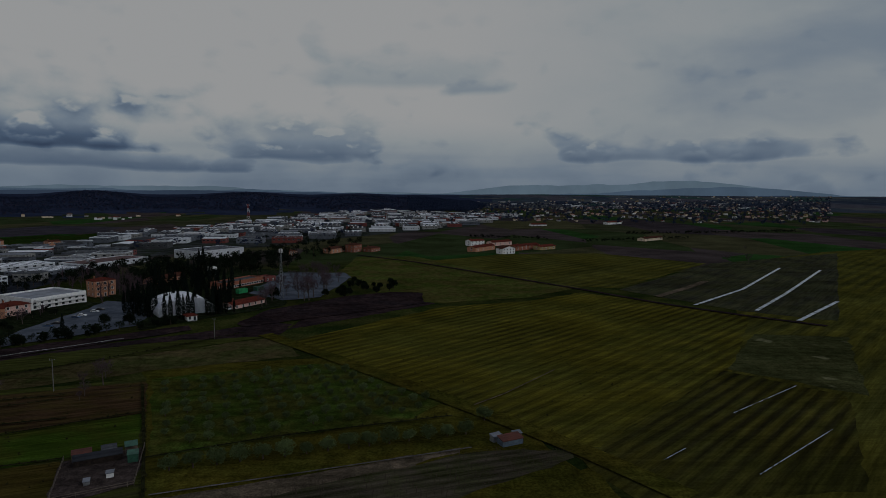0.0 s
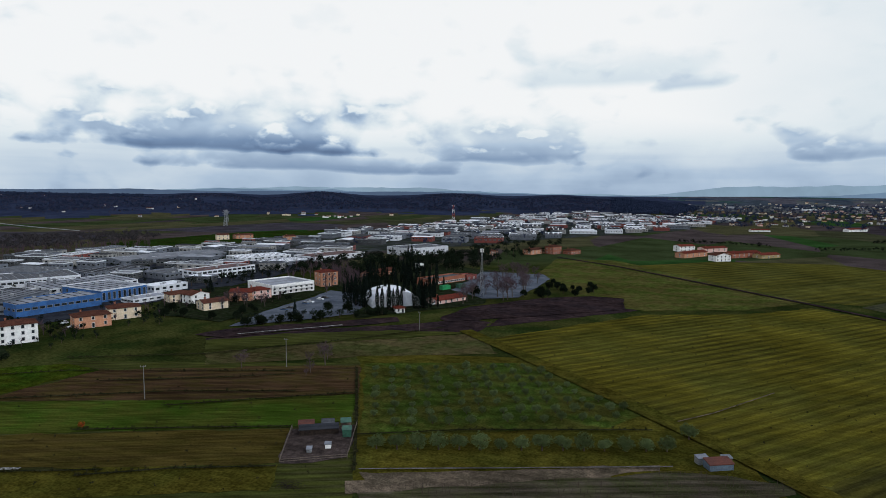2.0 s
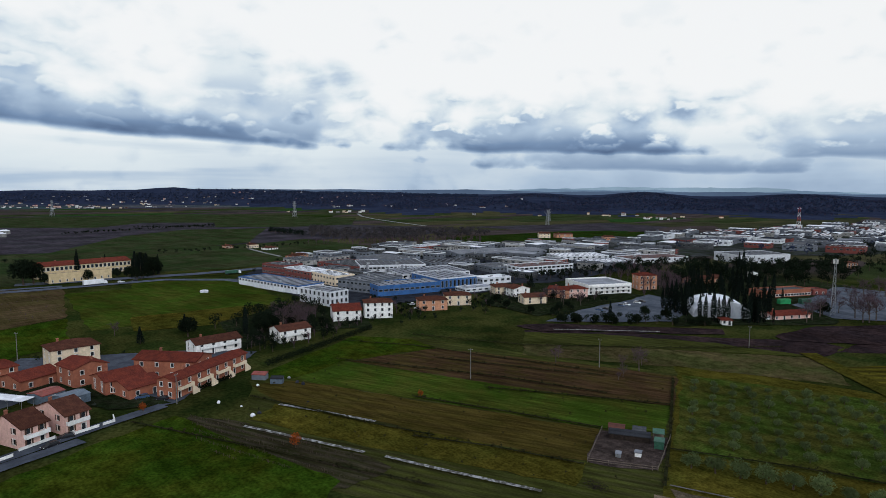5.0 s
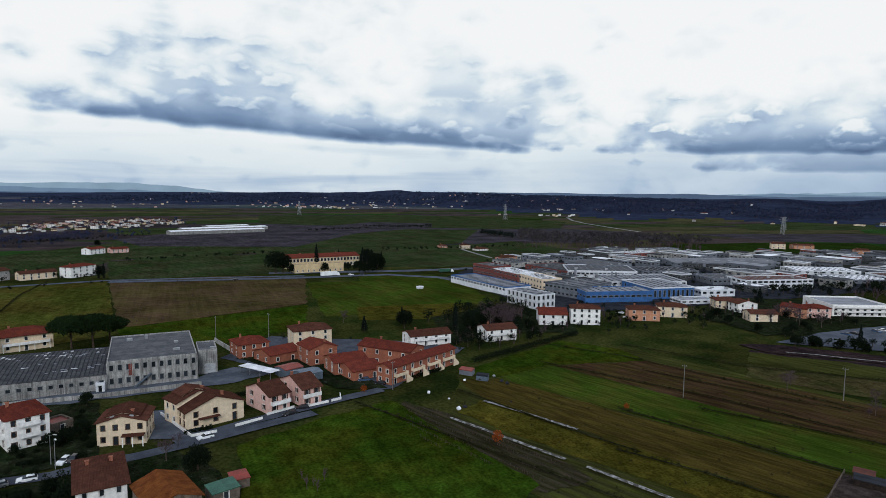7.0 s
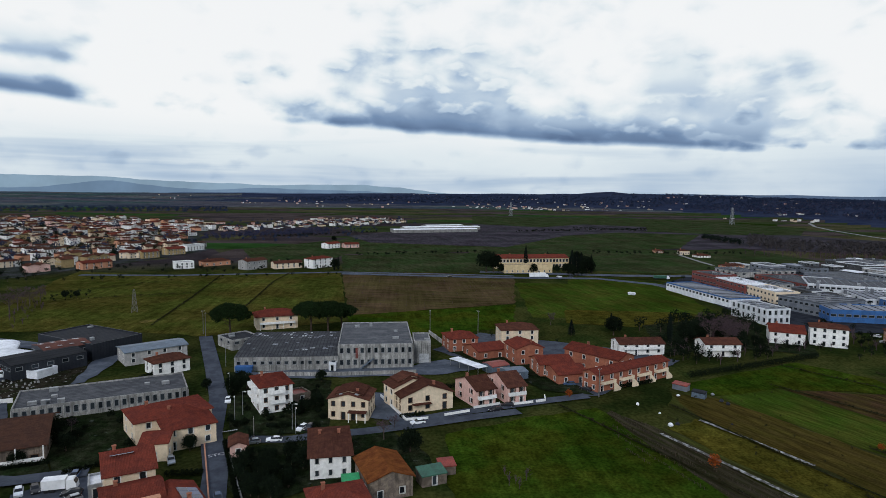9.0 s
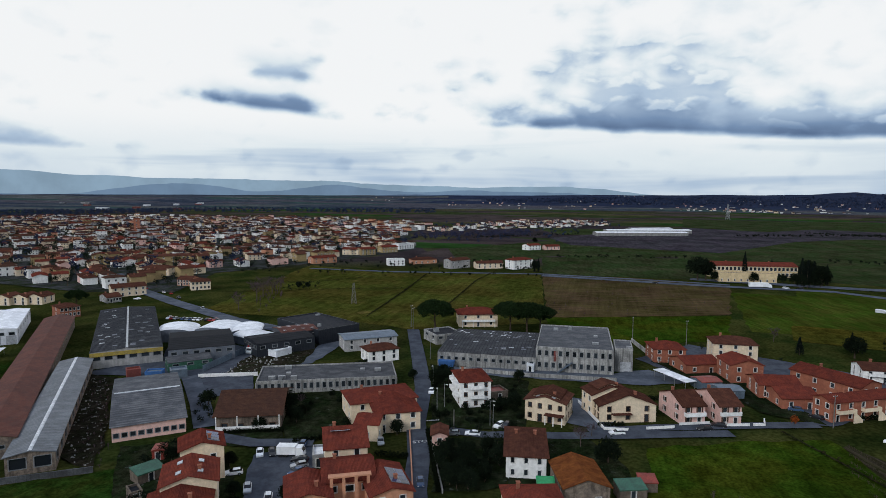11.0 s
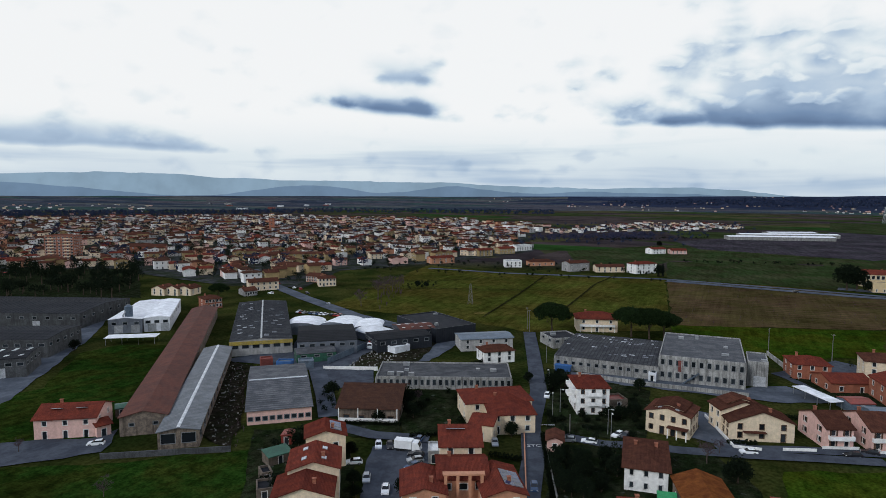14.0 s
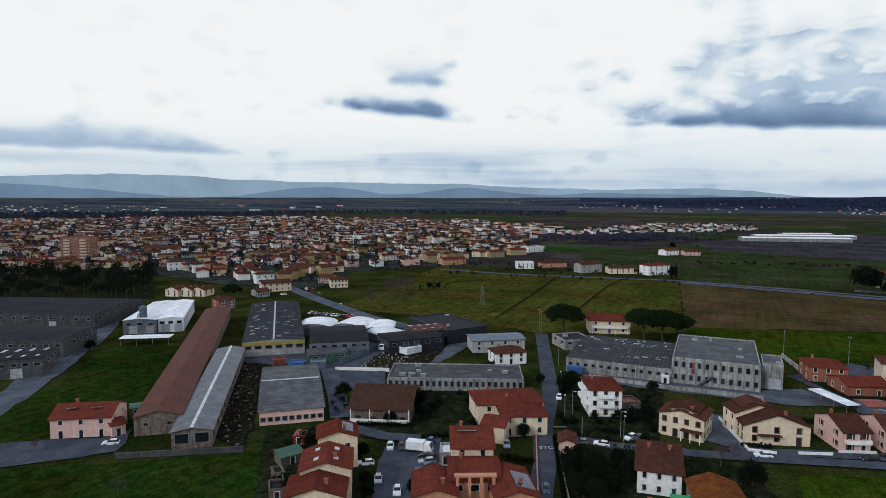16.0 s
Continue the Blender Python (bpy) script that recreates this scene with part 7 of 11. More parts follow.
veranda_house = building("house", "house with a bright red hipped roof and a white veranda", "house", -300.9, -57.3, 108.7, 19.0, 12.0, 6.5, roof='hip', pitch=20, wall=CREAM, front=3, sides=2, over=0.9)
hall("hall", "low shed with a dark purple roof", -263.8, -65.5, 130.5, 12.6, 13.0, 4.0, roof='flat', cover=ROOF_DARK, wall=CONCRETE, count=3, side_count=2, doors=0)
terrace_row = building("house", "long terracotta terrace with red roofs and cream stair parapets", "house", -207.2, 81.2, 118.4, 36.1, 6.8, 6.1, pitch=18, front=8, sides=2, doors=(0, 2, 4, 6), wall=TERRACOTTA, group='terracotta estate')
building("house", "terracotta house with a red gable roof", "house", -220.2, 57.6, 97.2, 12.6, 11.0, 4.7, pitch=18, front=3, wall=TERRACOTTA, group='terracotta estate')
building("house", "terracotta house with a cream gable and red roof", "house", -235.9, 50.5, 102.6, 11.1, 12.0, 6.5, roof='gable_y', pitch=18, front=2, wall=TERRACOTTA, group='terracotta estate')
building("house", "terracotta row house with a red roof", "house", -224.0, 76.7, 39.1, 23.1, 11.0, 6.5, pitch=18, front=4, wall=TERRACOTTA, group='terracotta estate')
building("house", "terracotta house with a red hipped roof", "house", -256.3, 27.5, 101.2, 12.1, 12.0, 5.6, roof='hip', pitch=18, front=3, wall=TERRACOTTA, group='terracotta estate')
building("house", "low terracotta garage wing with a red roof", "house", -244.5, 36.6, 113.0, 13.3, 12.0, 3.6, pitch=16, front=2, floors=1, chimneys=0, wall=TERRACOTTA, group='terracotta estate')
building("house", "terracotta house with a low red roof", "house", -211.7, 60.5, 102.8, 11.3, 12.0, 3.6, pitch=16, front=2, floors=1, chimneys=0, wall=TERRACOTTA, group='terracotta estate')
building("house", "three-storey cream house with terraces and a brown roof", "house", -262.0, 52.9, 92.4, 16.0, 12.0, 7.8, roof='hip', pitch=18, wall=CREAM, tiles=TILE_BROWN, floors=3, front=3, sides=2)
white_a = building("house", "white house with a brown roof and balconies", "house", -247.5, 101.1, 91.8, 18.9, 10.0, 4.6, pitch=18, wall=WHITE_WALL, tiles=TILE_BROWN, front=4, sides=2)
white_b = building("house", "white house among garden trees", "house", -244.2, 134.1, 88.2, 14.8, 10.0, 5.1, pitch=18, wall=WHITE_WALL, tiles=TILE_BROWN, front=3)
building("house", "white house with a red tiled roof", "house", -264.0, 176.6, 63.3, 13.9, 14.4, 5.5, pitch=18, wall=WHITE_WALL, front=3)
building("house", "tall white house with a brown hipped roof", "house", -257.7, 192.4, 58.7, 14.5, 10.0, 8.2, roof='hip', pitch=16, wall=WHITE_WALL, tiles=TILE_BROWN, floors=3, front=4)
building("house", "terracotta house with a brown hipped roof", "house", -254.4, 227.1, 59.5, 15.7, 10.0, 5.8, roof='hip', pitch=16, wall=SALMON, tiles=TILE_BROWN, front=3)
building("house", "cream house with a brown hipped roof", "house", -256.0, 248.4, 55.2, 14.8, 10.0, 5.8, roof='hip', pitch=16, wall=CREAM, tiles=TILE_BROWN, front=3)
building("house", "pale house with a brown roof", "house", -262.8, 295.5, 61.7, 13.0, 10.0, 5.0, roof='hip', pitch=16, wall=CREAM, tiles=TILE_BROWN, front=3)
building("house", "white house with a brown roof", "house", -250.2, 295.5, 74.8, 12.0, 9.0, 5.3, roof='gable_y', pitch=16, wall=WHITE_WALL, tiles=TILE_BROWN, front=2)
building("house", "cream cottage with a brown roof", "house", -228.2, 282.6, 65.1, 14.0, 9.0, 4.5, pitch=18, wall=CREAM, tiles=TILE_BROWN, front=2)
building("house", "pink house with a red hipped roof", "house", -224.8, 319.7, 61.2, 13.0, 10.0, 5.7, roof='hip', pitch=16, wall=PINK, front=3)
building("house", "red-roofed house in a row", "house", -229.2, 311.1, 20.8, 13.1, 9.0, 5.5, pitch=18, wall=SALMON, front=2)
apartments = building("house", "white apartment block with long balconies", "house", -228.4, 350.7, 64.3, 31.3, 30.0, 5.9, roof='flat', wall=WHITE_WALL, tiles=ROOF_LIGHT, floors=3, front=8, sides=4, window=(1.6, 1.5), chimneys=0)
building("house", "tall terracotta house with a hipped roof", "house", -211.8, 381.1, 54.4, 12.8, 10.0, 9.8, roof='hip', pitch=15, wall=SALMON, floors=3, front=3)
hall("factory", "long white factory with a blue fascia and window ribbon", -378.7, 201.0, 7.3, 66.3, 20.8, 5.2, count=18, side_count=4, window=(2.0, 1.2), high=0.62, wall=PANEL_WHITE, cover=ROOF_LIGHT, doors=0, vents=1, trim=PANEL_BLUE)
hall("factory", "white office block with seven tall arched bays", -311.1, 193.1, 7.6, 27.4, 13.7, 8.0, count=7, side_count=4, window=(1.4, 2.2), high=0.5, wall=PANEL_WHITE, cover=ROOF_LIGHT, doors=0, vents=6, rows=2)
hall("factory", "brick-red two-storey factory with a dark roof", -442.1, 237.2, 11.3, 26.5, 18.0, 7.6, count=8, side_count=4, window=(2.2, 1.1), high=0.5, wall=PANEL_RED, cover=ROOF_DARK, doors=0, vents=3, rows=2)
hall("factory", "brick-red factory with a white roof edge", -404.4, 236.2, 3.1, 33.7, 16.0, 7.3, count=8, side_count=4, window=(2.2, 1.1), high=0.5, wall=PANEL_RED, cover=ROOF_WHITE, doors=0, vents=3, trim=PANEL_WHITE, rows=2)
hall("factory", "cream and red factory with a white flat roof", -372.2, 238.4, -1.3, 32.1, 16.0, 7.0, count=8, side_count=4, window=(1.6, 1.1), high=0.5, wall=CREAM, cover=ROOF_WHITE, doors=0, vents=3, rows=2)
hall("factory", "large factory with dark red walls and a dark roof", -434.6, 298.2, 6.7, 51.0, 34.0, 4.2, count=8, side_count=4, window=(2.4, 1.3), high=0.5, wall=PANEL_RED, cover=ROOF_DARK, doors=2, vents=1)
hall("factory", "grey two-storey factory with a pale roof", -334.1, 243.6, 15.2, 27.2, 34.0, 7.6, count=8, side_count=4, window=(2.2, 1.3), high=0.5, wall=PANEL_GREY, cover=ROOF_LIGHT, doors=0, vents=3, rows=2)
hall("factory", "large white factory with steel flues on its roof", -409.8, 318.2, 61.1, 53.3, 42.0, 5.3, count=16, side_count=4, window=(2.4, 1.3), high=0.5, wall=PANEL_WHITE, cover=ROOF_GREY, doors=2, vents=3)
hall("factory", "blue metal-clad factory beside the road", -308.4, 250.8, 75.7, 43.5, 20.0, 6.5, count=12, side_count=4, window=(2.6, 1.2), high=0.5, wall=PANEL_BLUE, cover=ROOF_LIGHT, doors=2, vents=3, trim=PANEL_BLUE)
striped_factory = hall("factory", "blue factory with vertical white facade stripes", -315.8, 293.0, 80.2, 29.5, 38.0, 7.1, count=9, side_count=4, window=(1.6, 4.2), high=0.2, wall=PANEL_BLUE, cover=ROOF_LIGHT, doors=0, vents=3, trim=PANEL_WHITE)
hall("factory", "small brick-red stair tower", -334.0, 301.1, 77.4, 5.0, 8.0, 5.7, count=0, side_count=0, window=(2.4, 1.3), high=0.5, wall=PANEL_RED, cover=ROOF_DARK, doors=0, vents=0)
hall("factory", "white factory with a pale parapet", -362.7, 318.7, 71.5, 55.3, 40.0, 3.3, count=12, side_count=4, window=(2.4, 1.3), high=0.5, wall=PANEL_WHITE, cover=ROOF_LIGHT, doors=2, vents=3)
hall("factory", "low white factory annexe", -299.2, 324.4, 76.9, 24.2, 14.0, 4.4, count=5, side_count=4, window=(2.4, 1.3), high=0.5, wall=PANEL_WHITE, cover=ROOF_WHITE, doors=1, vents=3)
hall("factory", "low white workshop with a curved canopy", -282.5, 290.7, 77.6, 23.3, 12.0, 2.5, count=5, side_count=4, window=(2.4, 1.3), high=0.5, wall=PANEL_WHITE, cover=ROOF_LIGHT, doors=1, vents=3)
hall("factory", "broad factory with striped pale roofs", -433.2, 472.5, 72.2, 102.0, 44.0, 3.8, count=14, side_count=4, window=(2.4, 1.3), high=0.5, wall=PANEL_GREY, cover=ROOF_LIGHT, doors=2, vents=3, roof='gable_x', pitch=4, strips=8)
hall("factory", "dark-roofed factory with a row of windows", -403.4, 379.9, 72.6, 48.9, 30.0, 2.9, count=10, side_count=4, window=(2.4, 1.3), high=0.5, wall=PANEL_GREY, cover=ROOF_DARK, doors=2, vents=3)
hall("factory", "grey factory with a dark flat roof", -438.0, 338.5, 8.0, 46.0, 34.0, 5.9, count=8, side_count=4, window=(2.4, 1.3), high=0.5, wall=PANEL_GREY, cover=ROOF_GREY, doors=2, vents=3)
hall("factory", "grey factory with a long window band", -342.1, 377.0, 75.6, 26.4, 28.0, 4.5, count=7, side_count=4, window=(2.4, 1.3), high=0.5, wall=PANEL_GREY, cover=ROOF_GREY, doors=2, vents=3)
hall("factory", "two-storey factory with a dark red roof and navy window bands", -315.6, 398.5, 76.1, 53.7, 22.0, 5.8, count=12, side_count=4, window=(3.2, 1.3), high=0.5, wall=PANEL_WHITE, cover=ROOF_RUST, doors=0, vents=3, rows=2)
hall("factory", "white-roofed factory with a red rooftop box", -353.7, 506.4, 59.8, 51.7, 30.0, 3.3, count=8, side_count=4, window=(2.4, 1.3), high=0.5, wall=PANEL_WHITE, cover=ROOF_WHITE, doors=2, vents=3)
hall("factory", "white-roofed grey factory hall", -309.6, 481.0, 70.5, 46.7, 28.0, 3.0, count=7, side_count=4, window=(2.4, 1.3), high=0.5, wall=PANEL_GREY, cover=ROOF_WHITE, doors=2, vents=3)
hall("factory", "white-walled hall behind cypress trees", -229.5, 608.4, 60.3, 53.7, 36.0, 7.6, count=4, side_count=4, window=(2.4, 1.3), high=0.5, wall=PANEL_WHITE, cover=ROOF_GREY, doors=0, vents=3)
hall("factory", "grey factory with a pale flat roof", -293.6, 536.8, 70.2, 64.7, 30.0, 4.2, count=10, side_count=4, window=(2.4, 1.3), high=0.5, wall=PANEL_WHITE, cover=ROOF_RUST, doors=2, vents=3, rows=1)
WORKS = [(-512.3, 270.9), (-556.7, 373.3), (-580.3, 456.9), (-498.8, 562.5), (-467.1, 672.7), (-437.8, 739.3), (-336.9, 659.7), (-275.3, 539.8), (-285.4, 419.7), (-286.8, 335.7), (-325.6, 274.8), (-388.3, 255.2)]
rng = random.Random(33)
for x, y in grid_in(WORKS, 21, 15, ESTATE_TURN, 0.25, 14, 1.0):
    w, d = rng.choice(((30, 20), (24, 16), (34, 18), (18, 12), (14, 10)))
    turn = ESTATE_TURN + rng.choice((0, 0, 0, 90))
    if free(x, y, math.hypot(w, d) / 2 * 0.82):
        hall("factory", rng.choice(("low grey workshop with a flat roof", "low dark-roofed workshop on the estate", "pale workshop with a ribbed roof")), round(x, 1), round(y, 1), turn, w, d, rng.uniform(4.6, 6.4), rng.choice(("flat", "flat", "gable_x")), 4,
             rng.choice((PANEL_GREY, PANEL_GREY, DARK_CONCRETE, CONCRETE, PANEL_RED)), rng.choice((ROOF_GREY, ROOF_DARK, ROOF_DARK, ROOF_GREY, ROOF_LIGHT, ROOF_WHITE)), rng.choice((PANEL_GREY, PANEL_WHITE)), 4, 2, (2.6, 1.3), 0.5, 0, None, 1, "factory estate", 1)
ESTATE = [(-517.6, 393.2), (-492.8, 480.7), (-403.2, 527.8), (-333.1, 574.7), (-323.8, 634.1), (-287.5, 724.9), (-235.8, 752.1), (-194.8, 742.2), (-140.1, 859.9), (-46.6, 1013.5), (45.8, 1150.1), (205.2, 1613.4), (-85.1, 1787.0), (-276.1, 1750.1), (-348.6, 1552.8), (-381.1, 1317.8), (-388.5, 1080.0), (-464.3, 851.5), (-437.8, 739.3), (-467.1, 672.7), (-498.8, 562.5), (-572.6, 484.1)]
estate = [p for p in grid_in(ESTATE, 43, 29, ESTATE_TURN, 0.16, 8, 0.86)]
rng = random.Random(21)
estate = [p for p in estate if free(p[0], p[1], 15)]
for x, y in estate[:20]:
    hall("factory", rng.choice(("grey factory hall with a pale flat roof", "white factory hall with a flat roof", "factory hall with a ribbed grey roof")), round(x, 1), round(y, 1), ESTATE_TURN + rng.choice((0, 0, 90)), rng.uniform(26, 39), rng.uniform(17, 24), rng.uniform(4.8, 6.8),
         rng.choice(("flat", "flat", "gable_x")), 4, rng.choice((PANEL_WHITE, PANEL_GREY, PANEL_GREY, DARK_CONCRETE, PANEL_RED)), rng.choice((ROOF_WHITE, ROOF_LIGHT, ROOF_GREY, ROOF_DARK, ROOF_DARK)), rng.choice((None, PANEL_WHITE)), 6, 2, (2.6, 1.3), 0.55, 0, None, 2, "factory estate", 1)
far_halls("factory_halls", "far rows of white and grey factory roofs", estate[20:], ESTATE_TURN)
TOWN = [(-245.6, -661.4), (-363.5, -464.5), (-344.3, -336.6), (-359.3, -275.7), (-445.1, -305.1), (-497.1, -278.2), (-596.9, -240.0), (-699.6, -209.1), (-915.5, -284.7), (-1184.9, -312.1), (-1358.8, -605.3), (-1308.4, -1112.5), (-1077.8, -1369.6), (-632.3, -1685.1)]
TOWN_TURN = 55.2
town_spots = grid_in(TOWN, 22, 17, TOWN_TURN, 0.45, 6, 0.74)
town_spots = [p for p in town_spots if free(p[0], p[1], 7)]
town(town_spots[:92], TOWN_TURN, 12, "town houses")
far_houses("town_houses", "dense far rows of red-roofed town houses", town_spots[92:], TOWN_TURN, 5.8, 3, (0, 0, 0, 1, 2, 2, 2, 2, 3, 4, 6, 6), 0.86)
far_houses("village_houses", "far village of white and red-roofed houses", grid_in([(-1054.5, -292.5), (-1405.6, -184.0), (-1466.2, 24.7), (-1261.3, 21.6), (-1061.1, -183.6), (-954.9, -264.8)], 22, 18, 20, 0.4, 31, 0.8), 20, 6.0, 31, (2, 2, 0, 6, 3), 0.62)
far_houses("suburb_houses", "far suburb of pale houses on the plain", grid_in([(9.8, 1341.3), (164.2, 1231.7), (509.8, 1285.7), (779.6, 1248.0), (1538.8, 2470.4), (1052.1, 2661.9), (92.5, 2141.7)], 26, 21, 20, 0.4, 32, 0.13), 20, 6.0, 32, (2, 0, 6, 6, 6, 3, 1), 0.62)
far_houses("suburb_houses", "hazy far suburb of pale houses on the plain", grid_in([(15.1, 2124.1), (308.5, 2324.9), (1538.8, 2470.4), (2521.6, 4052.8), (1631.1, 4131.0), (142.1, 3301.5)], 40, 32, 20, 0.4, 33, 0.10), 20, 7, 33, (2, 0, 6, 6, 6, 1), 0.62)
far_houses("suburb_houses", "far houses beyond the town", grid_in([(-880.6, -1862.4), (-1217.6, -1433.1), (-2122.3, -2495.4), (-1578.9, -3332.6)], 38, 30, 20, 0.4, 34, 0.07), 20, 6.0, 34, (2, 2, 0, 6, 3), 0.62)
far_halls("far_warehouses", "far white warehouses beyond the suburbs", grid_in([(60, 2300), (1250, 2350), (1750, 3400), (300, 3300)], 150, 110, 20, 0.45, 41, 0.3), 20, 41)
far_halls("far_warehouses", "far white warehouses behind the town", grid_in([(-1500, -1650), (-1950, -1200), (-2700, -1900), (-2100, -2600)], 150, 120, 20, 0.45, 42, 0.22), 20, 42)


def hamlets(n, seed, lo, hi, near, far, most):
    """Far houses in loose rows: n rows at bearings lo to hi and distances near to far."""
    rng, out = random.Random(seed), []
    for _ in range(n):
        a, r = radians(rng.uniform(lo, hi)), rng.uniform(near, far)
        turn = a + rng.uniform(-0.5, 0.5)
        for i in range(rng.randint(2, most)):
            u, v = rng.gauss(0, 11.0 * most), rng.gauss(0, 14)
            x, y = -r * math.sin(a) + u * math.cos(turn), r * math.cos(a) + u * math.sin(turn) + v
            out.append((x, y))
    return out


far_houses("hamlet_houses", "far hamlets strung over the plain", hamlets(9, 35, 88, 126, 2300, 4200, 6), 20, 6.0, 35, (2, 0, 6, 3), 0.6)
far_houses("hill_houses", "small white houses in rows over the far wooded hills", hamlets(34, 36, 50, 94, 2300, 3500, 8), 20, 6.0, 36, (2, 2, 0, 6, 3), 0.6)
far_houses("hill_houses", "small white houses on the nearer wooded slopes", hamlets(9, 37, 42, 62, 1750, 2500, 7), 20, 6.0, 37, (2, 2, 0, 6), 0.62)
far_houses("hill_houses", "few pale farmhouses below the wooded ridge", hamlets(6, 38, 14, 44, 1500, 1900, 4), 20, 6.0, 38, (2, 0, 6), 0.62)
def hill_woods(n, seed, near, far, lo, hi, small, large):
    rng, out = random.Random(seed), []
    while len(out) < n:
        a, r = rng.uniform(lo, hi), rng.uniform(near, far)
        x, y = -r * math.sin(radians(a)), r * math.cos(radians(a))
        if LAND(x, y) > 6 and noise.noise((x * 0.004, y * 0.004, 9.0)) > -0.35:
            out.append((x, y, rng.uniform(small, large)))
    return out


grown("far_woods", "dark leafy woods covering the far hills", "woods", hill_woods(5200, 51, 1500, 2900, 1, 100, 5, 10), wood_clump, (HAZE_LEAF, BARK))
grown("far_woods", "ragged dark woods along the far crests", "woods", hill_woods(3200, 53, 2700, 3750, 44, 100, 8, 14), wood_clump, (HAZE_LEAF, BARK))
grown("far_woods", "bare brown winter woods on the far hills", "woods", hill_woods(4200, 52, 1500, 2900, 1, 100, 5, 9), wood_clump, (HAZE_BARE, BARK))
grown("woods", "bare grey-brown poplar plantation on the plain", "woods", [(x, y, 9) for x, y in grid_in([(-914.4, 542.7), (-803.3, 551.2), (-710.2, 706.4), (-623.1, 675.0), (-578.9, 576.9), (-618.5, 480.5), (-733.2, 435.9)], 10, 10, 15, 0.45, 61, 0.5)], wood_clump, (GREY_BARE, BARK))
grown("woods", "dark belt of trees behind the town", "woods", [(x, y, 10) for x, y in grid_in([(-777.2, -1644.6), (-1112.0, -1309.2), (-1489.8, -1139.2), (-1756.4, -1342.8), (-1419.6, -1670.2), (-1015.6, -2146.7)], 16, 16, 15, 0.45, 62, 0.5)], wood_clump, (HAZE_LEAF, BARK))
grown("woods", "thin dark tree belt on the plain", "woods", [(x, y, 9) for x, y in grid_in([(-1569.2, -1199.8), (-1772.5, -467.5), (-2210.0, -583.3), (-1928.8, -1474.4)], 18, 18, 15, 0.45, 63, 0.4)], wood_clump, (HAZE_LEAF, BARK))
grown("woods", "scattered dark trees among far suburbs", "woods", [(x, y, 9) for x, y in grid_in([(9.3, 1270.9), (477.0, 1202.5), (754.8, 1208.0), (2279.0, 3662.2), (130.4, 3028.4)], 26, 26, 15, 0.45, 64, 0.45)], wood_clump, (HAZE_LEAF, BARK))
grown("woods", "bare tree belt at the field edge", "woods", [(x, y, 7) for x, y in grid_in([(-794.4, -239.2), (-876.5, -166.7), (-913.6, -96.3), (-1037.7, -109.6), (-873.7, -263.2)], 10, 10, 15, 0.45, 65, 0.7)], wood_clump, (HAZE_BARE, BARK))
grown("woods", "low trees among the factories", "woods", [(x, y, 9) for x, y in grid_in([(-262.2, 514.2), (-209.7, 669.9), (-134.7, 864.8), (-54.6, 1174.2), (-88.8, 1861.6), (-386.5, 1227.5), (-422.4, 826.2)], 36, 36, 15, 0.45, 66, 0.3)], wood_clump, (HAZE_LEAF, BARK))
grown("woods", "trees among the town houses", "woods", [(x, y, 9) for x, y in grid_in([(-245.6, -661.4), (-363.5, -464.5), (-344.3, -336.6), (-445.1, -305.1), (-596.9, -240.0), (-699.6, -209.1), (-915.5, -284.7), (-1358.8, -605.3), (-1077.8, -1369.6), (-632.3, -1685.1)], 30, 30, 15, 0.45, 67, 0.5)], wood_clump, (HAZE_LEAF, BARK))
grown("woods", "trees along the far village", "woods", [(x, y, 8) for x, y in grid_in([(-929.9, -257.8), (-1242.0, 21.3), (-1521.1, 25.5), (-1103.7, -306.2)], 24, 24, 15, 0.45, 68, 0.35)], wood_clump, (HAZE_LEAF, BARK))
grown("woods", "wooded knoll above the plain", "woods", [(x, y, 14) for x, y in grid_in([(-100.7, 1784.9), (78.8, 1821.3), (171.2, 2442.5), (142.1, 3301.5), (-166.2, 2940.9)], 14, 14, 15, 0.45, 69, 0.8)], wood_clump, (HAZE_LEAF, BARK))
grove("cypress", grid_in([(-148.4, 299.1), (-110.0, 327.5), (-134.0, 408.0), (-182.4, 473.4), (-217.6, 488.7), (-183.8, 365.4)], 6.5, 6.5, 25, 0.4, 7, 0.24), 1.1, 0.3, 1.0, "cypress stand")
grown("woods", "dark evergreen wood behind the sports ground", "woods", [(x, y, 8.8) for x, y in grid_in([(-212.0, 407.6), (-234.8, 526.8), (-162.5, 602.4), (-129.5, 565.9), (-132.0, 476.8), (-156.4, 475.2), (-166.2, 327.3)], 11, 11, 15, 0.45, 8, 0.7) if free(x, y, 1.5)], leafy_clump, (EVERGREEN_LEAF, BARK))
grove("bare", grid_in([(-104.0, 336.5), (-82.8, 354.4), (-74.0, 393.8), (-70.4, 462.4), (-102.8, 502.0), (-107.1, 377.4)], 11, 11, 25, 0.4, 9, 0.55), 1.3, 0.3, 1.0, "")
grown("woods", "dark evergreens among far villas", "woods", [(x, y, 8.5) for x, y in grid_in([(-129.5, 565.9), (-91.7, 653.1), (-100.0, 784.7), (-165.1, 769.1), (-204.1, 652.0)], 15, 15, 15, 0.45, 10, 0.6) if free(x, y, 1.5)], leafy_clump, (EVERGREEN_LEAF, BARK))
grown("woods", "leafless poplars beside the apartment block", "woods", [(x, y, 10.9) for x, y in grid_in([(-246.7, 377.6), (-205.7, 413.1), (-239.3, 469.7), (-279.3, 444.6)], 10, 10, 15, 0.45, 11, 0.7) if free(x, y, 1.5)], twig_clump, (TWIG, BARK))
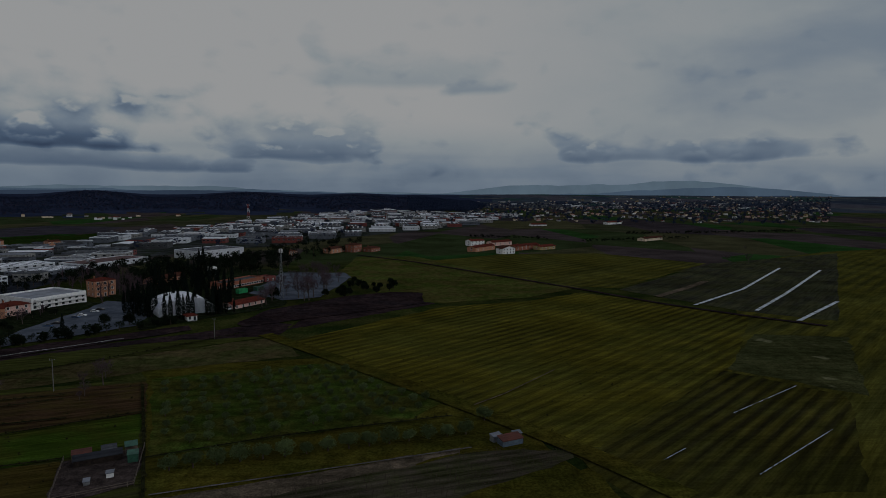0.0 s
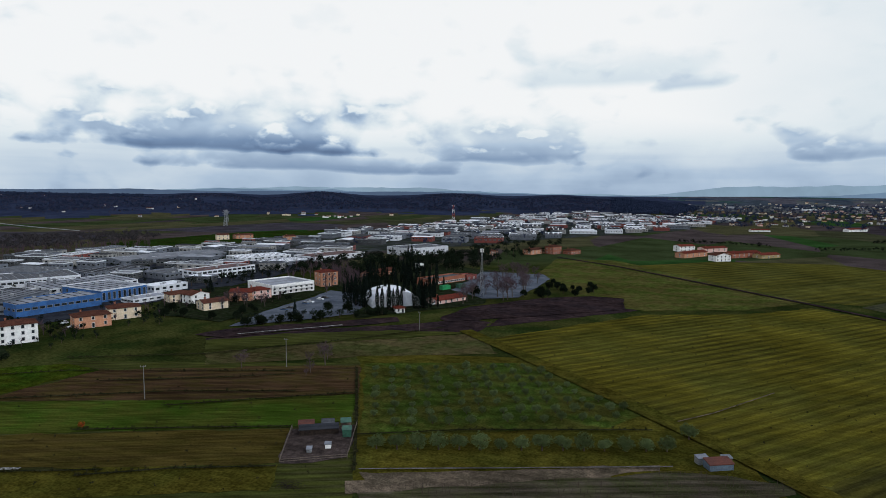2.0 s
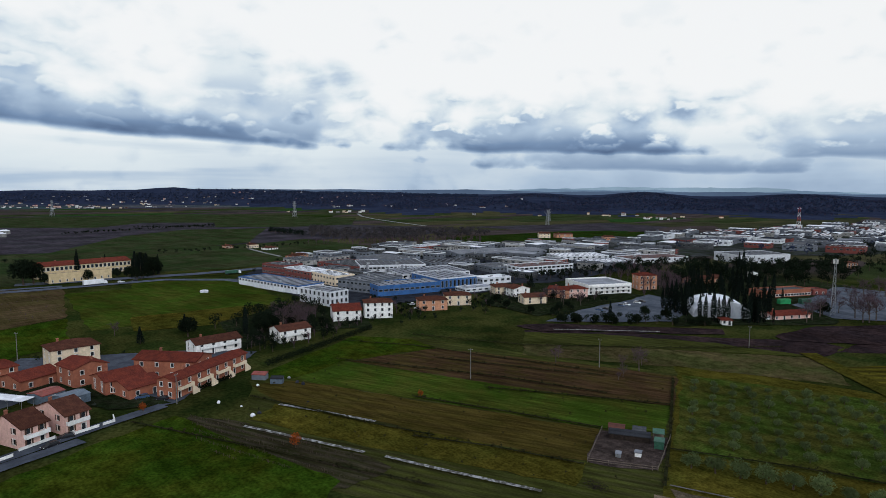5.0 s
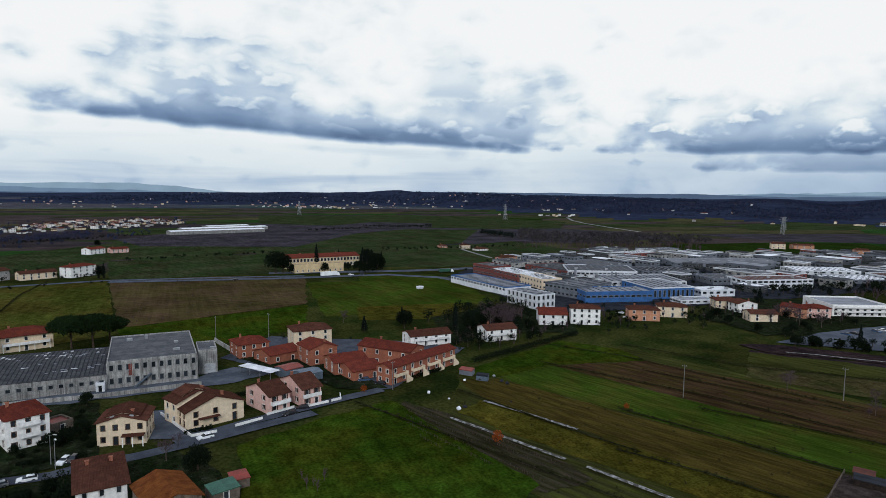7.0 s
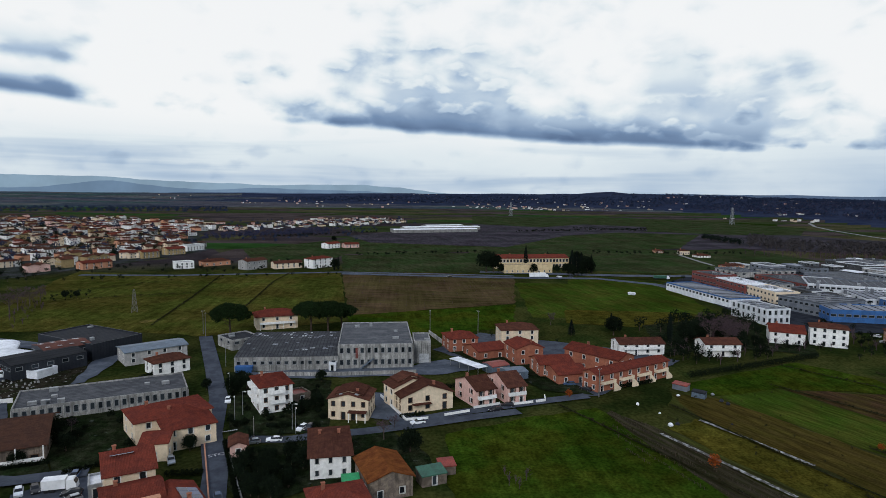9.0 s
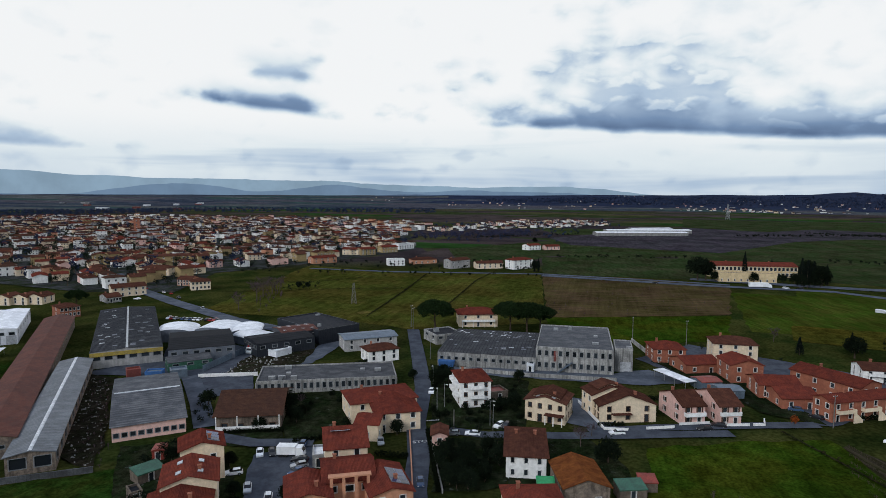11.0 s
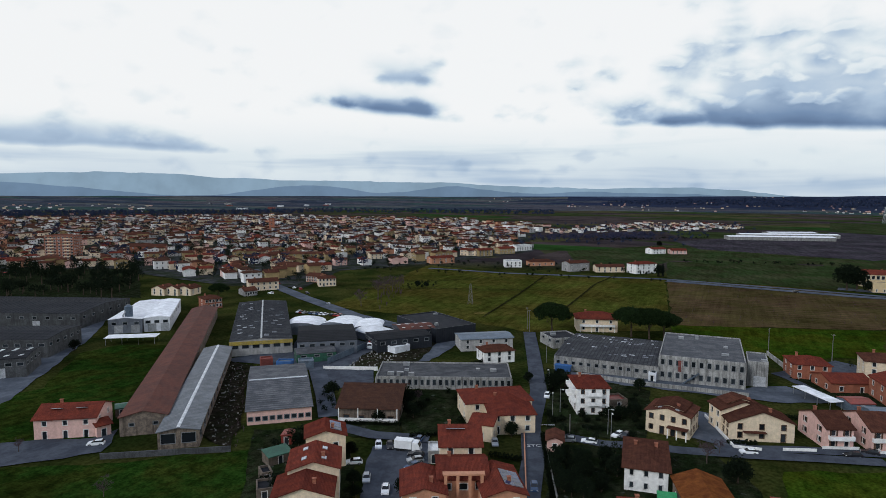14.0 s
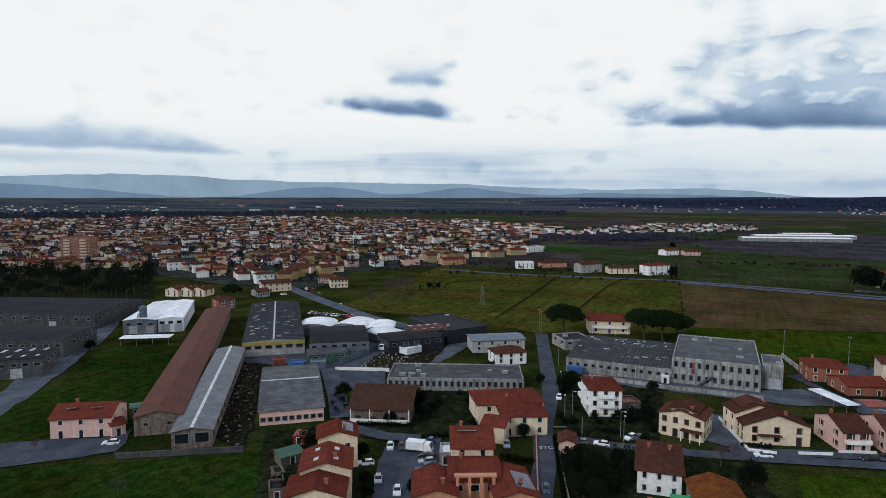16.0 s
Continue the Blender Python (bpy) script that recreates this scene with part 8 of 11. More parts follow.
grown("woods", "tall dark evergreen wood beside the works", "woods", [(x, y, 10.4) for x, y in grid_in([(-207.6, -420.6), (-304.5, -562.8), (-337.3, -515.8), (-357.3, -442.9), (-280.9, -346.3), (-261.8, -335.6), (-238.2, -382.3)], 11, 11, 15, 0.45, 12, 0.75) if free(x, y, 1.5)], leafy_clump, (EVERGREEN_LEAF, BARK))
grove("evergreen", grid_in([(-66.5, 437.4), (-30.4, 430.7), (-32.8, 396.5), (-73.3, 362.3), (-66.3, 400.3)], 9, 9, 25, 0.4, 13, 0.6), 0.8, 0.3, 1.0, "")
grown("woods", "dense dark evergreens behind the cypress stand", "woods", [(x, y, 8.5) for x, y in grid_in([(-278.4, 425.9), (-258.1, 506.2), (-228.1, 562.6), (-170.8, 632.7), (-137.8, 601.0), (-140.7, 522.9), (-220.1, 432.2)], 9, 9, 15, 0.45, 18, 0.75) if free(x, y, 1.5)], leafy_clump, (EVERGREEN_LEAF, BARK))
grown("woods", "thicket of leafless trees beside the car park", "woods", [(x, y, 11.7) for x, y in grid_in([(-202.1, 349.7), (-172.5, 347.1), (-193.2, 405.7), (-229.6, 441.0), (-232.1, 409.6)], 8, 8, 15, 0.45, 19, 0.7) if free(x, y, 1.5)], twig_clump, (TWIG, BARK))
grown("woods", "row of dark shrubs and trees edging the car park", "woods", [(x, y, 4.9) for x, y in grid_in([(-194.7, 250.5), (-122.8, 298.2), (-128.0, 310.4), (-159.3, 287.9), (-201.0, 258.6)], 6.5, 6.5, 15, 0.45, 20, 0.75) if free(x, y, 1.5)], leafy_clump, (EVERGREEN_LEAF, BARK))
grown("woods", "dark trees among the far factories", "woods", [(x, y, 8.5) for x, y in grid_in([(-235.8, 752.1), (-126.7, 893.6), (-139.0, 978.1), (-257.0, 819.0)], 18, 18, 15, 0.45, 21, 0.5) if free(x, y, 1.5)], leafy_clump, (EVERGREEN_LEAF, BARK))
grove("evergreen", grid_in([(-125.3, -33.5), (-149.2, -40.6), (-154.4, -33.3), (-157.2, -23.1), (-131.5, -19.6)], 6.5, 6.5, 25, 0.4, 22, 0.7), 0.75, 0.3, 1.0, "")
grove("bush", grid_in([(-164.5, -43.5), (-198.3, -53.2), (-202.5, -44.2), (-206.0, -22.7), (-169.1, -19.0)], 4.5, 4.5, 25, 0.4, 23, 0.6), 1.0, 0.3, 1.0, "")
grove("bush", grid_in([(-176.1, -94.4), (-186.3, -72.4), (-153.6, -59.6), (-145.3, -77.9)], 5, 5, 25, 0.4, 24, 0.5), 1.0, 0.3, 1.0, "")
grove("evergreen", grid_in([(-128.0, -113.7), (-134.1, -105.2), (-103.1, -84.2), (-100.1, -90.9)], 6, 6, 25, 0.4, 25, 0.5), 0.7, 0.3, 1.0, "")
grown("woods", "dark garden trees around the white houses", "woods", [(x, y, 6.2) for x, y in grid_in([(-243.9, 105.2), (-256.7, 142.4), (-298.7, 172.3), (-321.0, 153.6), (-287.0, 117.0)], 9, 9, 15, 0.45, 26, 0.6) if free(x, y, 1.5)], leafy_clump, (EVERGREEN_LEAF, BARK))
grove("evergreen", grid_in([(-245.7, 248.3), (-199.2, 256.2), (-196.3, 283.5), (-234.7, 307.6), (-254.8, 277.0)], 9, 9, 25, 0.4, 27, 0.5), 0.7, 0.3, 1.0, "")
grove("bare", grid_in([(-216.4, 273.1), (-201.8, 297.1), (-222.0, 326.9), (-231.1, 297.2)], 9, 9, 25, 0.4, 28, 0.5), 0.9, 0.3, 1.0, "")
grove("bush", grid_in([(-181.1, 249.2), (-125.1, 303.5), (-129.8, 314.8), (-157.1, 284.0), (-186.0, 255.9)], 5.5, 5.5, 25, 0.4, 14, 0.8), 1.9, 0.3, 1.0, "")
grown("woods", "dark garden trees and shrubs beside the estate", "woods", [(x, y, 7.8) for x, y in grid_in([(-284.7, 133.3), (-256.7, 142.4), (-279.7, 161.2), (-303.2, 168.6), (-300.7, 143.7)], 9, 9, 15, 0.45, 15, 0.7) if free(x, y, 1.5)], leafy_clump, (EVERGREEN_LEAF, BARK))
grove("bare", grid_in([(-261.2, 131.9), (-251.0, 147.1), (-269.8, 161.3), (-284.2, 149.2)], 8, 8, 25, 0.4, 16, 0.7), 1.1, 0.3, 1.0, "")
grown("woods", "row of dark cypresses on the plain", "woods", [(x, y, 8) for x, y in grid_in([(-904.5, 464.3), (-801.4, 467.6), (-764.9, 446.2), (-860.5, 441.6)], 7, 7, 15, 0.3, 71, 0.8)], wood_clump, (CYPRESS_LEAF, BARK))
grown("woods", "dark trees and shrubs between the factories", "woods", [(x, y, 5) for x, y in grid_in([(-319.2, 209.4), (-332.1, 238.5), (-302.8, 329.2), (-289.5, 425.7), (-262.2, 514.2), (-368.0, 585.2), (-550.1, 465.1), (-509.2, 284.6)], 22, 22, 15, 0.45, 72, 0.35) if free(x, y, 1.5)], leafy_clump, (EVERGREEN_LEAF, BARK))
grown("woods", "leafless poplar wood beyond the estate", "woods", [(x, y, 8) for x, y in grid_in([(-660.4, 383.5), (-651.0, 477.6), (-608.1, 593.2), (-542.0, 578.7), (-527.9, 514.9), (-568.9, 448.0), (-615.5, 405.5)], 9, 9, 15, 0.45, 73, 0.7) if free(x, y, 1.5)], twig_clump, (TWIG, BARK))
grown("woods", "dark evergreen grove around the villa", "woods", [(x, y, 6.5) for x, y in grid_in([(-482.6, 134.1), (-567.1, 159.8), (-592.8, 188.7), (-491.4, 161.4), (-470.8, 141.7)], 6, 6, 15, 0.45, 74, 0.7) if free(x, y, 1.5)], leafy_clump, (EVERGREEN_LEAF, BARK))
grown("woods", "dark shrubs along the estate gardens", "woods", [(x, y, 3.5) for x, y in grid_in([(-237.2, 173.0), (-251.6, 212.1), (-235.0, 250.8), (-224.9, 244.5), (-231.2, 202.0), (-224.2, 169.5)], 6, 6, 15, 0.45, 75, 0.5) if free(x, y, 1.5)], leafy_clump, (EVERGREEN_LEAF, BARK))
grown("woods", "dark garden trees hiding a white house", "woods", [(x, y, 5.5) for x, y in grid_in([(-241.4, 111.7), (-311.6, 149.5), (-327.7, 184.2), (-294.6, 187.9), (-243.3, 154.8), (-228.1, 127.4), (-232.0, 112.2)], 6.5, 6.5, 15, 0.45, 76, 0.5) if free(x, y, 1.5)], leafy_clump, (EVERGREEN_LEAF, BARK))
grown("woods", "leafless garden trees among white houses", "woods", [(x, y, 6.5) for x, y in grid_in([(-241.6, 116.7), (-292.3, 143.1), (-282.6, 177.8), (-235.0, 148.6), (-226.6, 126.6)], 7, 7, 15, 0.45, 77, 0.5) if free(x, y, 1.5)], twig_clump, (TWIG, BARK))
grown("woods", "dark trees among the town houses", "woods", [(x, y, 7.0) for x, y in grid_in([(-245.6, -661.4), (-363.5, -464.5), (-344.3, -336.6), (-359.3, -275.7), (-445.1, -305.1), (-497.1, -278.2), (-596.9, -240.0), (-699.6, -209.1), (-903.3, -307.7), (-1100.3, -642.0), (-947.5, -1116.0), (-570.4, -1521.2)], 15, 15, 15, 0.45, 78, 0.62) if free(x, y, 1.5)], leafy_clump, (EVERGREEN_LEAF, BARK))
grown("woods", "shrubs and trees along the road houses", "woods", [(x, y, 4.5) for x, y in grid_in([(-453.3, -283.8), (-485.2, -214.6), (-507.9, -43.0), (-546.7, -46.3), (-545.8, -141.2), (-528.2, -233.5), (-497.6, -311.2)], 12, 12, 15, 0.45, 79, 0.5) if free(x, y, 1.5)], leafy_clump, (EVERGREEN_LEAF, BARK))
grown("woods", "brown weeds and brush on the fallow field", "woods", [(x, y, 1.6) for x, y in grid_in([(-494.5, -41.0), (-491.5, 38.1), (-460.4, 89.8), (-362.6, 71.6), (-329.2, -23.9)], 7, 7, 15, 0.45, 80, 0.35) if free(x, y, 1.5)], twig_clump, (TWIG, BARK))
grown("woods", "bare brown bushes on the meadow", "woods", [(x, y, 3.5) for x, y in grid_in([(-308.4, -187.9), (-393.8, -220.6), (-410.4, -220.1), (-341.5, -187.3), (-295.5, -174.6)], 5, 5, 15, 0.45, 81, 0.8) if free(x, y, 1.5)], twig_clump, (TWIG, BARK))
grown("woods", "low hedge across the meadow", "woods", [(x, y, 2.5) for x, y in grid_in([(-365.5, -200.4), (-382.3, -183.0), (-407.5, -192.8), (-389.1, -211.0)], 5, 5, 15, 0.45, 82, 0.8) if free(x, y, 1.5)], leafy_clump, (EVERGREEN_LEAF, BARK))
grown("woods", "garden shrubs around the brown-roofed house", "woods", [(x, y, 3.0) for x, y in grid_in([(-166.5, -122.5), (-164.1, -114.1), (-149.1, -103.7), (-145.5, -106.2)], 4, 4, 15, 0.45, 83, 0.7) if free(x, y, 1.5)], leafy_clump, (EVERGREEN_LEAF, BARK))
grown("woods", "dark garden trees behind terraces", "woods", [(x, y, 4.0) for x, y in grid_in([(-105.1, -93.1), (-121.8, -104.8), (-135.6, -106.7), (-131.4, -101.5), (-122.2, -99.8), (-101.9, -86.5), (-100.6, -89.3)], 4.5, 4.5, 15, 0.45, 84, 0.7) if free(x, y, 1.5)], leafy_clump, (EVERGREEN_LEAF, BARK))
grown("woods", "dark garden shrubs by the village road", "woods", [(x, y, 3.8) for x, y in grid_in([(-127.9, -30.5), (-147.7, -36.9), (-156.3, -26.6), (-148.1, -21.1), (-133.1, -19.4)], 4.2, 4.2, 15, 0.45, 85, 0.6) if free(x, y, 1.5)], leafy_clump, (EVERGREEN_LEAF, BARK))
grown("woods", "weeds and scrub around the long sheds", "woods", [(x, y, 1.6) for x, y in grid_in([(-115.9, -113.4), (-132.9, -133.0), (-169.0, -163.0), (-176.9, -163.5), (-135.7, -127.0), (-120.7, -111.3)], 3.2, 3.2, 15, 0.45, 86, 0.8) if free(x, y, 1.5)], twig_clump, (TWIG, BARK))
grown("woods", "dark trees along the farm lanes on the plain", "woods", [(x, y, 5) for x, y in grid_in([(-856.5, -236.8), (-1178.8, -46.4), (-989.2, -20.8), (-757.0, -154.1)], 20, 20, 15, 0.45, 87, 0.35) if free(x, y, 1.5)], wood_clump, (HAZE_LEAF, BARK))
grown("woods", "small dark trees on the open plain", "woods", [(x, y, 6) for x, y in grid_in([(-1059.1, -580.4), (-1622.3, 22.8), (-1076.7, 94.0), (-783.6, -60.9), (-714.7, -194.2)], 40, 40, 15, 0.45, 88, 0.35) if free(x, y, 1.5)], wood_clump, (HAZE_LEAF, BARK))
grown("woods", "low dark hedgerow between fields", "woods", [(x, y, 4.0) for x, y in grid_in([(-634.4, -47.9), (-668.1, 90.0), (-655.9, 88.4), (-623.4, -47.1)], 7, 7, 15, 0.45, 90, 0.75) if free(x, y, 1.5)], leafy_clump, (EVERGREEN_LEAF, BARK))
grown("woods", "low dark hedgerow between fields", "woods", [(x, y, 4.0) for x, y in grid_in([(-1029.1, 203.5), (-1122.3, 467.3), (-1088.5, 453.4), (-1000.6, 197.9)], 7, 7, 15, 0.45, 91, 0.75) if free(x, y, 1.5)], leafy_clump, (EVERGREEN_LEAF, BARK))
grown("woods", "low dark hedgerow between fields", "woods", [(x, y, 4.0) for x, y in grid_in([(-866.2, -176.2), (-1002.9, -21.1), (-975.8, -20.5), (-845.9, -172.1)], 7, 7, 15, 0.45, 92, 0.75) if free(x, y, 1.5)], leafy_clump, (EVERGREEN_LEAF, BARK))
grown("woods", "low dark hedgerow between fields", "woods", [(x, y, 4.0) for x, y in grid_in([(-1136.5, 330.5), (-1063.6, 441.3), (-1034.9, 429.3), (-1107.0, 321.8)], 7, 7, 15, 0.45, 93, 0.75) if free(x, y, 1.5)], leafy_clump, (EVERGREEN_LEAF, BARK))
grown("woods", "low dark hedgerow between fields", "woods", [(x, y, 4.0) for x, y in grid_in([(282.9, 966.0), (586.6, 1032.4), (563.5, 991.5), (272.3, 929.5)], 7, 7, 15, 0.45, 94, 0.75) if free(x, y, 1.5)], leafy_clump, (EVERGREEN_LEAF, BARK))
grown("woods", "low dark hedgerow between fields", "woods", [(x, y, 4.0) for x, y in grid_in([(180.3, 808.8), (352.5, 886.6), (340.4, 855.8), (174.6, 782.8)], 7, 7, 15, 0.45, 95, 0.75) if free(x, y, 1.5)], leafy_clump, (EVERGREEN_LEAF, BARK))
grown("woods", "low dark hedgerow between fields", "woods", [(x, y, 4.0) for x, y in grid_in([(38.9, 887.8), (144.1, 850.2), (139.3, 821.5), (37.6, 856.3)], 7, 7, 15, 0.45, 96, 0.75) if free(x, y, 1.5)], leafy_clump, (EVERGREEN_LEAF, BARK))
grown("woods", "low dark hedgerow between fields", "woods", [(x, y, 4.0) for x, y in grid_in([(-554.4, -166.6), (-575.4, -50.5), (-566.9, -49.7), (-545.7, -163.9)], 7, 7, 15, 0.45, 97, 0.75) if free(x, y, 1.5)], leafy_clump, (EVERGREEN_LEAF, BARK))
grown("woods", "low dark hedgerow between fields", "woods", [(x, y, 4.0) for x, y in grid_in([(-664.9, 217.3), (-660.5, 385.3), (-642.8, 375.1), (-646.9, 211.5)], 7, 7, 15, 0.45, 98, 0.75) if free(x, y, 1.5)], leafy_clump, (EVERGREEN_LEAF, BARK))
grown("woods", "low dark hedgerow between fields", "woods", [(x, y, 4.0) for x, y in grid_in([(-447.6, -280.2), (-487.1, -41.2), (-480.5, -40.7), (-442.0, -276.8)], 7, 7, 15, 0.45, 99, 0.75) if free(x, y, 1.5)], leafy_clump, (EVERGREEN_LEAF, BARK))
grown("woods", "dark garden trees behind the boundary hedge", "woods", [(x, y, 4.2) for x, y in grid_in([(-256.2, 119.1), (-272.4, 133.6), (-271.6, 163.6), (-263.7, 192.5), (-244.0, 172.9), (-227.9, 134.1), (-219.7, 106.0)], 5.5, 5.5, 15, 0.45, 110, 0.55) if free(x, y, 1.5)], leafy_clump, (EVERGREEN_LEAF, BARK))
grown("woods", "leafless shrubs in the gardens", "woods", [(x, y, 4.5) for x, y in grid_in([(-256.2, 119.1), (-272.4, 133.6), (-271.6, 163.6), (-263.7, 192.5), (-244.0, 172.9), (-227.9, 134.1), (-219.7, 106.0)], 7, 7, 15, 0.45, 111, 0.4) if free(x, y, 1.5)], twig_clump, (TWIG, BARK))
grown("woods", "overgrown brown bushes beside the barn", "woods", [(x, y, 3.2) for x, y in grid_in([(-135.5, 20.9), (-139.2, 25.5), (-137.3, 33.3), (-125.8, 29.3), (-127.1, 19.6)], 4, 4, 15, 0.45, 112, 0.7) if free(x, y, 1.5)], twig_clump, (TWIG, BARK))
grown("woods", "dense dark garden trees along the lane", "woods", [(x, y, 3.6) for x, y in grid_in([(-159.5, -41.6), (-170.5, -41.5), (-167.1, -30.7), (-160.1, -19.7), (-135.7, -20.4), (-136.4, -34.7)], 4.2, 4.2, 15, 0.45, 113, 0.35) if free(x, y, 1.5)], leafy_clump, (EVERGREEN_LEAF, BARK))
grown("woods", "dark hedges and shrubs round the house row", "woods", [(x, y, 3.6) for x, y in grid_in([(-262, 150), (-276, 200), (-266, 262), (-248, 305), (-212, 338), (-200, 318), (-228, 288), (-242, 240), (-248, 190), (-243, 152)], 4.6, 4.6, 15, 0.45, 121, 0.5) if free(x, y, 1.5)], leafy_clump, (EVERGREEN_LEAF, BARK))
grown("woods", "leafless garden trees along the house row", "woods", [(x, y, 5.5) for x, y in grid_in([(-262, 150), (-276, 200), (-266, 262), (-248, 305), (-212, 338), (-200, 318), (-228, 288), (-242, 240), (-248, 190), (-243, 152)], 9, 9, 15, 0.45, 122, 0.5) if free(x, y, 1.5)], twig_clump, (TWIG, BARK))
grown("woods", "dark trees and shrubs between works and villas", "woods", [(x, y, 6.5) for x, y in grid_in([(-290, 330), (-262, 400), (-240, 480), (-250, 600), (-285, 560), (-292, 440), (-300, 360)], 8, 8, 15, 0.45, 123, 0.6) if free(x, y, 1.5)], leafy_clump, (EVERGREEN_LEAF, BARK))
grown("woods", "dark shrubs in the yards of the factories", "woods", [(x, y, 3.6) for x, y in grid_in([(-437, 195), (-285, 190), (-270, 316), (-270, 397), (-275, 540), (-386, 614), (-527, 400), (-520, 275)], 10, 10, 15, 0.45, 124, 0.5) if free(x, y, 1.5)], leafy_clump, (EVERGREEN_LEAF, BARK))
grown("woods", "dark garden shrubs among the terracotta houses", "woods", [(x, y, 2.4) for x, y in grid_in([(-263, 18), (-284, 40), (-252, 97), (-232, 113), (-194, 68), (-214, 50), (-240, 46)], 6, 6, 15, 0.45, 125, 0.4) if free(x, y, 1.2)], leafy_clump, (EVERGREEN_LEAF, BARK))
def stone(s, rng, x, y, size):
    """A broken lump of pale rubble."""
    a, h = rng.uniform(0, 3.1), size * rng.uniform(0.3, 0.8)
    ring = [(x + size * rng.uniform(0.3, 0.6) * math.cos(a + 1.57 * i), y + size * rng.uniform(0.3, 0.6) * math.sin(a + 1.57 * i)) for i in range(4)]
    s.solid([(px, py, 0.35) for px, py in ring], [(x + (px - x) * 0.6, y + (py - y) * 0.6, 0.4 + h) for px, py in ring])


heap = [(x, y, random.Random(int(x * 91 + y * 37)).uniform(0.25, 1.1)) for x, y in grid_in([(-192, -128), (-206, -112), (-228, -120), (-226, -131), (-210, -134)], 1.3, 1.3, 15, 0.5, 131, 0.5) if noise.noise((x * 0.15, y * 0.15, 2.0)) > -0.05 and free(x, y, 0.6)]
grown("rubble", "pale rubble and litter strewn over the works yard", "rubble", heap, stone, (CONCRETE, CONCRETE))
litter = [(x, y, random.Random(int(x * 53 + y * 29)).uniform(0.2, 0.7)) for x, y in grid_in([(-118, -128), (-118, -115), (-136, -129), (-178, -163), (-179, -176), (-156, -160)], 2.2, 2.2, 15, 0.5, 132, 0.4) if free(x, y, 0.5)]
grown("rubble", "pale scrap and litter beside the sheds", "rubble", litter, stone, (CONCRETE, CONCRETE))
bin_box = thing("container", "blue steel skip container beside the factory wall", "container", place(-223.3, -53.9, 91.0))
part("body", Shape().solid([(-2.6, -1.0, 0.2), (2.6, -1.0, 0.2), (2.6, 1.0, 0.2), (-2.6, 1.0, 0.2)], [(-3.0, -1.2, 2.4), (3.0, -1.2, 2.4), (3.0, 1.2, 2.4), (-3.0, 1.2, 2.4)]), PANEL_BLUE, bin_box)
part("rim", Shape().box(-3.08, -1.28, 2.4, 3.08, -1.12, 2.52).box(-3.08, 1.12, 2.4, 3.08, 1.28, 2.52).box(-3.08, -1.12, 2.4, -2.92, 1.12, 2.52).box(2.92, -1.12, 2.4, 3.08, 1.12, 2.52), PANEL_BLUE, bin_box)
for u in (-1.5, 0.0, 1.5):
    part("rib", Shape().box(u - 0.08, -1.26, 0.3, u + 0.08, -1.02, 2.4), PANEL_BLUE, bin_box)
for u in (-2.0, 2.0):
    part("skid", Shape().box(u - 0.15, -0.9, 0.0, u + 0.15, 0.9, 0.2), METAL, bin_box)
DITCHES = [[(-147.8, 124.2), (-120.0, 135.4), (-92.7, 146.0)], [(-123.4, 103.5), (-104.8, 113.9), (-82.5, 122.9)], [(-138.5, 147.7), (-112.8, 163.5), (-88.7, 178.3)],
           [(-184.5, 50.9), (-132.9, 74.1), (-98.5, 88.8)], [(-182.4, 86.2), (-138.6, 100.5), (-119.6, 108.0)], [(-177.3, 160.4), (-144.4, 175.6), (-118.3, 189.5)],
           [(-72.7, 146.7), (-45.1, 159.8), (3.0, 176.0)], [(-200.7, 131.0), (-146.4, 159.2), (-107.9, 172.9)], [(-212.6, 179.1), (-166.1, 201.9), (-123.0, 243.0), (-91.3, 280.3)],
           [(-101.0, 203.8), (-76.5, 153.8), (-63.7, 126.5)], [(-226.4, 148.0), (-197.3, 166.1), (-150.3, 182.8), (-120.3, 192.6)],
           [(-351.5, -233.7), (-378.9, -179.1), (-400.4, -125.5)], [(-303.1, -116.5), (-383.7, -122.5), (-476.7, -131.5)], [(-391.5, -250.7), (-406.6, -201.5), (-456.3, -157.3)], [(-352.1, -83.4), (-449.0, -86.3), (-513.9, -80.9)]]


def tuft(s, rng, x, y, size):
    """A low tussock of weeds."""
    leaf_cloud(s, rng, (x, y, 0.5 + size * 0.25), (size * 0.5, size * 0.5, size * 0.4), 12, size * 0.22, 1.0, 0.1)


for i, line in enumerate(DITCHES):
    strip("ditch", "narrow dark grassy ditch between field strips", line, 0.8, DITCH_GRASS, 0.53 + 0.004 * i, "ditch")
weeds, rng = [], random.Random(47)
for line in DITCHES:
    for (ax, ay), (bx, by) in zip(line, line[1:]):
        n = int(math.hypot(bx - ax, by - ay) / 1.5)
        weeds += [(ax + (bx - ax) * j / n + rng.gauss(0, 0.35), ay + (by - ay) * j / n + rng.gauss(0, 0.35), rng.uniform(0.5, 1.3)) for j in range(n) if rng.random() < 0.75]
grown("weeds", "dark tussocks of weeds along the ditches", "weeds", weeds, tuft, (DITCH_LEAF, BARK))
clumps = [(x, y, rng.uniform(0.4, 1.0)) for x, y in grid_in([(-197.8, 131.5), (-101.7, 208.0), (-64.0, 128.0), (-110.8, 73.2), (-181.6, 61.7)], 6.5, 6.5, 22.8, 0.48, 48, 0.55)]
grown("weeds", "scattered rank weeds on the garden strips", "weeds", clumps, tuft, (DITCH_LEAF, BARK))
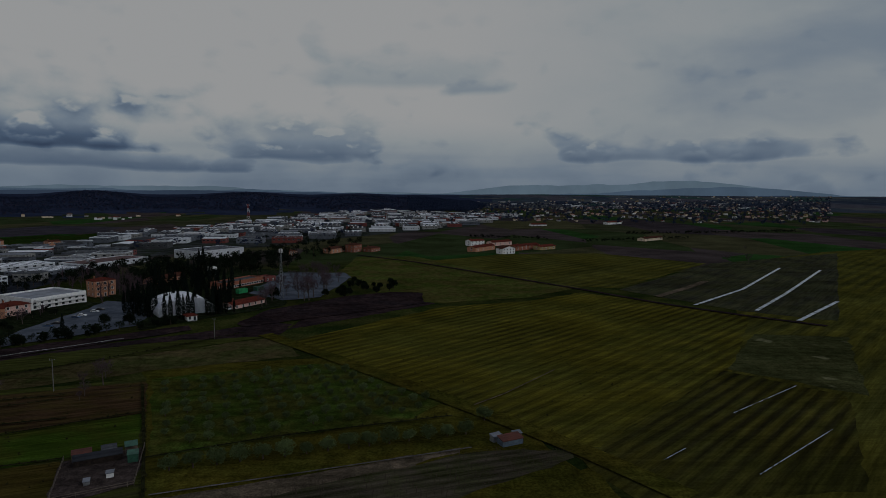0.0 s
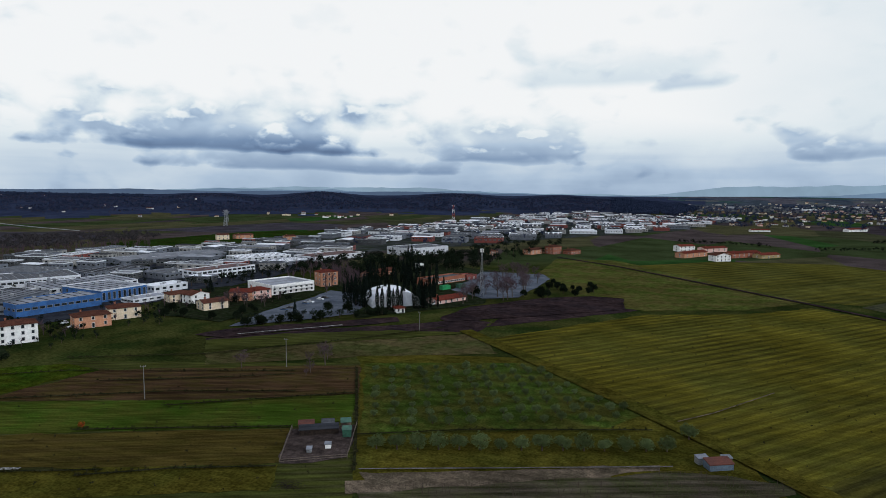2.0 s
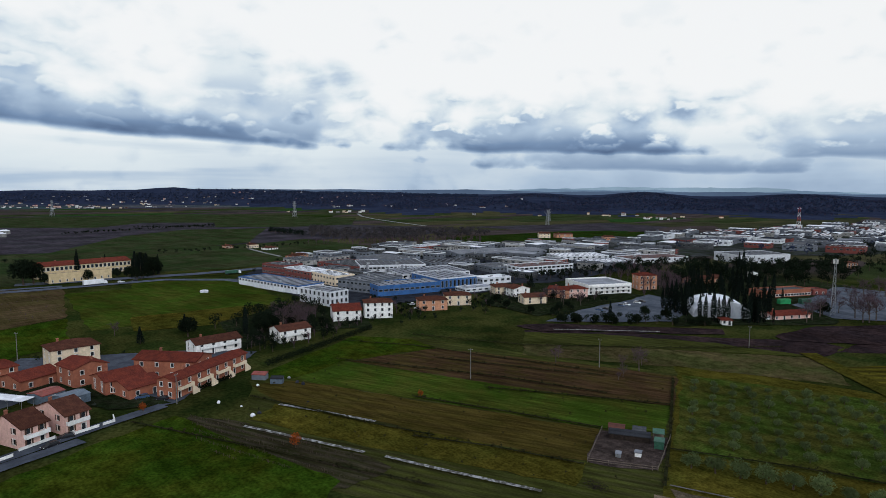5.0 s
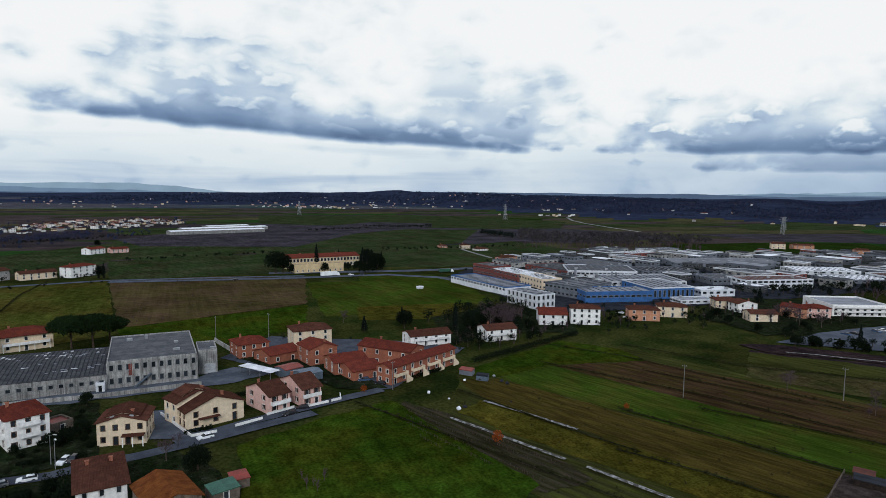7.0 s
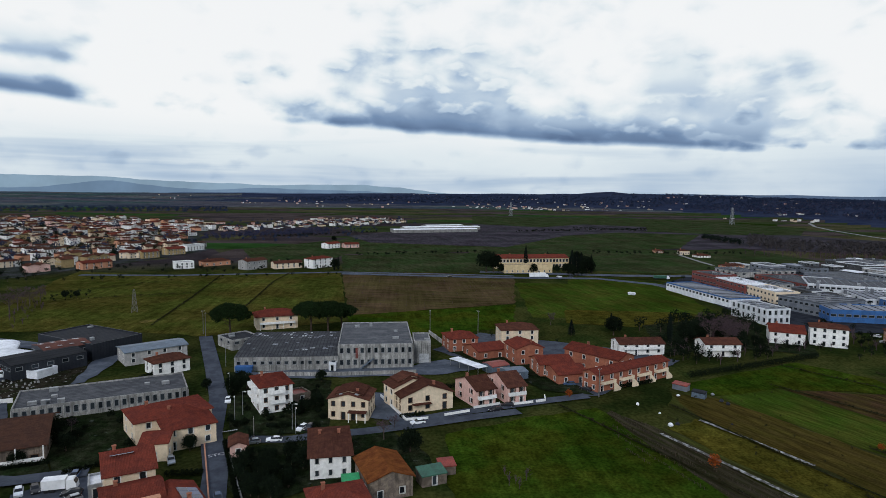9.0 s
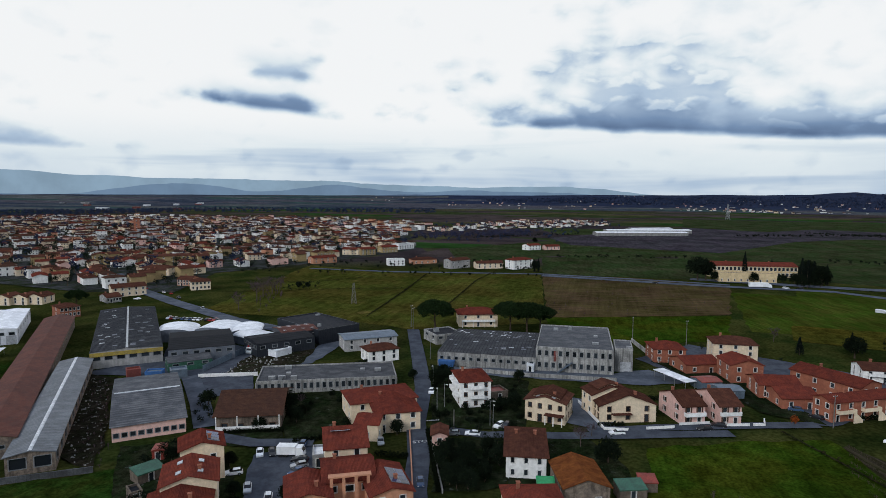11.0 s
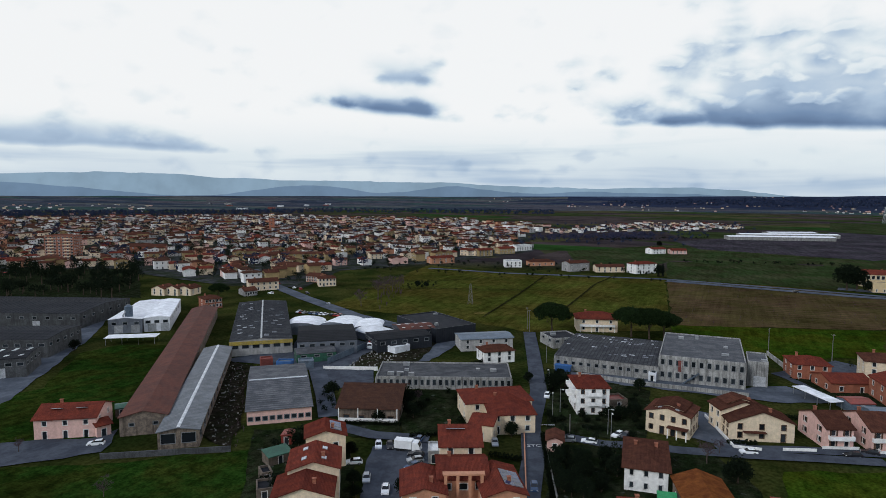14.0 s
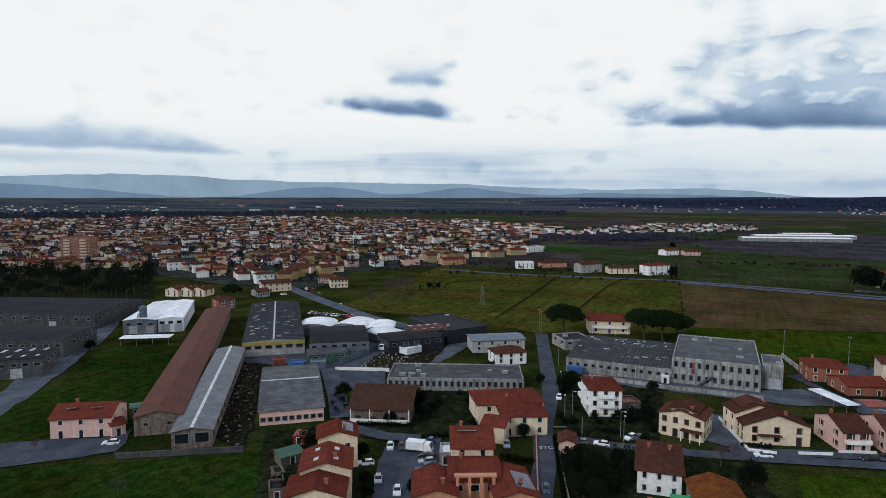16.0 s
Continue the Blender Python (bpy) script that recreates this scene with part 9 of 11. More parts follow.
stubs = [(x, y, rng.uniform(0.4, 0.9)) for x, y in grid_in([(-68.1, 264.2), (-0.1, 347.1), (90.1, 399.5), (161.3, 328.6), (100.0, 225.5), (40.5, 155.3), (7.7, 184.5)], 9, 5.2, 46, 0.4, 49, 0.5)]
grown("weeds", "rank tufts along the furrows of the striped field", "weeds", stubs, tuft, (DITCH_LEAF, BARK))
fence("yard_fence", "low weathered fence of posts and rails round the animal yard", [(-92.0, 145.4), (-82.8, 124.8), (-68.7, 132.9), (-76.3, 153.9)], 1.3, WOOD_POST, 5.0)


def shelter(x, y, turn, w, label, cover):
    """A low lean-to on posts with a sheet roof."""
    ob = thing("animal_shelter", label, "shed", place(x, y, turn, 0.15), "animal shelters")
    part("roof", Shape().solid([(-w / 2, -1.4, 1.7), (w / 2, -1.4, 1.7), (w / 2, 1.2, 2.2), (-w / 2, 1.2, 2.2)], [(-w / 2, -1.4, 1.78), (w / 2, -1.4, 1.78), (w / 2, 1.2, 2.28), (-w / 2, 1.2, 2.28)]), cover, ob)
    part("back_board", Shape().box(-w / 2 + 0.1, 1.0, 0, w / 2 - 0.1, 1.1, 2.15), WOOD_POST, ob)
    for sx in (-1, 1):
        part("post", Shape().box(sx * (w / 2 - 0.2) - 0.06, -1.25, 0, sx * (w / 2 - 0.2) + 0.06, -1.13, 1.72), WOOD_POST, ob)


shelter(-88.0, 146.2, 28.4, 4.5, "weathered lean-to with a rusty sheet roof in the yard", ROOF_RUST)
shelter(-82.8, 149.0, 28.4, 3.6, "small lean-to with a grey sheet roof in the yard", ROOF_GREY)
shelter(-78.4, 151.2, 28.4, 3.0, "small lean-to with a green sheet roof in the yard", SHED_GREEN)
grove("olive", grid_in([(-97.5, 207.9), (-41.8, 229.6), (-1.1, 187.9), (-8.8, 177.1), (-71.7, 149.7)], 5.4, 7.6, 23.5, 0.12, 17, 0.95), 0.85, 0.2, 1.0, "olive orchard")
grove("olive", [(-64.2 + 70.6 * i / 14, 140.4 + 22.6 * i / 14) for i in range(15)], 1.4, 0.2, 0.95, "olive row")
tree("olive", 12.1, 173.3, 1.5)
vineyard([(-53.2, 122.6), (-35.9, 130.4), (-6.4, 142.8), (11.0, 151.0), (32.8, 152.0), (32.7, 148.1), (-3.1, 124.3), (-31.9, 115.2)], VINE_TURN, 2.6, "rows of bare vines on wooden stakes")
vineyard([(-178.1, 65.1), (-166.1, 72.9), (-121.7, 85.5), (-115.0, 75.8), (-149.8, 58.2)], VINE_TURN_B, 3.2, "old vineyard of grey stakes and weeds", 0.6)
building("villa", "long cream villa with dark arcades and a red roof", "villa", -541.9, 118.8, 96.1, 66.1, 22.0, 8.7, pitch=12, wall=YELLOW_STONE, floors=2, front=22, sides=6, doors=(), window=(2.0, 2.6), chimneys=2)
building("villa", "lower front wing of the villa with a portal", "villa", -501.6, 108.6, 95.5, 40.7, 9.0, 6.4, roof='flat', wall=YELLOW_STONE, tiles=ROOF_GREY, floors=1, front=9, sides=1, doors=(6,), window=(1.0, 1.6), chimneys=0)
building("house", "white three-storey house with long balconies", "house", -536.1, -65.2, 138.4, 22.2, 11.0, 7.9, roof='hip', wall=WHITE_WALL, floors=3, pitch=16, front=4, sides=1, rear=False)
building("house", "row of low cream houses with brown roofs", "house", -530.6, -91.3, 117.1, 23.6, 11.0, 4.7, roof='gable_x', wall=CREAM, floors=2, pitch=16, front=5, sides=1, rear=False, tiles=TILE_BROWN)
building("house", "old grey stone farmhouse with a brown roof", "house", -525.2, -118.1, 141.1, 20.7, 11.0, 7.1, roof='gable_x', wall=GREY_WALL, floors=2, pitch=16, front=4, sides=1, rear=False, tiles=TILE_BROWN)
building("house", "brown-roofed house by the road", "house", -548.8, -155.7, 128.5, 23.4, 11.0, 4.1, roof='hip', wall=SALMON, floors=2, pitch=16, front=4, sides=1, rear=False, tiles=TILE_BROWN)
building("house", "white flat-roofed house by the road", "house", -527.1, -174.9, 117.2, 15.0, 11.0, 5.0, roof='flat', wall=WHITE_WALL, floors=2, pitch=16, front=4, sides=1, rear=False, tiles=ROOF_LIGHT, chimneys=0)
building("house", "salmon house at the field edge", "house", -525.3, -245.2, 142.2, 23.7, 11.0, 5.2, roof='gable_x', wall=SALMON, floors=2, pitch=16, front=4, sides=1, rear=False)
building("house", "white farmhouse with a red roof", "house", -713.0, -72.7, 138.5, 18.7, 11.0, 5.5, roof='gable_x', wall=WHITE_WALL, floors=2, pitch=16, front=4, sides=1, rear=False)
building("house", "pink farm building with a red roof", "house", -720.8, -51.2, 117.5, 17.2, 11.0, 4.3, roof='gable_x', wall=PINK, floors=2, pitch=16, front=4, sides=1, rear=False)
building("house", "white apartment block at the town edge", "house", -678.3, -215.9, 154.2, 24.9, 11.0, 5.7, roof='flat', wall=WHITE_WALL, floors=3, pitch=16, front=6, sides=1, rear=False, tiles=ROOF_LIGHT, chimneys=0)
building("house", "ochre row of houses at the town edge", "house", -636.5, -220.4, 138.6, 18.7, 11.0, 6.1, roof='gable_x', wall=YELLOW, floors=2, pitch=16, front=5, sides=1, rear=False)
building("house", "ochre apartment house with a red roof", "house", -603.6, -232.6, 139.7, 16.6, 11.0, 6.4, roof='gable_x', wall=YELLOW, floors=3, pitch=16, front=4, sides=1, rear=False)
building("house", "cream row of houses with a red roof", "house", -602.4, -246.4, 99.0, 19.9, 11.0, 5.9, roof='gable_x', wall=CREAM, floors=2, pitch=16, front=5, sides=1, rear=False)
flats_tower = building("apartment_tower", "tall ochre and white apartment tower", "tower block", -387.6, -581.7, 118.7, 27.0, 16.0, 22.6, roof='flat', wall=BRICK, tiles=ROOF_GREY, floors=8, front=7, sides=4, window=(1.8, 1.5), chimneys=0)
building("bell_tower", "dark red brick bell tower", "tower", -799.1, -676.1, 121.2, 8.1, 8.0, 22.9, roof='hip', pitch=10, wall=BRICK, tiles=TILE_BROWN, floors=4, front=1, sides=1, window=(1.2, 2.2), chimneys=0)
building("house", "cream gabled row house with a brown roof", "house", -282.8, -328.3, 101.9, 9.1, 11.0, 4.4, roof='gable_y', pitch=22, wall=CREAM, tiles=TILE_BROWN, front=2, sides=2, group='gabled row')
building("house", "cream gabled row house with a brown roof", "house", -286.8, -320.4, 101.8, 9.0, 11.0, 4.4, roof='gable_y', pitch=22, wall=CREAM, tiles=TILE_BROWN, front=2, sides=2, group='gabled row')
building("house", "cream gabled row house with a brown roof", "house", -290.3, -313.4, 101.8, 9.0, 11.0, 4.4, roof='gable_y', pitch=22, wall=CREAM, tiles=TILE_BROWN, front=2, sides=2, group='gabled row')
building("house", "cream building with a red roof by the main road", "house", -327.7, -286.1, 141.1, 19.3, 12.0, 5.7, roof='gable_x', pitch=16, wall=CREAM, tiles=TILE_BROWN, front=5, sides=1, rear=False, chimneys=1)
building("house", "dark red house with a tiled roof", "house", -263.1, -268.1, 152.9, 9.5, 12.0, 5.5, roof='hip', pitch=16, wall=TERRACOTTA, tiles=TILE_BROWN, front=5, sides=1, rear=False, chimneys=1)
building("house", "cream corner house with a red roof", "house", -412.5, -331.0, 97.6, 23.8, 12.0, 6.1, roof='hip', pitch=16, wall=CREAM, tiles=TILE_BROWN, front=5, sides=1, rear=False, chimneys=1)
building("house", "white gabled house by the main road", "house", -426.2, -313.6, 117.3, 14.0, 12.0, 4.7, roof='gable_y', pitch=16, wall=WHITE_WALL, tiles=TILE_BROWN, front=5, sides=1, rear=False, chimneys=1)
building("house", "cream house with a brown roof at the meadow", "house", -361.7, -258.0, 130.6, 12.1, 12.0, 5.6, roof='hip', pitch=16, wall=CREAM, tiles=TILE_BROWN, front=5, sides=1, rear=False, chimneys=1)
building("house", "salmon house beside the meadow", "house", -373.8, -275.9, 99.2, 10.0, 12.0, 4.6, roof='gable_x', pitch=16, wall=SALMON, tiles=TILE_BROWN, front=5, sides=1, rear=False, chimneys=1)
building("house", "grey house with a veranda", "house", -305.9, -279.3, 151.3, 8.0, 12.0, 3.2, roof='gable_x', pitch=16, wall=GREY_WALL, tiles=TILE_BROWN, front=5, sides=1, rear=False, chimneys=1)
building("house", "white house with a red hipped roof", "house", -401.1, -377.6, 151.8, 14.3, 12.0, 4.3, roof='hip', pitch=16, wall=WHITE_WALL, tiles=TILE_BROWN, front=5, sides=1, rear=False, chimneys=1)
building("house", "pale flat-roofed house at the town edge", "house", -378.6, -533.4, 166.8, 19.6, 12.0, 5.1, roof='flat', pitch=16, wall=CREAM, tiles=ROOF_LIGHT, front=5, sides=1, rear=False, chimneys=0)
building("house", "white house with a brown roof", "house", -340.0, -549.3, 148.9, 17.3, 12.0, 5.9, roof='hip', pitch=16, wall=WHITE_WALL, tiles=TILE_BROWN, front=5, sides=1, rear=False, chimneys=1)
building("house", "long ochre house with a brown roof", "house", -470.4, -410.8, 144.8, 35.1, 12.0, 4.3, roof='gable_x', pitch=16, wall=YELLOW, tiles=TILE_BROWN, front=5, sides=1, rear=False, chimneys=1)
building("house", "ochre terrace with a brown roof", "house", -491.2, -376.4, 117.7, 40.7, 12.0, 6.0, roof='gable_x', pitch=16, wall=YELLOW, tiles=TILE_BROWN, front=5, sides=1, rear=False, chimneys=1)
building("house", "white balconied apartment house", "house", -506.6, -356.3, 152.4, 19.7, 12.0, 5.5, roof='flat', pitch=16, wall=WHITE_WALL, tiles=ROOF_LIGHT, front=5, sides=1, rear=False, chimneys=0)
building("house", "yellow public building with a brown roof", "house", -596.2, -737.3, 142.3, 29.2, 12.0, 7.7, roof='gable_x', pitch=16, wall=YELLOW, tiles=TILE_BROWN, front=5, sides=1, rear=False, chimneys=1)
building("house", "dark red public building with a brown roof", "house", -475.5, -571.5, 129.5, 35.4, 12.0, 6.7, roof='gable_x', pitch=16, wall=TERRACOTTA, tiles=TILE_BROWN, front=5, sides=1, rear=False, chimneys=1)
hall("hall", "long white greenhouse roof on the plain", -1001.6, 64.0, 106.5, 142.2, 22.0, 5.0, roof='gable_x', pitch=6, cover=ROOF_WHITE, wall=CONCRETE, count=0, side_count=0, doors=0, vents=0, group='greenhouses')
hall("hall", "long white greenhouse roof on the plain", -1066.2, 79.0, 108.0, 140.0, 22.0, 5.0, roof='gable_x', pitch=6, cover=ROOF_WHITE, wall=CONCRETE, count=0, side_count=0, doors=0, vents=0, group='greenhouses')
hall("hall", "long white greenhouse roof on the plain", -1118.9, 85.9, 115.4, 75.6, 22.0, 5.0, roof='gable_x', pitch=6, cover=ROOF_WHITE, wall=CONCRETE, count=0, side_count=0, doors=0, vents=0, group='greenhouses')
building("house", "white village house with a red roof", "house", 38.3, 742.3, 36.1, 20.5, 11.0, 5.9, wall=WHITE_WALL, pitch=16, front=4, sides=1, rear=False)
building("house", "salmon village house with a red roof", "house", 42.2, 680.2, 53.5, 39.7, 11.0, 4.7, wall=SALMON, pitch=16, front=4, sides=1, rear=False)
building("house", "pink village house with a red roof", "house", 67.8, 745.9, 41.1, 32.8, 11.0, 4.5, wall=PINK, pitch=16, front=4, sides=1, rear=False)
building("house", "pale gabled village house near fields", "house", 65.7, 648.6, 33.5, 16.9, 11.0, 5.7, wall=WHITE_WALL, pitch=16, front=4, sides=1, rear=False, roof='gable_y', tiles=TILE_BROWN)
building("house", "dark red row of village houses", "house", 91.3, 695.3, 42.4, 40.2, 11.0, 4.8, wall=TERRACOTTA, pitch=16, front=6, sides=1, rear=False)
building("house", "yellow village house with a red roof", "house", 114.0, 697.2, 42.0, 26.3, 11.0, 3.6, wall=YELLOW, pitch=16, front=4, sides=1, rear=False)
building("house", "cream farm villa among trees", "house", 278.3, 831.7, 44.1, 48.8, 11.0, 3.4, wall=CREAM, pitch=16, front=4, sides=1, rear=False, tiles=TILE_BROWN)
building("house", "low white farmhouse on the plain", "house", 335.0, 1227.8, 39.4, 45.1, 11.0, 4.1, wall=WHITE_WALL, pitch=16, front=4, sides=1, rear=False)
building("house", "white farm building on the plain", "house", 177.0, 1158.6, 15.4, 31.0, 11.0, 3.0, wall=WHITE_WALL, pitch=16, front=4, sides=1, rear=False)
building("house", "small farmhouse by the track", "house", -438.4, 693.7, 58.9, 13.1, 10.0, 6.9, wall=SALMON, tiles=TILE_BROWN, pitch=16, front=3)
building("house", "cream farmhouse with a veranda", "house", -535.8, 687.0, 51.7, 15.5, 10.0, 6.3, wall=CREAM, tiles=TILE_BROWN, pitch=16, front=3)
building("house", "long farm barn with a brown roof", "house", -522.1, 712.4, 65.7, 25.0, 10.0, 5.0, wall=SALMON, tiles=TILE_BROWN, pitch=16, front=3)
building("house", "terracotta villa behind the factories", "house", -513.1, 290.3, 113.3, 19.4, 11.0, 5.4, wall=SALMON, tiles=TILE_BROWN, pitch=16, front=4, roof='hip')
building("house", "cream farmhouse on the plain", "house", -657.6, 316.1, 82.2, 10.2, 11.0, 4.2, wall=CREAM, tiles=TILE_BROWN, pitch=16, front=4, roof='hip')
building("house", "white farmhouse on the plain", "house", -627.5, 321.6, 100.5, 14.2, 11.0, 2.3, wall=WHITE_WALL, tiles=TILE_BROWN, pitch=16, front=4, roof='hip')
building("house", "salmon farmhouse on the plain", "house", -672.4, 294.0, 89.5, 8.5, 11.0, 2.9, wall=SALMON, tiles=TILE_BROWN, pitch=16, front=4, roof='hip')
building("house", "terracotta villa among tall trees", "house", -114.2, 652.6, 63.6, 26.0, 11.0, 4.7, wall=SALMON, tiles=TILE_BROWN, pitch=16, front=4, roof='hip')
building("house", "dark red villa among cypress trees", "house", -95.5, 660.3, 61.9, 14.6, 11.0, 7.8, wall=TERRACOTTA, tiles=TILE_BROWN, pitch=16, front=4, roof='hip')
building("house", "low dark red house at the wood edge", "house", -76.8, 665.0, 57.9, 16.2, 11.0, 4.1, wall=TERRACOTTA, tiles=TILE_BROWN, pitch=16, front=4, roof='hip')
building("house", "salmon house in the trees", "house", -154.6, 622.9, 41.7, 10.9, 11.0, 4.3, wall=SALMON, tiles=TILE_BROWN, pitch=16, front=4, roof='hip')
hall("hall", "white vaulted sports dome", -141.8, 332.0, 36.9, 28.3, 26.0, 2.3, roof='arch', pitch=24, cover=ROOF_WHITE, wall=PANEL_WHITE, count=0, side_count=0, doors=0, vents=0)
building("house", "long sports building with white windows and a terracotta base", "house", -140.2, 419.9, 64.6, 37.0, 12.0, 4.1, roof='flat', wall=TERRACOTTA, tiles=ROOF_GREY, floors=1, front=16, sides=2, doors=(), window=(2.0, 1.3), chimneys=0)
building("house", "long red-roofed house behind the cypress trees", "house", -198.5, 439.7, 73.0, 29.6, 11.0, 3.4, wall=SALMON, tiles=TILE_BROWN, front=6)
building("house", "tall white block beside the trees", "house", -177.2, 473.6, 41.2, 4.9, 6.0, 5.7, roof='flat', wall=WHITE_WALL, tiles=ROOF_LIGHT, front=1, sides=1, chimneys=0)
building("house", "low red flat-roofed changing rooms", "house", -127.6, 443.3, 56.6, 9.5, 10.0, 3.1, roof='flat', wall=PANEL_RED, tiles=ROOF_RUST, floors=1, front=2, chimneys=0)
building("house", "low house with red tiled roofs at the wood edge", "house", -113.4, 348.3, 61.5, 23.1, 10.0, 2.5, wall=PINK, front=5, floors=1)
building("house", "white kiosk by the track", "house", -127.5, 309.1, 40.2, 4.8, 6.0, 2.7, wall=WHITE_WALL, floors=1, front=2, chimneys=0, roof='hip')
lattice_mast(-98.1, 373.4, 30.5, 2.2, "tall grey lattice mast with antennas")
lattice_mast(-360.4, 1149.9, 38.3, 7, "red and white lattice radio mast", (MAST_RED, MAST_WHITE))
pylon(-1313.2, 738.8, 37.9, 30)
pylon(-726.7, 941.7, 29.2, 30)
pylon(-827.0, 1077.1, 24.6, 30)
pylon(-1690.1, 317.0, 37.4, 30)
lattice_mast(-337.3, -137.8, 12.2, 3.0, "dark steel lattice pole in the meadow", (POLE,), False)
utility_pole(-148.9, 151.2, 11.0, 51.0)
utility_pole(-100.8, 269.6, 9.3, 156.0)
utility_pole(-126.7, 197.1, 11.0, 22.0)
utility_pole(-285.3, -86.7, 11.0, 144.0)
utility_pole(-284.1, 16.5, 11.0, 162.0)
utility_pole(-282.7, 38.8, 11.0, 35.0)
utility_pole(-161.0, -36.7, 6.7, 16.0)
utility_pole(-279.5, -84.0, 11.0, 166.0)
utility_pole(-192.0, 66.3, 9.6, 120.0)
lamp_post(-175.8, -45.3, 7.5, 14.0)
lamp_post(-198.6, -52.6, 7.5, 3.0)
lamp_post(-165.6, -26.6, 7.5, 20.0)
lamp_post(-179.7, -44.0, 7.5, 49.0)
lamp_post(-232.2, -62.7, 7.5, 151.0)
lamp_post(-168.2, -27.9, 7.5, 66.0)
silo(-199.5, -254.8, 3.0, 12.0)
flue(-399.8, 288.5, 7.0)
flue(-379.9, 293.4, 5.2)
flue(-376.2, 304.9, 7.0)
flue(-373.9, 306.9, 6.5)
flue(-347.3, 290.6, 5.3)
flue(-361.3, 309.5, 6.0)
tree("umbrella_pine", -284.3, -74.4, 1.19)
tree("umbrella_pine", -291.7, -39.1, 1.15)
tree("umbrella_pine", -290.8, -31.1, 1.18)
tree("umbrella_pine", -298.5, -25.6, 0.98)
tree("umbrella_pine", -284.5, -282.6, 0.83)
tree("evergreen", -204.1, -61.4, 0.67)
tree("evergreen", -155.6, -51.3, 0.75)
tree("evergreen", -199.1, -51.6, 1.08)
tree("evergreen", -203.9, -48.4, 1.03)
tree("evergreen", -211.2, -52.2, 0.78)
tree("evergreen", -138.5, -34.8, 0.7)
tree("evergreen", -142.0, -31.6, 0.6)
tree("evergreen", -130.7, -30.7, 0.78)
tree("evergreen", -129.4, -26.2, 0.89)
tree("evergreen", -134.7, -23.2, 0.68)
tree("evergreen", -150.6, -25.4, 0.69)
tree("evergreen", -149.7, -29.7, 0.51)
tree("evergreen", -151.8, 4.1, 1.1)
tree("evergreen", -151.7, 2.5, 0.75)
tree("bare", -159.9, -2.7, 0.79)
tree("bare", -167.7, 0.0, 0.57)
tree("evergreen", -162.6, -114.4, 0.89)
tree("evergreen", -163.1, -88.0, 1.18)
tree("bare", -169.4, -86.8, 0.51)
tree("evergreen", -156.6, -81.7, 0.86)
tree("evergreen", -148.5, -88.7, 0.74)
tree("evergreen", -125.7, -99.1, 0.64)
tree("evergreen", -126.6, -83.8, 0.65)
tree("bush", -129.5, -84.0, 0.78)
tree("evergreen", -113.7, -74.5, 0.63)
tree("evergreen", -109.1, -70.9, 0.54)
tree("evergreen", -114.3, -62.0, 0.77)
tree("evergreen", -102.5, -86.8, 0.7)
tree("evergreen", -211.2, -25.1, 0.77)
tree("evergreen", -178.2, -29.1, 0.8)
tree("evergreen", -181.9, -26.5, 0.76)
tree("evergreen", -185.8, -23.5, 0.82)
tree("cypress", -262.3, 121.9, 1.08)
tree("conifer", -278.0, 81.9, 0.82)
tree("evergreen", -278.2, 102.0, 1.56)
tree("evergreen", -261.5, 128.9, 1.66)
tree("evergreen", -263.1, 134.7, 1.38)
tree("bare", -260.4, 139.4, 1.61)
tree("bare", -261.6, 147.9, 1.62)
tree("evergreen", -259.0, 152.0, 1.25)
tree("bare", -301.2, 78.0, 0.82)
tree("bare", -141.4, 190.1, 0.81)
tree("bare", -120.1, 202.5, 0.65)
tree("bare", -114.4, 204.2, 1.12)
tree("bare", -113.6, 188.9, 0.4)
tree("orange", -138.0, 76.6, 1.21)
tree("orange", -191.1, 56.1, 0.89)
tree("orange", -146.1, 125.7, 0.73)
tree("bare", -144.9, 196.5, 0.62)
tree("bare", -117.7, 211.8, 0.8)
tree("bare", -114.2, 192.9, 0.61)
tree("cypress", -134.2, 311.0, 1.46)
tree("cypress", -133.6, 315.5, 1.04)
tree("cypress", -127.6, 312.7, 1.12)
tree("cypress", -123.0, 320.5, 1.49)
tree("cypress", -120.0, 319.1, 1.34)
tree("cypress", -119.5, 323.4, 1.51)
tree("cypress", -116.5, 322.0, 1.39)
tree("cypress", -115.5, 326.8, 1.08)
tree("cypress", -169.0, 324.9, 1.04)
tree("cypress", -163.1, 318.3, 1.36)
tree("cypress", -161.3, 319.8, 1.47)
tree("cypress", -157.2, 316.6, 1.59)
tree("cypress", -153.7, 315.2, 1.41)
tree("cypress", -149.8, 314.2, 1.31)
tree("cypress", -150.8, 322.0, 1.2)
tree("cypress", -172.4, 375.1, 1.64)
tree("cypress", -199.4, 504.6, 1.52)
tree("cypress", -194.0, 499.6, 1.75)
tree("cypress", -112.2, 329.6, 0.68)
tree("cypress", -137.2, 308.5, 1.21)
tree("cypress", -267.6, 123.9, 1.03)
tree("conifer", -279.8, 137.4, 0.8)
tree("conifer", -289.1, 104.6, 0.9)
tree("evergreen", -289.1, 107.3, 0.82)
tree("conifer", -285.4, 83.7, 0.62)
tree("evergreen", -274.8, 141.5, 1.59)
tree("evergreen", -277.4, 147.0, 1.58)
tree("evergreen", -267.9, 147.3, 1.55)
tree("conifer", -517.6, 150.8, 1.89)
tree("conifer", -507.8, 151.9, 1.87)
tree("conifer", -504.3, 155.0, 1.83)
tree("evergreen", -493.9, 156.8, 2.51)
tree("cypress", -497.0, 161.3, 1.35)
tree("evergreen", -500.7, 74.8, 3.15)
tree("evergreen", -501.3, 80.8, 2.71)
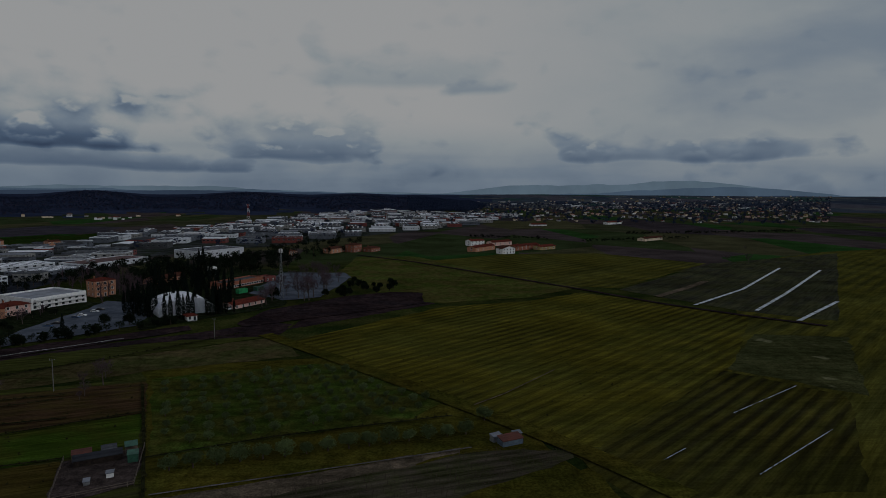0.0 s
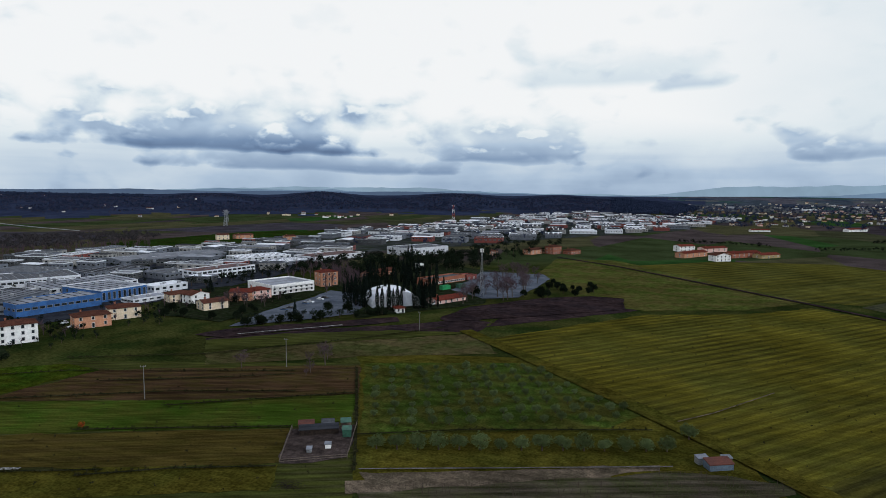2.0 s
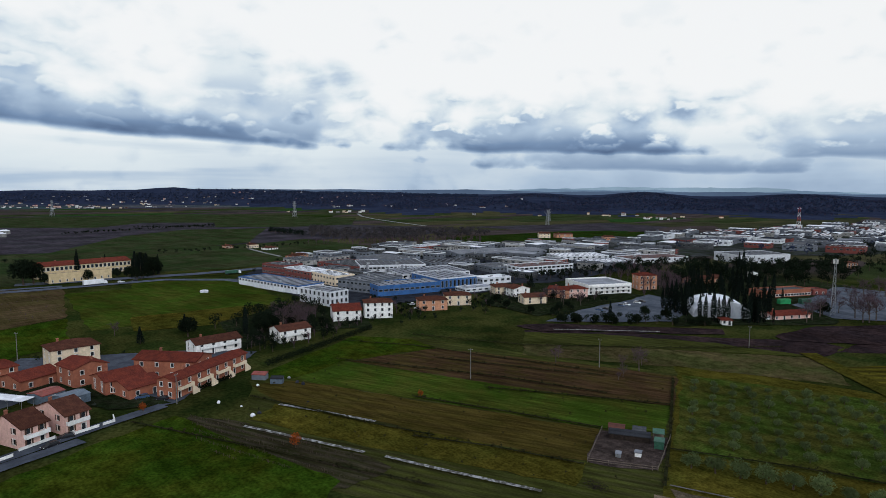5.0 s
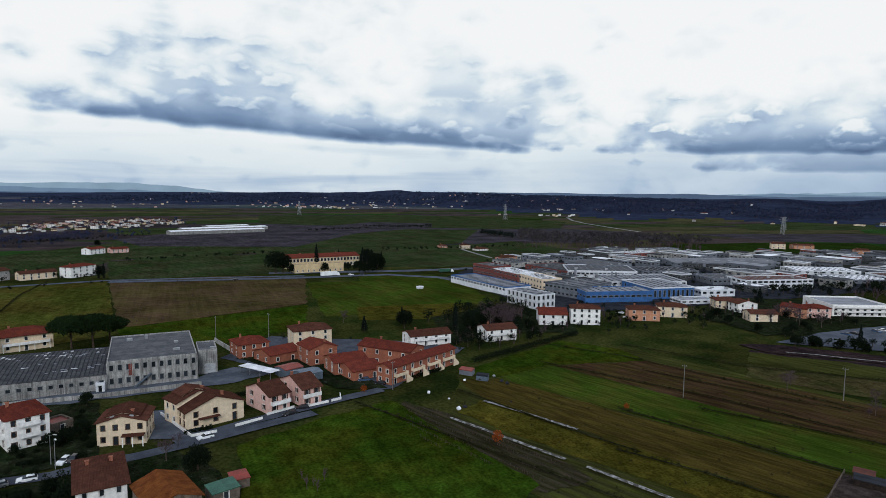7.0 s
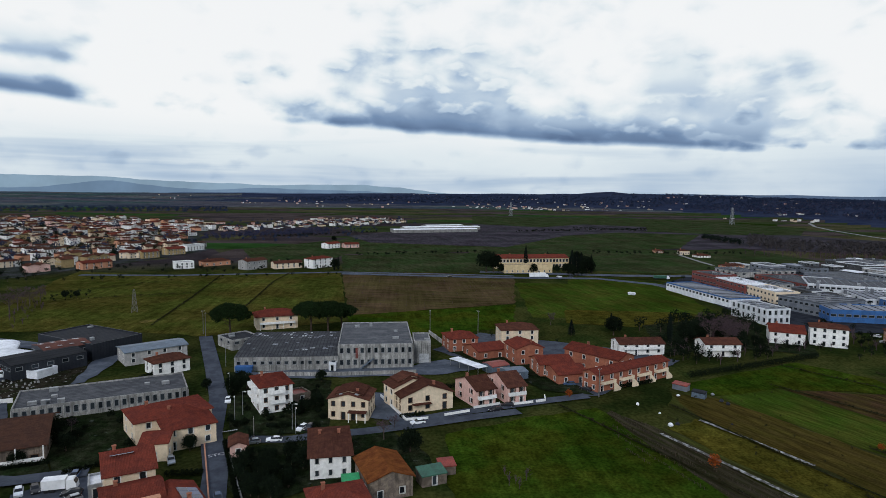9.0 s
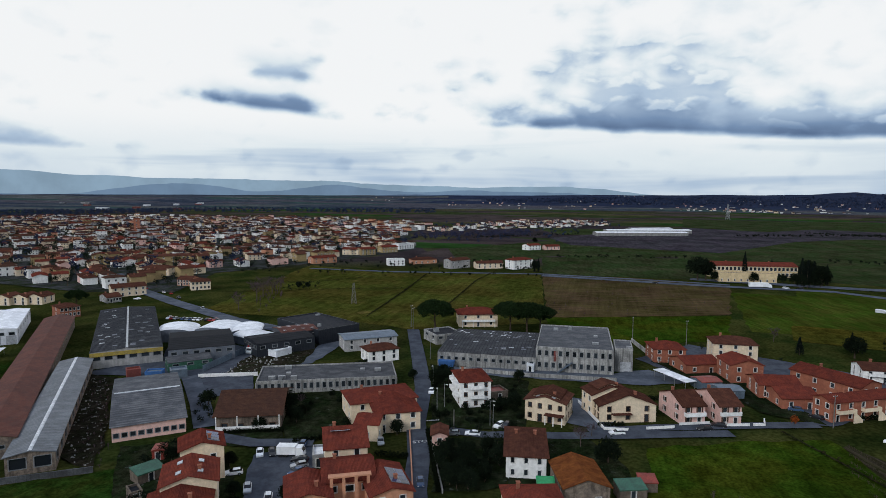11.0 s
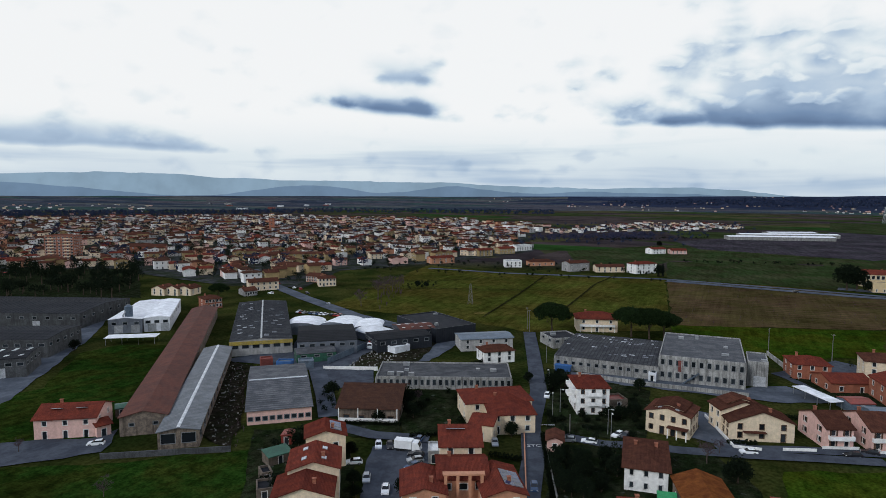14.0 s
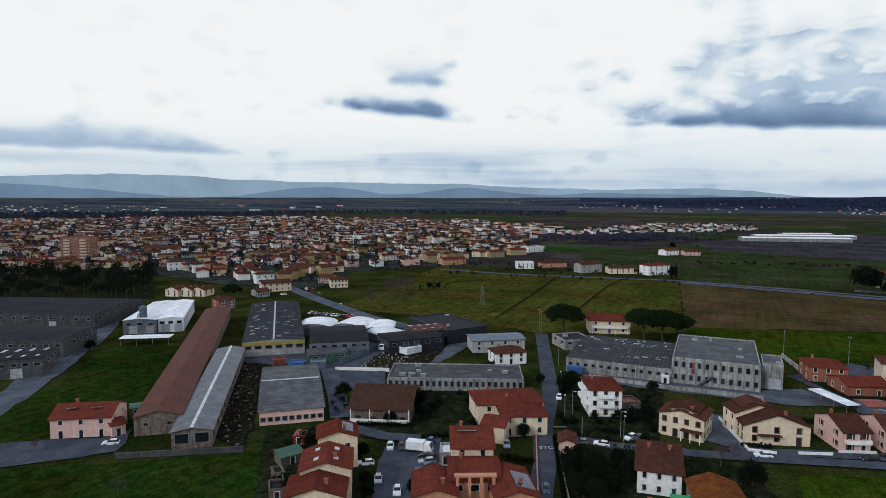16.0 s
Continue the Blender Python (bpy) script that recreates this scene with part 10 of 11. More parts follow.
tree("cypress", -529.8, 113.5, 1.73)
tree("cypress", -548.0, 137.4, 1.16)
tree("evergreen", -526.3, 158.2, 2.54)
tree("evergreen", -519.5, 164.7, 2.05)
tree("evergreen", -496.2, 140.1, 1.45)
tree("evergreen", -496.6, 144.8, 1.31)
tree("evergreen", -498.4, 86.8, 1.31)
tree("evergreen", -497.2, 113.0, 1.38)
tree("evergreen", -499.0, 132.7, 1.24)
tree("bare", -302.0, -191.5, 1.27)
tree("bare", -331.3, -197.6, 1.6)
tree("bare", -342.2, -199.9, 1.64)
tree("bare", -354.5, -200.6, 1.45)
tree("bare", -367.2, -202.0, 1.24)
tree("evergreen", -379.5, -194.5, 0.88)
tree("evergreen", -382.2, -189.3, 0.75)
tree("evergreen", -518.4, -49.4, 1.57)
tree("cypress", -516.1, -46.7, 0.99)
tree("cypress", -514.5, -49.9, 0.91)
tree("evergreen", -802.0, -77.7, 1.32)
tree("bare", -86.1, -120.1, 0.57)
tree("bare", -92.6, -160.6, 0.47)
tree("evergreen", -164.8, -243.5, 0.83)
tree("bare", 264.5, 574.9, 0.99)
tree("bare", 281.0, 568.2, 1.1)
tree("bare", 340.4, 695.9, 0.63)
tree("cypress", -169.3, 271.9, 0.92)
tree("evergreen", -162.3, 293.3, 1.08)
tree("evergreen", -151.9, 296.1, 1.07)
tree("evergreen", -177.2, 256.1, 0.79)
tree("evergreen", -183.8, 250.5, 0.83)
tree("conifer", -265.0, 326.9, 1.14)
tree("evergreen", -101.9, 370.2, 1.3)
tree("bare", -80.0, 366.9, 1.81)
tree("bare", -77.2, 402.8, 1.73)
tree("evergreen", -72.6, 379.5, 0.86)
tree("evergreen", -65.2, 385.7, 0.86)
hedge(-175.6, 1.6, -178.0, 8.9)
hedge(-159.9, -43.9, -126.6, -32.2)
hedge(-210.9, 106.0, -235.3, 171.6, 3.0, 2.8)
hedge(-122.9, -98.4, -102.5, -85.6)
hedge(-170.1, -35.3, -170.4, -26.7)
hedge(-200.1, 75.3, -206.3, 90.0)
hedge(-143.2, -75.9, -147.7, -68.8)
hedge(-212.8, -89.7, -222.3, -84.2)
hedge(-141.6, -52.4, -142.2, -43.9)
hedge(-201.9, 15.5, -206.8, 25.6)
hedge(-143.8, -97.0, -149.7, -82.0)
hedge(-187.7, 568.4, -166.6, 636.5)
wall_run("garden_wall", "low white garden wall with a coping", [(-194.6, -4.3), (-173.1, 3.4), (-174.0, 9.7)], 1.1, 0.25, WHITE_WALL)
wall_run("garden_wall", "low white garden wall with a coping", [(-176.4, 14.9), (-179.4, 22.4)], 1.1, 0.25, WHITE_WALL)
wall_run("garden_wall", "curved low white garden wall", [(-188.8, 36.7), (-184.8, 37.1), (-186.4, 43.2)], 1.1, 0.25, WHITE_WALL)
wall_run("garden_wall", "low white garden wall with a coping", [(-186.9, 44.5), (-187.8, 47.6), (-192.1, 48.4)], 1.1, 0.25, WHITE_WALL)
wall_run("garden_wall", "low white garden wall with a coping", [(-182.1, 24.2), (-185.4, 32.5)], 1.1, 0.25, WHITE_WALL)
wall_run("garden_wall", "grey concrete yard wall", [(-219.2, -47.9), (-217.9, -22.2), (-219.9, 7.8)], 1.6, 0.3, CONCRETE)
wall_run("garden_wall", "grey block wall around the works yard", [(-98.9, -138.5), (-116.0, -113.1)], 1.5, 0.3, DARK_CONCRETE)
wall_run("garden_wall", "pale wall along the village road", [(-152.9, -41.1), (-127.0, -31.4)], 1.0, 0.25, CONCRETE)
wall_run("garden_wall", "pale wall along the village road", [(-157.9, -48.4), (-124.3, -37.4)], 1.0, 0.25, SALMON)
wall_run("garden_wall", "pale parapet beside the dark yard", [(-186.8, -135.0), (-194.6, -116.6)], 1.4, 0.3, WHITE_WALL)
wall_run("garden_wall", "concrete wall beside the estate yard", [(-282.7, 16.0), (-249.4, 24.5)], 1.8, 0.3, CONCRETE)
wall_run("garden_wall", "slate-blue sheet fence around the yard", [(-193.1, -137.7), (-232.5, -138.1)], 2.6, 0.12, SHED_BLUE)
building("shed", "slate-blue metal garden shed", "shed", -213.9, 42.5, 108.4, 7.7, 7.0, 2.8, roof='gable_x', pitch=10, wall=SHED_BLUE, tiles=SHED_BLUE, floors=1, front=1, sides=0, doors=(0,), window=(0.9, 0.8), chimneys=0, over=0.15)
building("shed", "dark metal shed with a red roof", "shed", -222.1, 37.4, 113.4, 7.4, 7.0, 2.8, roof='gable_x', pitch=10, wall=SHED_BLUE, tiles=SHED_RED, floors=1, front=1, sides=0, doors=(0,), window=(0.9, 0.8), chimneys=0, over=0.15)
building("shed", "small purple-red garden shed", "shed", -198.4, 96.9, 39.2, 5.0, 2.5, 1.8, roof='lean', pitch=10, wall=PANEL_GREY, tiles=SHED_RED, floors=1, front=0, sides=0, doors=(), window=(0.9, 0.8), chimneys=0, over=0.15)
building("shed", "small dark blue garden shed", "shed", -190.0, 99.0, 45.9, 4.1, 2.2, 1.8, roof='lean', pitch=10, wall=SHED_BLUE, tiles=ROOF_DARK, floors=1, front=0, sides=0, doors=(), window=(0.9, 0.8), chimneys=0, over=0.15)
building("shed", "green-roofed wooden garden shed", "shed", -135.9, 8.5, 109.6, 6.0, 4.0, 2.4, roof='lean', pitch=10, wall=WOOD_POST, tiles=SHED_GREEN, floors=1, front=1, sides=0, doors=(0,), window=(0.9, 0.8), chimneys=0, over=0.15)
building("shed", "red-roofed wooden garden shed", "shed", -140.4, 12.3, 100.6, 3.8, 3.5, 2.2, roof='lean', pitch=10, wall=WOOD_POST, tiles=SHED_RED, floors=1, front=0, sides=0, doors=(), window=(0.9, 0.8), chimneys=0, over=0.15)
building("shed", "weathered blue-grey field shed with a rusty roof", "shed", 17.8, 157.1, 26.5, 6.1, 3.0, 1.5, roof='lean', pitch=10, wall=SHED_BLUE, tiles=ROOF_RUST, floors=1, front=0, sides=0, doors=(), window=(0.9, 0.8), chimneys=0, over=0.15)
building("shed", "pale shack of corrugated sheets in the field", "shed", 14.2, 158.7, 29.9, 2.8, 1.8, 1.5, roof='lean', pitch=10, wall=METAL, tiles=ROOF_LIGHT, floors=1, front=0, sides=0, doors=(), window=(0.9, 0.8), chimneys=0, over=0.15)
building("shed", "dark low lean-to beside the field shed", "shed", 19.9, 160.7, 23.8, 2.2, 1.6, 1.5, roof='lean', pitch=10, wall=WOOD_POST, tiles=ROOF_ZINC, floors=1, front=0, sides=0, doors=(), window=(0.9, 0.8), chimneys=0, over=0.15)
building("shed", "long low animal pen with a dark roof", "shed", -83.3, 144.9, 28.5, 10.4, 2.6, 1.6, roof='lean', pitch=10, wall=BRUSHWOOD, tiles=ROOF_DARK, floors=1, front=0, sides=0, doors=(), window=(0.9, 0.8), chimneys=0, over=0.15)
building("shed", "small green animal stall", "shed", -75.2, 145.6, 24.0, 2.3, 2.2, 2.0, roof='lean', pitch=10, wall=SHED_GREEN, tiles=SHED_GREEN, floors=1, front=0, sides=0, doors=(), window=(0.9, 0.8), chimneys=0, over=0.15)
building("shed", "small white field hut on bare earth", "shed", -76.3, 137.2, 23.9, 1.5, 1.6, 1.2, roof='gable_x', pitch=10, wall=WHITE_WALL, tiles=ROOF_LIGHT, floors=1, front=0, sides=0, doors=(), window=(0.9, 0.8), chimneys=0, over=0.15)
building("shed", "small grey feed box on bare earth", "shed", -79.5, 133.3, 23.9, 1.2, 1.5, 0.9, roof='lean', pitch=10, wall=METAL, tiles=ROOF_LIGHT, floors=1, front=0, sides=0, doors=(), window=(0.9, 0.8), chimneys=0, over=0.15)
building("container", "white container in the yard", "container", -221.6, -122.4, 159.6, 8.0, 5.0, 2.6, roof='flat', pitch=10, wall=PANEL_WHITE, tiles=ROOF_WHITE, floors=1, front=0, sides=0, doors=(0,), window=(0.9, 0.8), chimneys=0, over=0.15)
building("container", "blue steel shipping container", "container", -182.3, -149.3, 114.8, 5.6, 4.0, 2.6, roof='flat', pitch=10, wall=PANEL_BLUE, tiles=SHED_BLUE, floors=1, front=0, sides=0, doors=(0,), window=(0.9, 0.8), chimneys=0, over=0.15)
building("container", "dark blue steel container stack", "container", -186.0, -142.5, 131.0, 5.5, 5.0, 2.8, roof='flat', pitch=10, wall=SHED_BLUE, tiles=SHED_BLUE, floors=1, front=0, sides=0, doors=(0,), window=(0.9, 0.8), chimneys=0, over=0.15)
building("container", "dark red steel container", "container", -182.3, -158.2, 135.4, 4.5, 4.0, 2.6, roof='flat', pitch=10, wall=PANEL_RED, tiles=SHED_RED, floors=1, front=0, sides=0, doors=(0,), window=(0.9, 0.8), chimneys=0, over=0.15)
building("container", "blue container at the factory wall", "container", -227.3, -53.6, 98.5, 5.0, 3.0, 2.4, roof='flat', pitch=10, wall=PANEL_BLUE, tiles=PANEL_BLUE, floors=1, front=0, sides=0, doors=(0,), window=(0.9, 0.8), chimneys=0, over=0.15)
building("shed", "white cabin at the factory wall", "shed", -225.8, -22.5, 85.8, 2.6, 3.0, 2.8, roof='flat', pitch=10, wall=PANEL_WHITE, tiles=ROOF_WHITE, floors=1, front=1, sides=0, doors=(0,), window=(0.9, 0.8), chimneys=0, over=0.15)
building("shed", "bright green tarpaulin garden shelter", "shed", -130.9, -9.3, 99.5, 3.7, 5.0, 2.6, roof='lean', pitch=10, wall=WOOD_POST, tiles=TARP_GREEN, floors=1, front=1, sides=0, doors=(0,), window=(0.9, 0.8), chimneys=0, over=0.15)
building("shed", "dark garden shed with a flat roof", "shed", -107.3, -94.1, 142.7, 2.4, 4.0, 2.4, roof='flat', pitch=10, wall=WOOD_POST, tiles=ROOF_DARK, floors=1, front=1, sides=0, doors=(0,), window=(0.9, 0.8), chimneys=0, over=0.15)
building("shed", "dark garden shed with a flat roof", "shed", -101.5, -89.4, 131.2, 3.4, 5.0, 2.4, roof='flat', pitch=10, wall=WOOD_POST, tiles=ROOF_DARK, floors=1, front=1, sides=0, doors=(0,), window=(0.9, 0.8), chimneys=0, over=0.15)
building("shed", "green-roofed shelter in the hedge", "shed", -116.4, -98.3, 154.1, 6.1, 4.0, 2.4, roof='lean', pitch=10, wall=WOOD_POST, tiles=SHED_GREEN, floors=1, front=1, sides=0, doors=(0,), window=(0.9, 0.8), chimneys=0, over=0.15)
building("shed", "red playhouse in the garden", "shed", -127.0, -103.4, 114.5, 2.8, 4.0, 2.6, roof='gable_y', pitch=10, wall=SHED_RED, tiles=SHED_RED, floors=1, front=1, sides=0, doors=(0,), window=(0.9, 0.8), chimneys=0, over=0.15)
building("shed", "white flat-topped garden pavilion", "shed", -134.5, -64.4, 114.5, 2.8, 6.0, 2.8, roof='flat', pitch=10, wall=METAL, tiles=ROOF_WHITE, floors=1, front=1, sides=0, doors=(0,), window=(0.9, 0.8), chimneys=0, over=0.15)
building("shed", "dark red flat-roofed carport", "shed", -193.1, -30.2, 125.3, 5.6, 6.0, 2.6, roof='flat', pitch=10, wall=WOOD_POST, tiles=SHED_RED, floors=1, front=1, sides=0, doors=(0,), window=(0.9, 0.8), chimneys=0, over=0.15)
building("container", "green steel sports container", "container", -127.8, 390.4, 58.4, 7.0, 3.0, 2.6, roof='flat', pitch=10, wall=TARP_GREEN, tiles=TARP_GREEN, floors=1, front=0, sides=0, doors=(0,), window=(0.9, 0.8), chimneys=0, over=0.15)
building("container", "teal steel sports container", "container", -119.7, 400.0, 60.3, 6.4, 3.0, 2.6, roof='flat', pitch=10, wall=SHED_GREEN, tiles=SHED_GREEN, floors=1, front=0, sides=0, doors=(0,), window=(0.9, 0.8), chimneys=0, over=0.15)
building("shed", "white plastic greenhouse tunnel", "shed", -390.5, 154.3, 66.7, 4.7, 3.0, 1.3, roof='arch', pitch=10, wall=PANEL_WHITE, tiles=ROOF_WHITE, floors=1, front=0, sides=0, doors=(), window=(0.9, 0.8), chimneys=0, over=0.15)
building("shed", "small wooden hut with a green roof", "shed", -122.4, -161.1, 142.5, 3.3, 5.0, 2.6, roof='gable_x', pitch=10, wall=WOOD_POST, tiles=SHED_GREEN, floors=1, front=1, sides=0, doors=(0,), window=(0.9, 0.8), chimneys=0, over=0.15)
def carport(x, y, turn, w, d, h):
    ob = thing("carport", "long white flat carport canopy on steel posts", "carport", place(x, y, turn))
    part("canopy", Shape().box(-w / 2, -d / 2, h, w / 2, d / 2, h + 0.18), ROOF_WHITE, ob)
    for i in range(4):
        for sy in (-1, 1):
            part("post", Shape().tube((w * (i / 3 - 0.5) * 0.94, sy * d * 0.45, 0), (w * (i / 3 - 0.5) * 0.94, sy * d * 0.45, h), 0.08, 0.08, 6), METAL, ob)


carport(-225.0, 27.4, 34.6, 16.5, 4.5, 2.6)
carport(-184.8, -234.3, 123.6, 21.1, 7, 3.0)
s, rng = Shape(), random.Random(15)
for i in range(140):
    b = Vector((-74.0 + rng.gauss(0, 1.5), 115.5 + rng.gauss(0, 0.9), rng.uniform(0, 0.8)))
    s.tube(b, b + Vector((rng.gauss(0, 0.6), rng.gauss(0, 0.6), rng.uniform(-0.1, 0.4))), 0.04, 0.02, 3)
tagged(part("brushwood_pile", s, BRUSHWOOD), "dark pile of cut brushwood on the grass", "brushwood", "", "stuff")

def bulk_bag(x, y, size, label, mat):
    ob = thing("bulk_bag", label, "bag", place(x, y, x * 7))
    s, r = Shape(), size / 2
    s.solid([(-r, -r, 0), (r, -r, 0), (r, r, 0), (-r, r, 0)], [(-r * 1.15, -r * 1.1, r), (r * 1.1, -r * 1.15, r), (r * 1.15, r * 1.1, r), (-r * 1.1, r * 1.15, r)])
    s.solid([(-r * 1.15, -r * 1.1, r), (r * 1.1, -r * 1.15, r), (r * 1.15, r * 1.1, r), (-r * 1.1, r * 1.15, r)], [(-r * 0.5, -r * 0.4, 2 * r), (r * 0.5, -r * 0.5, 1.9 * r), (r * 0.4, r * 0.5, 2 * r), (-r * 0.5, r * 0.4, 2.1 * r)])
    part("sack", s, mat, ob)
    part("strap", Shape().box(-r * 0.08, -r * 1.17, 0.1, r * 0.08, -r * 1.12, 1.3 * r), SHED_BLUE, ob)


bulk_bag(-166.3, 78.7, 1.0, "white bulk bag lying among garden beds", ROOF_WHITE)
bulk_bag(-166.9, 81.0, 0.9, "dark covered heap in the garden", ROOF_DARK)
bulk_bag(-191.7, 92.8, 0.7, "white bulk bag beside garden sheds", ROOF_WHITE)
bulk_bag(-176.2, 79.8, 0.5, "pale sack on the allotment grass", ROOF_WHITE)
bulk_bag(-185.6, 104.2, 1.0, "dark covered heap on the allotment", ROOF_DARK)
bulk_bag(-182.7, 104.8, 1.0, "dark covered heap on the allotment", ROOF_DARK)
bulk_bag(-192.1, 104.7, 0.8, "grey water tank beside garden sheds", METAL)
bulk_bag(-184.1, 76.1, 0.8, "white sheet-covered heap among garden beds", ROOF_WHITE)
bulk_bag(-166.2, 96.9, 0.5, "small dark bin in the field", ROOF_DARK)
car(-134.6, -80.4, 28.8, CAR_WHITE, "white parked hatchback between houses")
car(-135.7, -77.6, 31.8, CAR_BLACK, "dark parked hatchback between houses")
car(-130.8, -67.7, -49.8, CAR_SILVER, "silver parked hatchback between houses")
car(-133.7, -69.0, -77.5, CAR_BLACK, "black parked estate car between houses")
car(-127.4, -66.7, -23.5, CAR_BLUE, "dark blue parked car between houses")
car(-123.4, -80.7, -54.9, CAR_WHITE, "white parked car by the hedge")
car(-117.3, -73.3, 29.6, CAR_SILVER, "silver car in the car park")
car(-114.4, -66.6, 26.6, CAR_WHITE, "white car in the car park")
car(-142.0, -72.5, 10.9, CAR_BLUE, "blue parked car between houses")
car(-192.4, -51.5, 11.3, CAR_WHITE, "white car on the village road")
car(-129.6, -37.2, 18.1, CAR_BLUE, "blue car on the village road")
car(-149.2, -53.7, 23.4, CAR_SILVER, "pale car in a driveway")
car(-160.7, -31.4, -83.3, CAR_WHITE, "white estate car on the lane")
car(-159.5, -36.8, -72.8, CAR_SILVER, "grey car on the lane")
car(-168.6, -25.3, -24.9, CAR_WHITE, "white car in a driveway")
car(-168.8, -23.4, -18.7, CAR_BLACK, "dark car in a driveway")
car(-171.3, 6.7, -71.0, CAR_WHITE, "white car at the garden wall")
car(-180.4, 30.5, -65.5, CAR_BLACK, "black car on the lane")
car(-184.3, 34.8, -97.1, CAR_BLACK, "black car by the duplex")
car(-104.2, -147.5, -52.2, CAR_WHITE, "white car by the farmhouse")
car(-213.5, 62.6, -70.6, CAR_WHITE, "white van in the estate yard")
car(-204.4, 60.0, -92.8, CAR_BLUE, "dark blue car in the estate yard")
car(-198.7, 64.1, -139.5, CAR_BLACK, "black car in the estate yard")
car(-229.9, 80.1, -87.2, CAR_SILVER, "silver car in the estate yard")
car(-232.0, 39.2, -165.1, CAR_BLUE, "blue car beside the shed")
car(-339.5, -269.0, -129.8, CAR_WHITE, "white car on the main road")
car(-325.1, -247.2, 53.6, CAR_BLACK, "dark car on the main road")
car(-299.2, -212.3, -131.5, CAR_SILVER, "silver car on the main road")
car(-337.4, -262.1, -130.2, CAR_RED, "red car on the main road")
car(-314.6, -268.0, -88.0, CAR_WHITE, "white car at the warehouse")
car(-472.5, 128.2, 85.9, CAR_WHITE, "white car on the main road")
car(-471.9, 136.8, -94.1, CAR_BLACK, "dark car on the main road")
car(-472.3, 41.6, -94.2, CAR_BLACK, "dark car on the country road")
car(-308.6, 203.0, -76.2, CAR_WHITE, "white car by the office block")
car(-270.8, 226.0, -162.3, CAR_WHITE, "white van by the house")
car(-259.1, 220.8, -114.8, CAR_SILVER, "silver car by the house")
car(-258.9, 254.6, -117.2, CAR_RED, "red car in a garden")
car(-117.1, 336.6, -116.8, CAR_WHITE, "white car at the sports ground")
rng = random.Random(5)
car_row(-270.9, -213.1, -273.0, -183.4, 14, rng)
car_row(-392.2, -391.7, -415.1, -381.8, 12, rng)
car_row(-369.4, -328.7, -347.1, -288.4, 7, rng)
car_row(-189.0, 289.7, -185.9, 335.6, 9, rng)
car_row(-283.5, -555.4, -306.1, -518.9, 8, rng)
car_row(-321.5, 291.6, -309.0, 323.8, 8, rng)
car_row(-307.3, 373.3, -296.6, 419.5, 10, rng)
car_row(-238.7, -142.3, -227.2, -132.7, 3, rng)
truck(-135.9, -72.4, 101.9, CAR_WHITE, CAR_WHITE, 6.8, "white motorhome in the car park", 3.0)
truck(-471.3, 111.6, 94.7, CAR_WHITE, CAR_WHITE, 15.0, "long white articulated lorry on the road", 3.9)
truck(-222.7, -135.6, 8.7, CAR_RED, CAR_WHITE, 7.5, "red and white lorry in the works yard", 3.2)
truck(-228.5, -130.1, 2.8, ROOF_DARK, CAR_RED, 7.5, "dark lorry with a loader crane", 2.6)
truck(-462.6, 205.9, 83.9, SHED_GREEN, CAR_WHITE, 12.0, "green and white bus by the factory", 3.2)
text_on_ground("STOP", -152.3, -43.2, 114.5, 2.2, PAINT_WHITE, 0.42)
stripes(-201.3, -58.3, -203.1, -54.5, 9)
stripes(-166.6, -47.1, -168.6, -42.7, 9)
for u in (-2.4, 2.4):
    on_slope(farmhouse, "solar_panel", "dark blue solar panel", "gable_x", u * 1.3, 2.6, 2.4, 2.0, FARM_D, FARM_H, 20, SOLAR, -1, 0.08, 0.3, METAL)
def bay(home, name, label, x0, y0, z0, x1, y1, z1, mat):
    return part(name, Shape().box(x0, y0, z0, x1, y1, z1), mat, home, label)


def size_of(home):
    """Width, depth and eaves of a finished building, from its wall."""
    wall = next(c for c in home.children if c.name.startswith("wall"))
    xs, ys, zs = zip(*(v.co for v in wall.data.vertices))
    return max(xs) - min(xs), max(ys) - min(ys), max(zs)


w, d, h = size_of(tall_house)
for z in (3.3, 6.2):
    balcony(tall_house, 0, -d / 2, z, w * 0.5, 1.3)
    for k in (-1, 1):
        bay(tall_house, "side_balcony", "white side balcony", -w / 2 - 1.3, k * d * 0.25 - 1.8, z, -w / 2 - 0.01, k * d * 0.25 + 1.8, z + 1.1, WHITE_WALL)
w, d, h = size_of(duplex)
for home in (duplex, duplex_b):
    balcony(home, 0, -d / 2, 2.9, w * 0.9, 1.3)
w, d, h = size_of(cream_house)
bay(cream_house, "porch_roof", "brown tiled porch roof", w * 0.02, -d / 2 - 2.2, 2.75, w * 0.48, -d / 2 - 0.02, 2.95, TILE_BROWN)
for u in (0.05, 0.25, 0.46):
    bay(cream_house, "porch_post", "", w * u - 0.12, -d / 2 - 2.1, 0, w * u + 0.12, -d / 2 - 1.86, 2.75, WHITE_WALL)
w, d, h = size_of(cream_house_b)
bay(cream_house_b, "porch_roof", "", -w * 0.3, -d / 2 - 1.6, 2.7, w * 0.05, -d / 2 - 0.02, 2.88, TILE_BROWN)
for home, share in ((cream_house, 0.66), (cream_wing, 0.6)):
    w, d, h = size_of(home)
    eave = CREAM_H if home is cream_house else WING_H
    raised_roof(home, w, d, eave, 15 if home is cream_house else 18, TILE_BROWN, CREAM, share, 0.5)
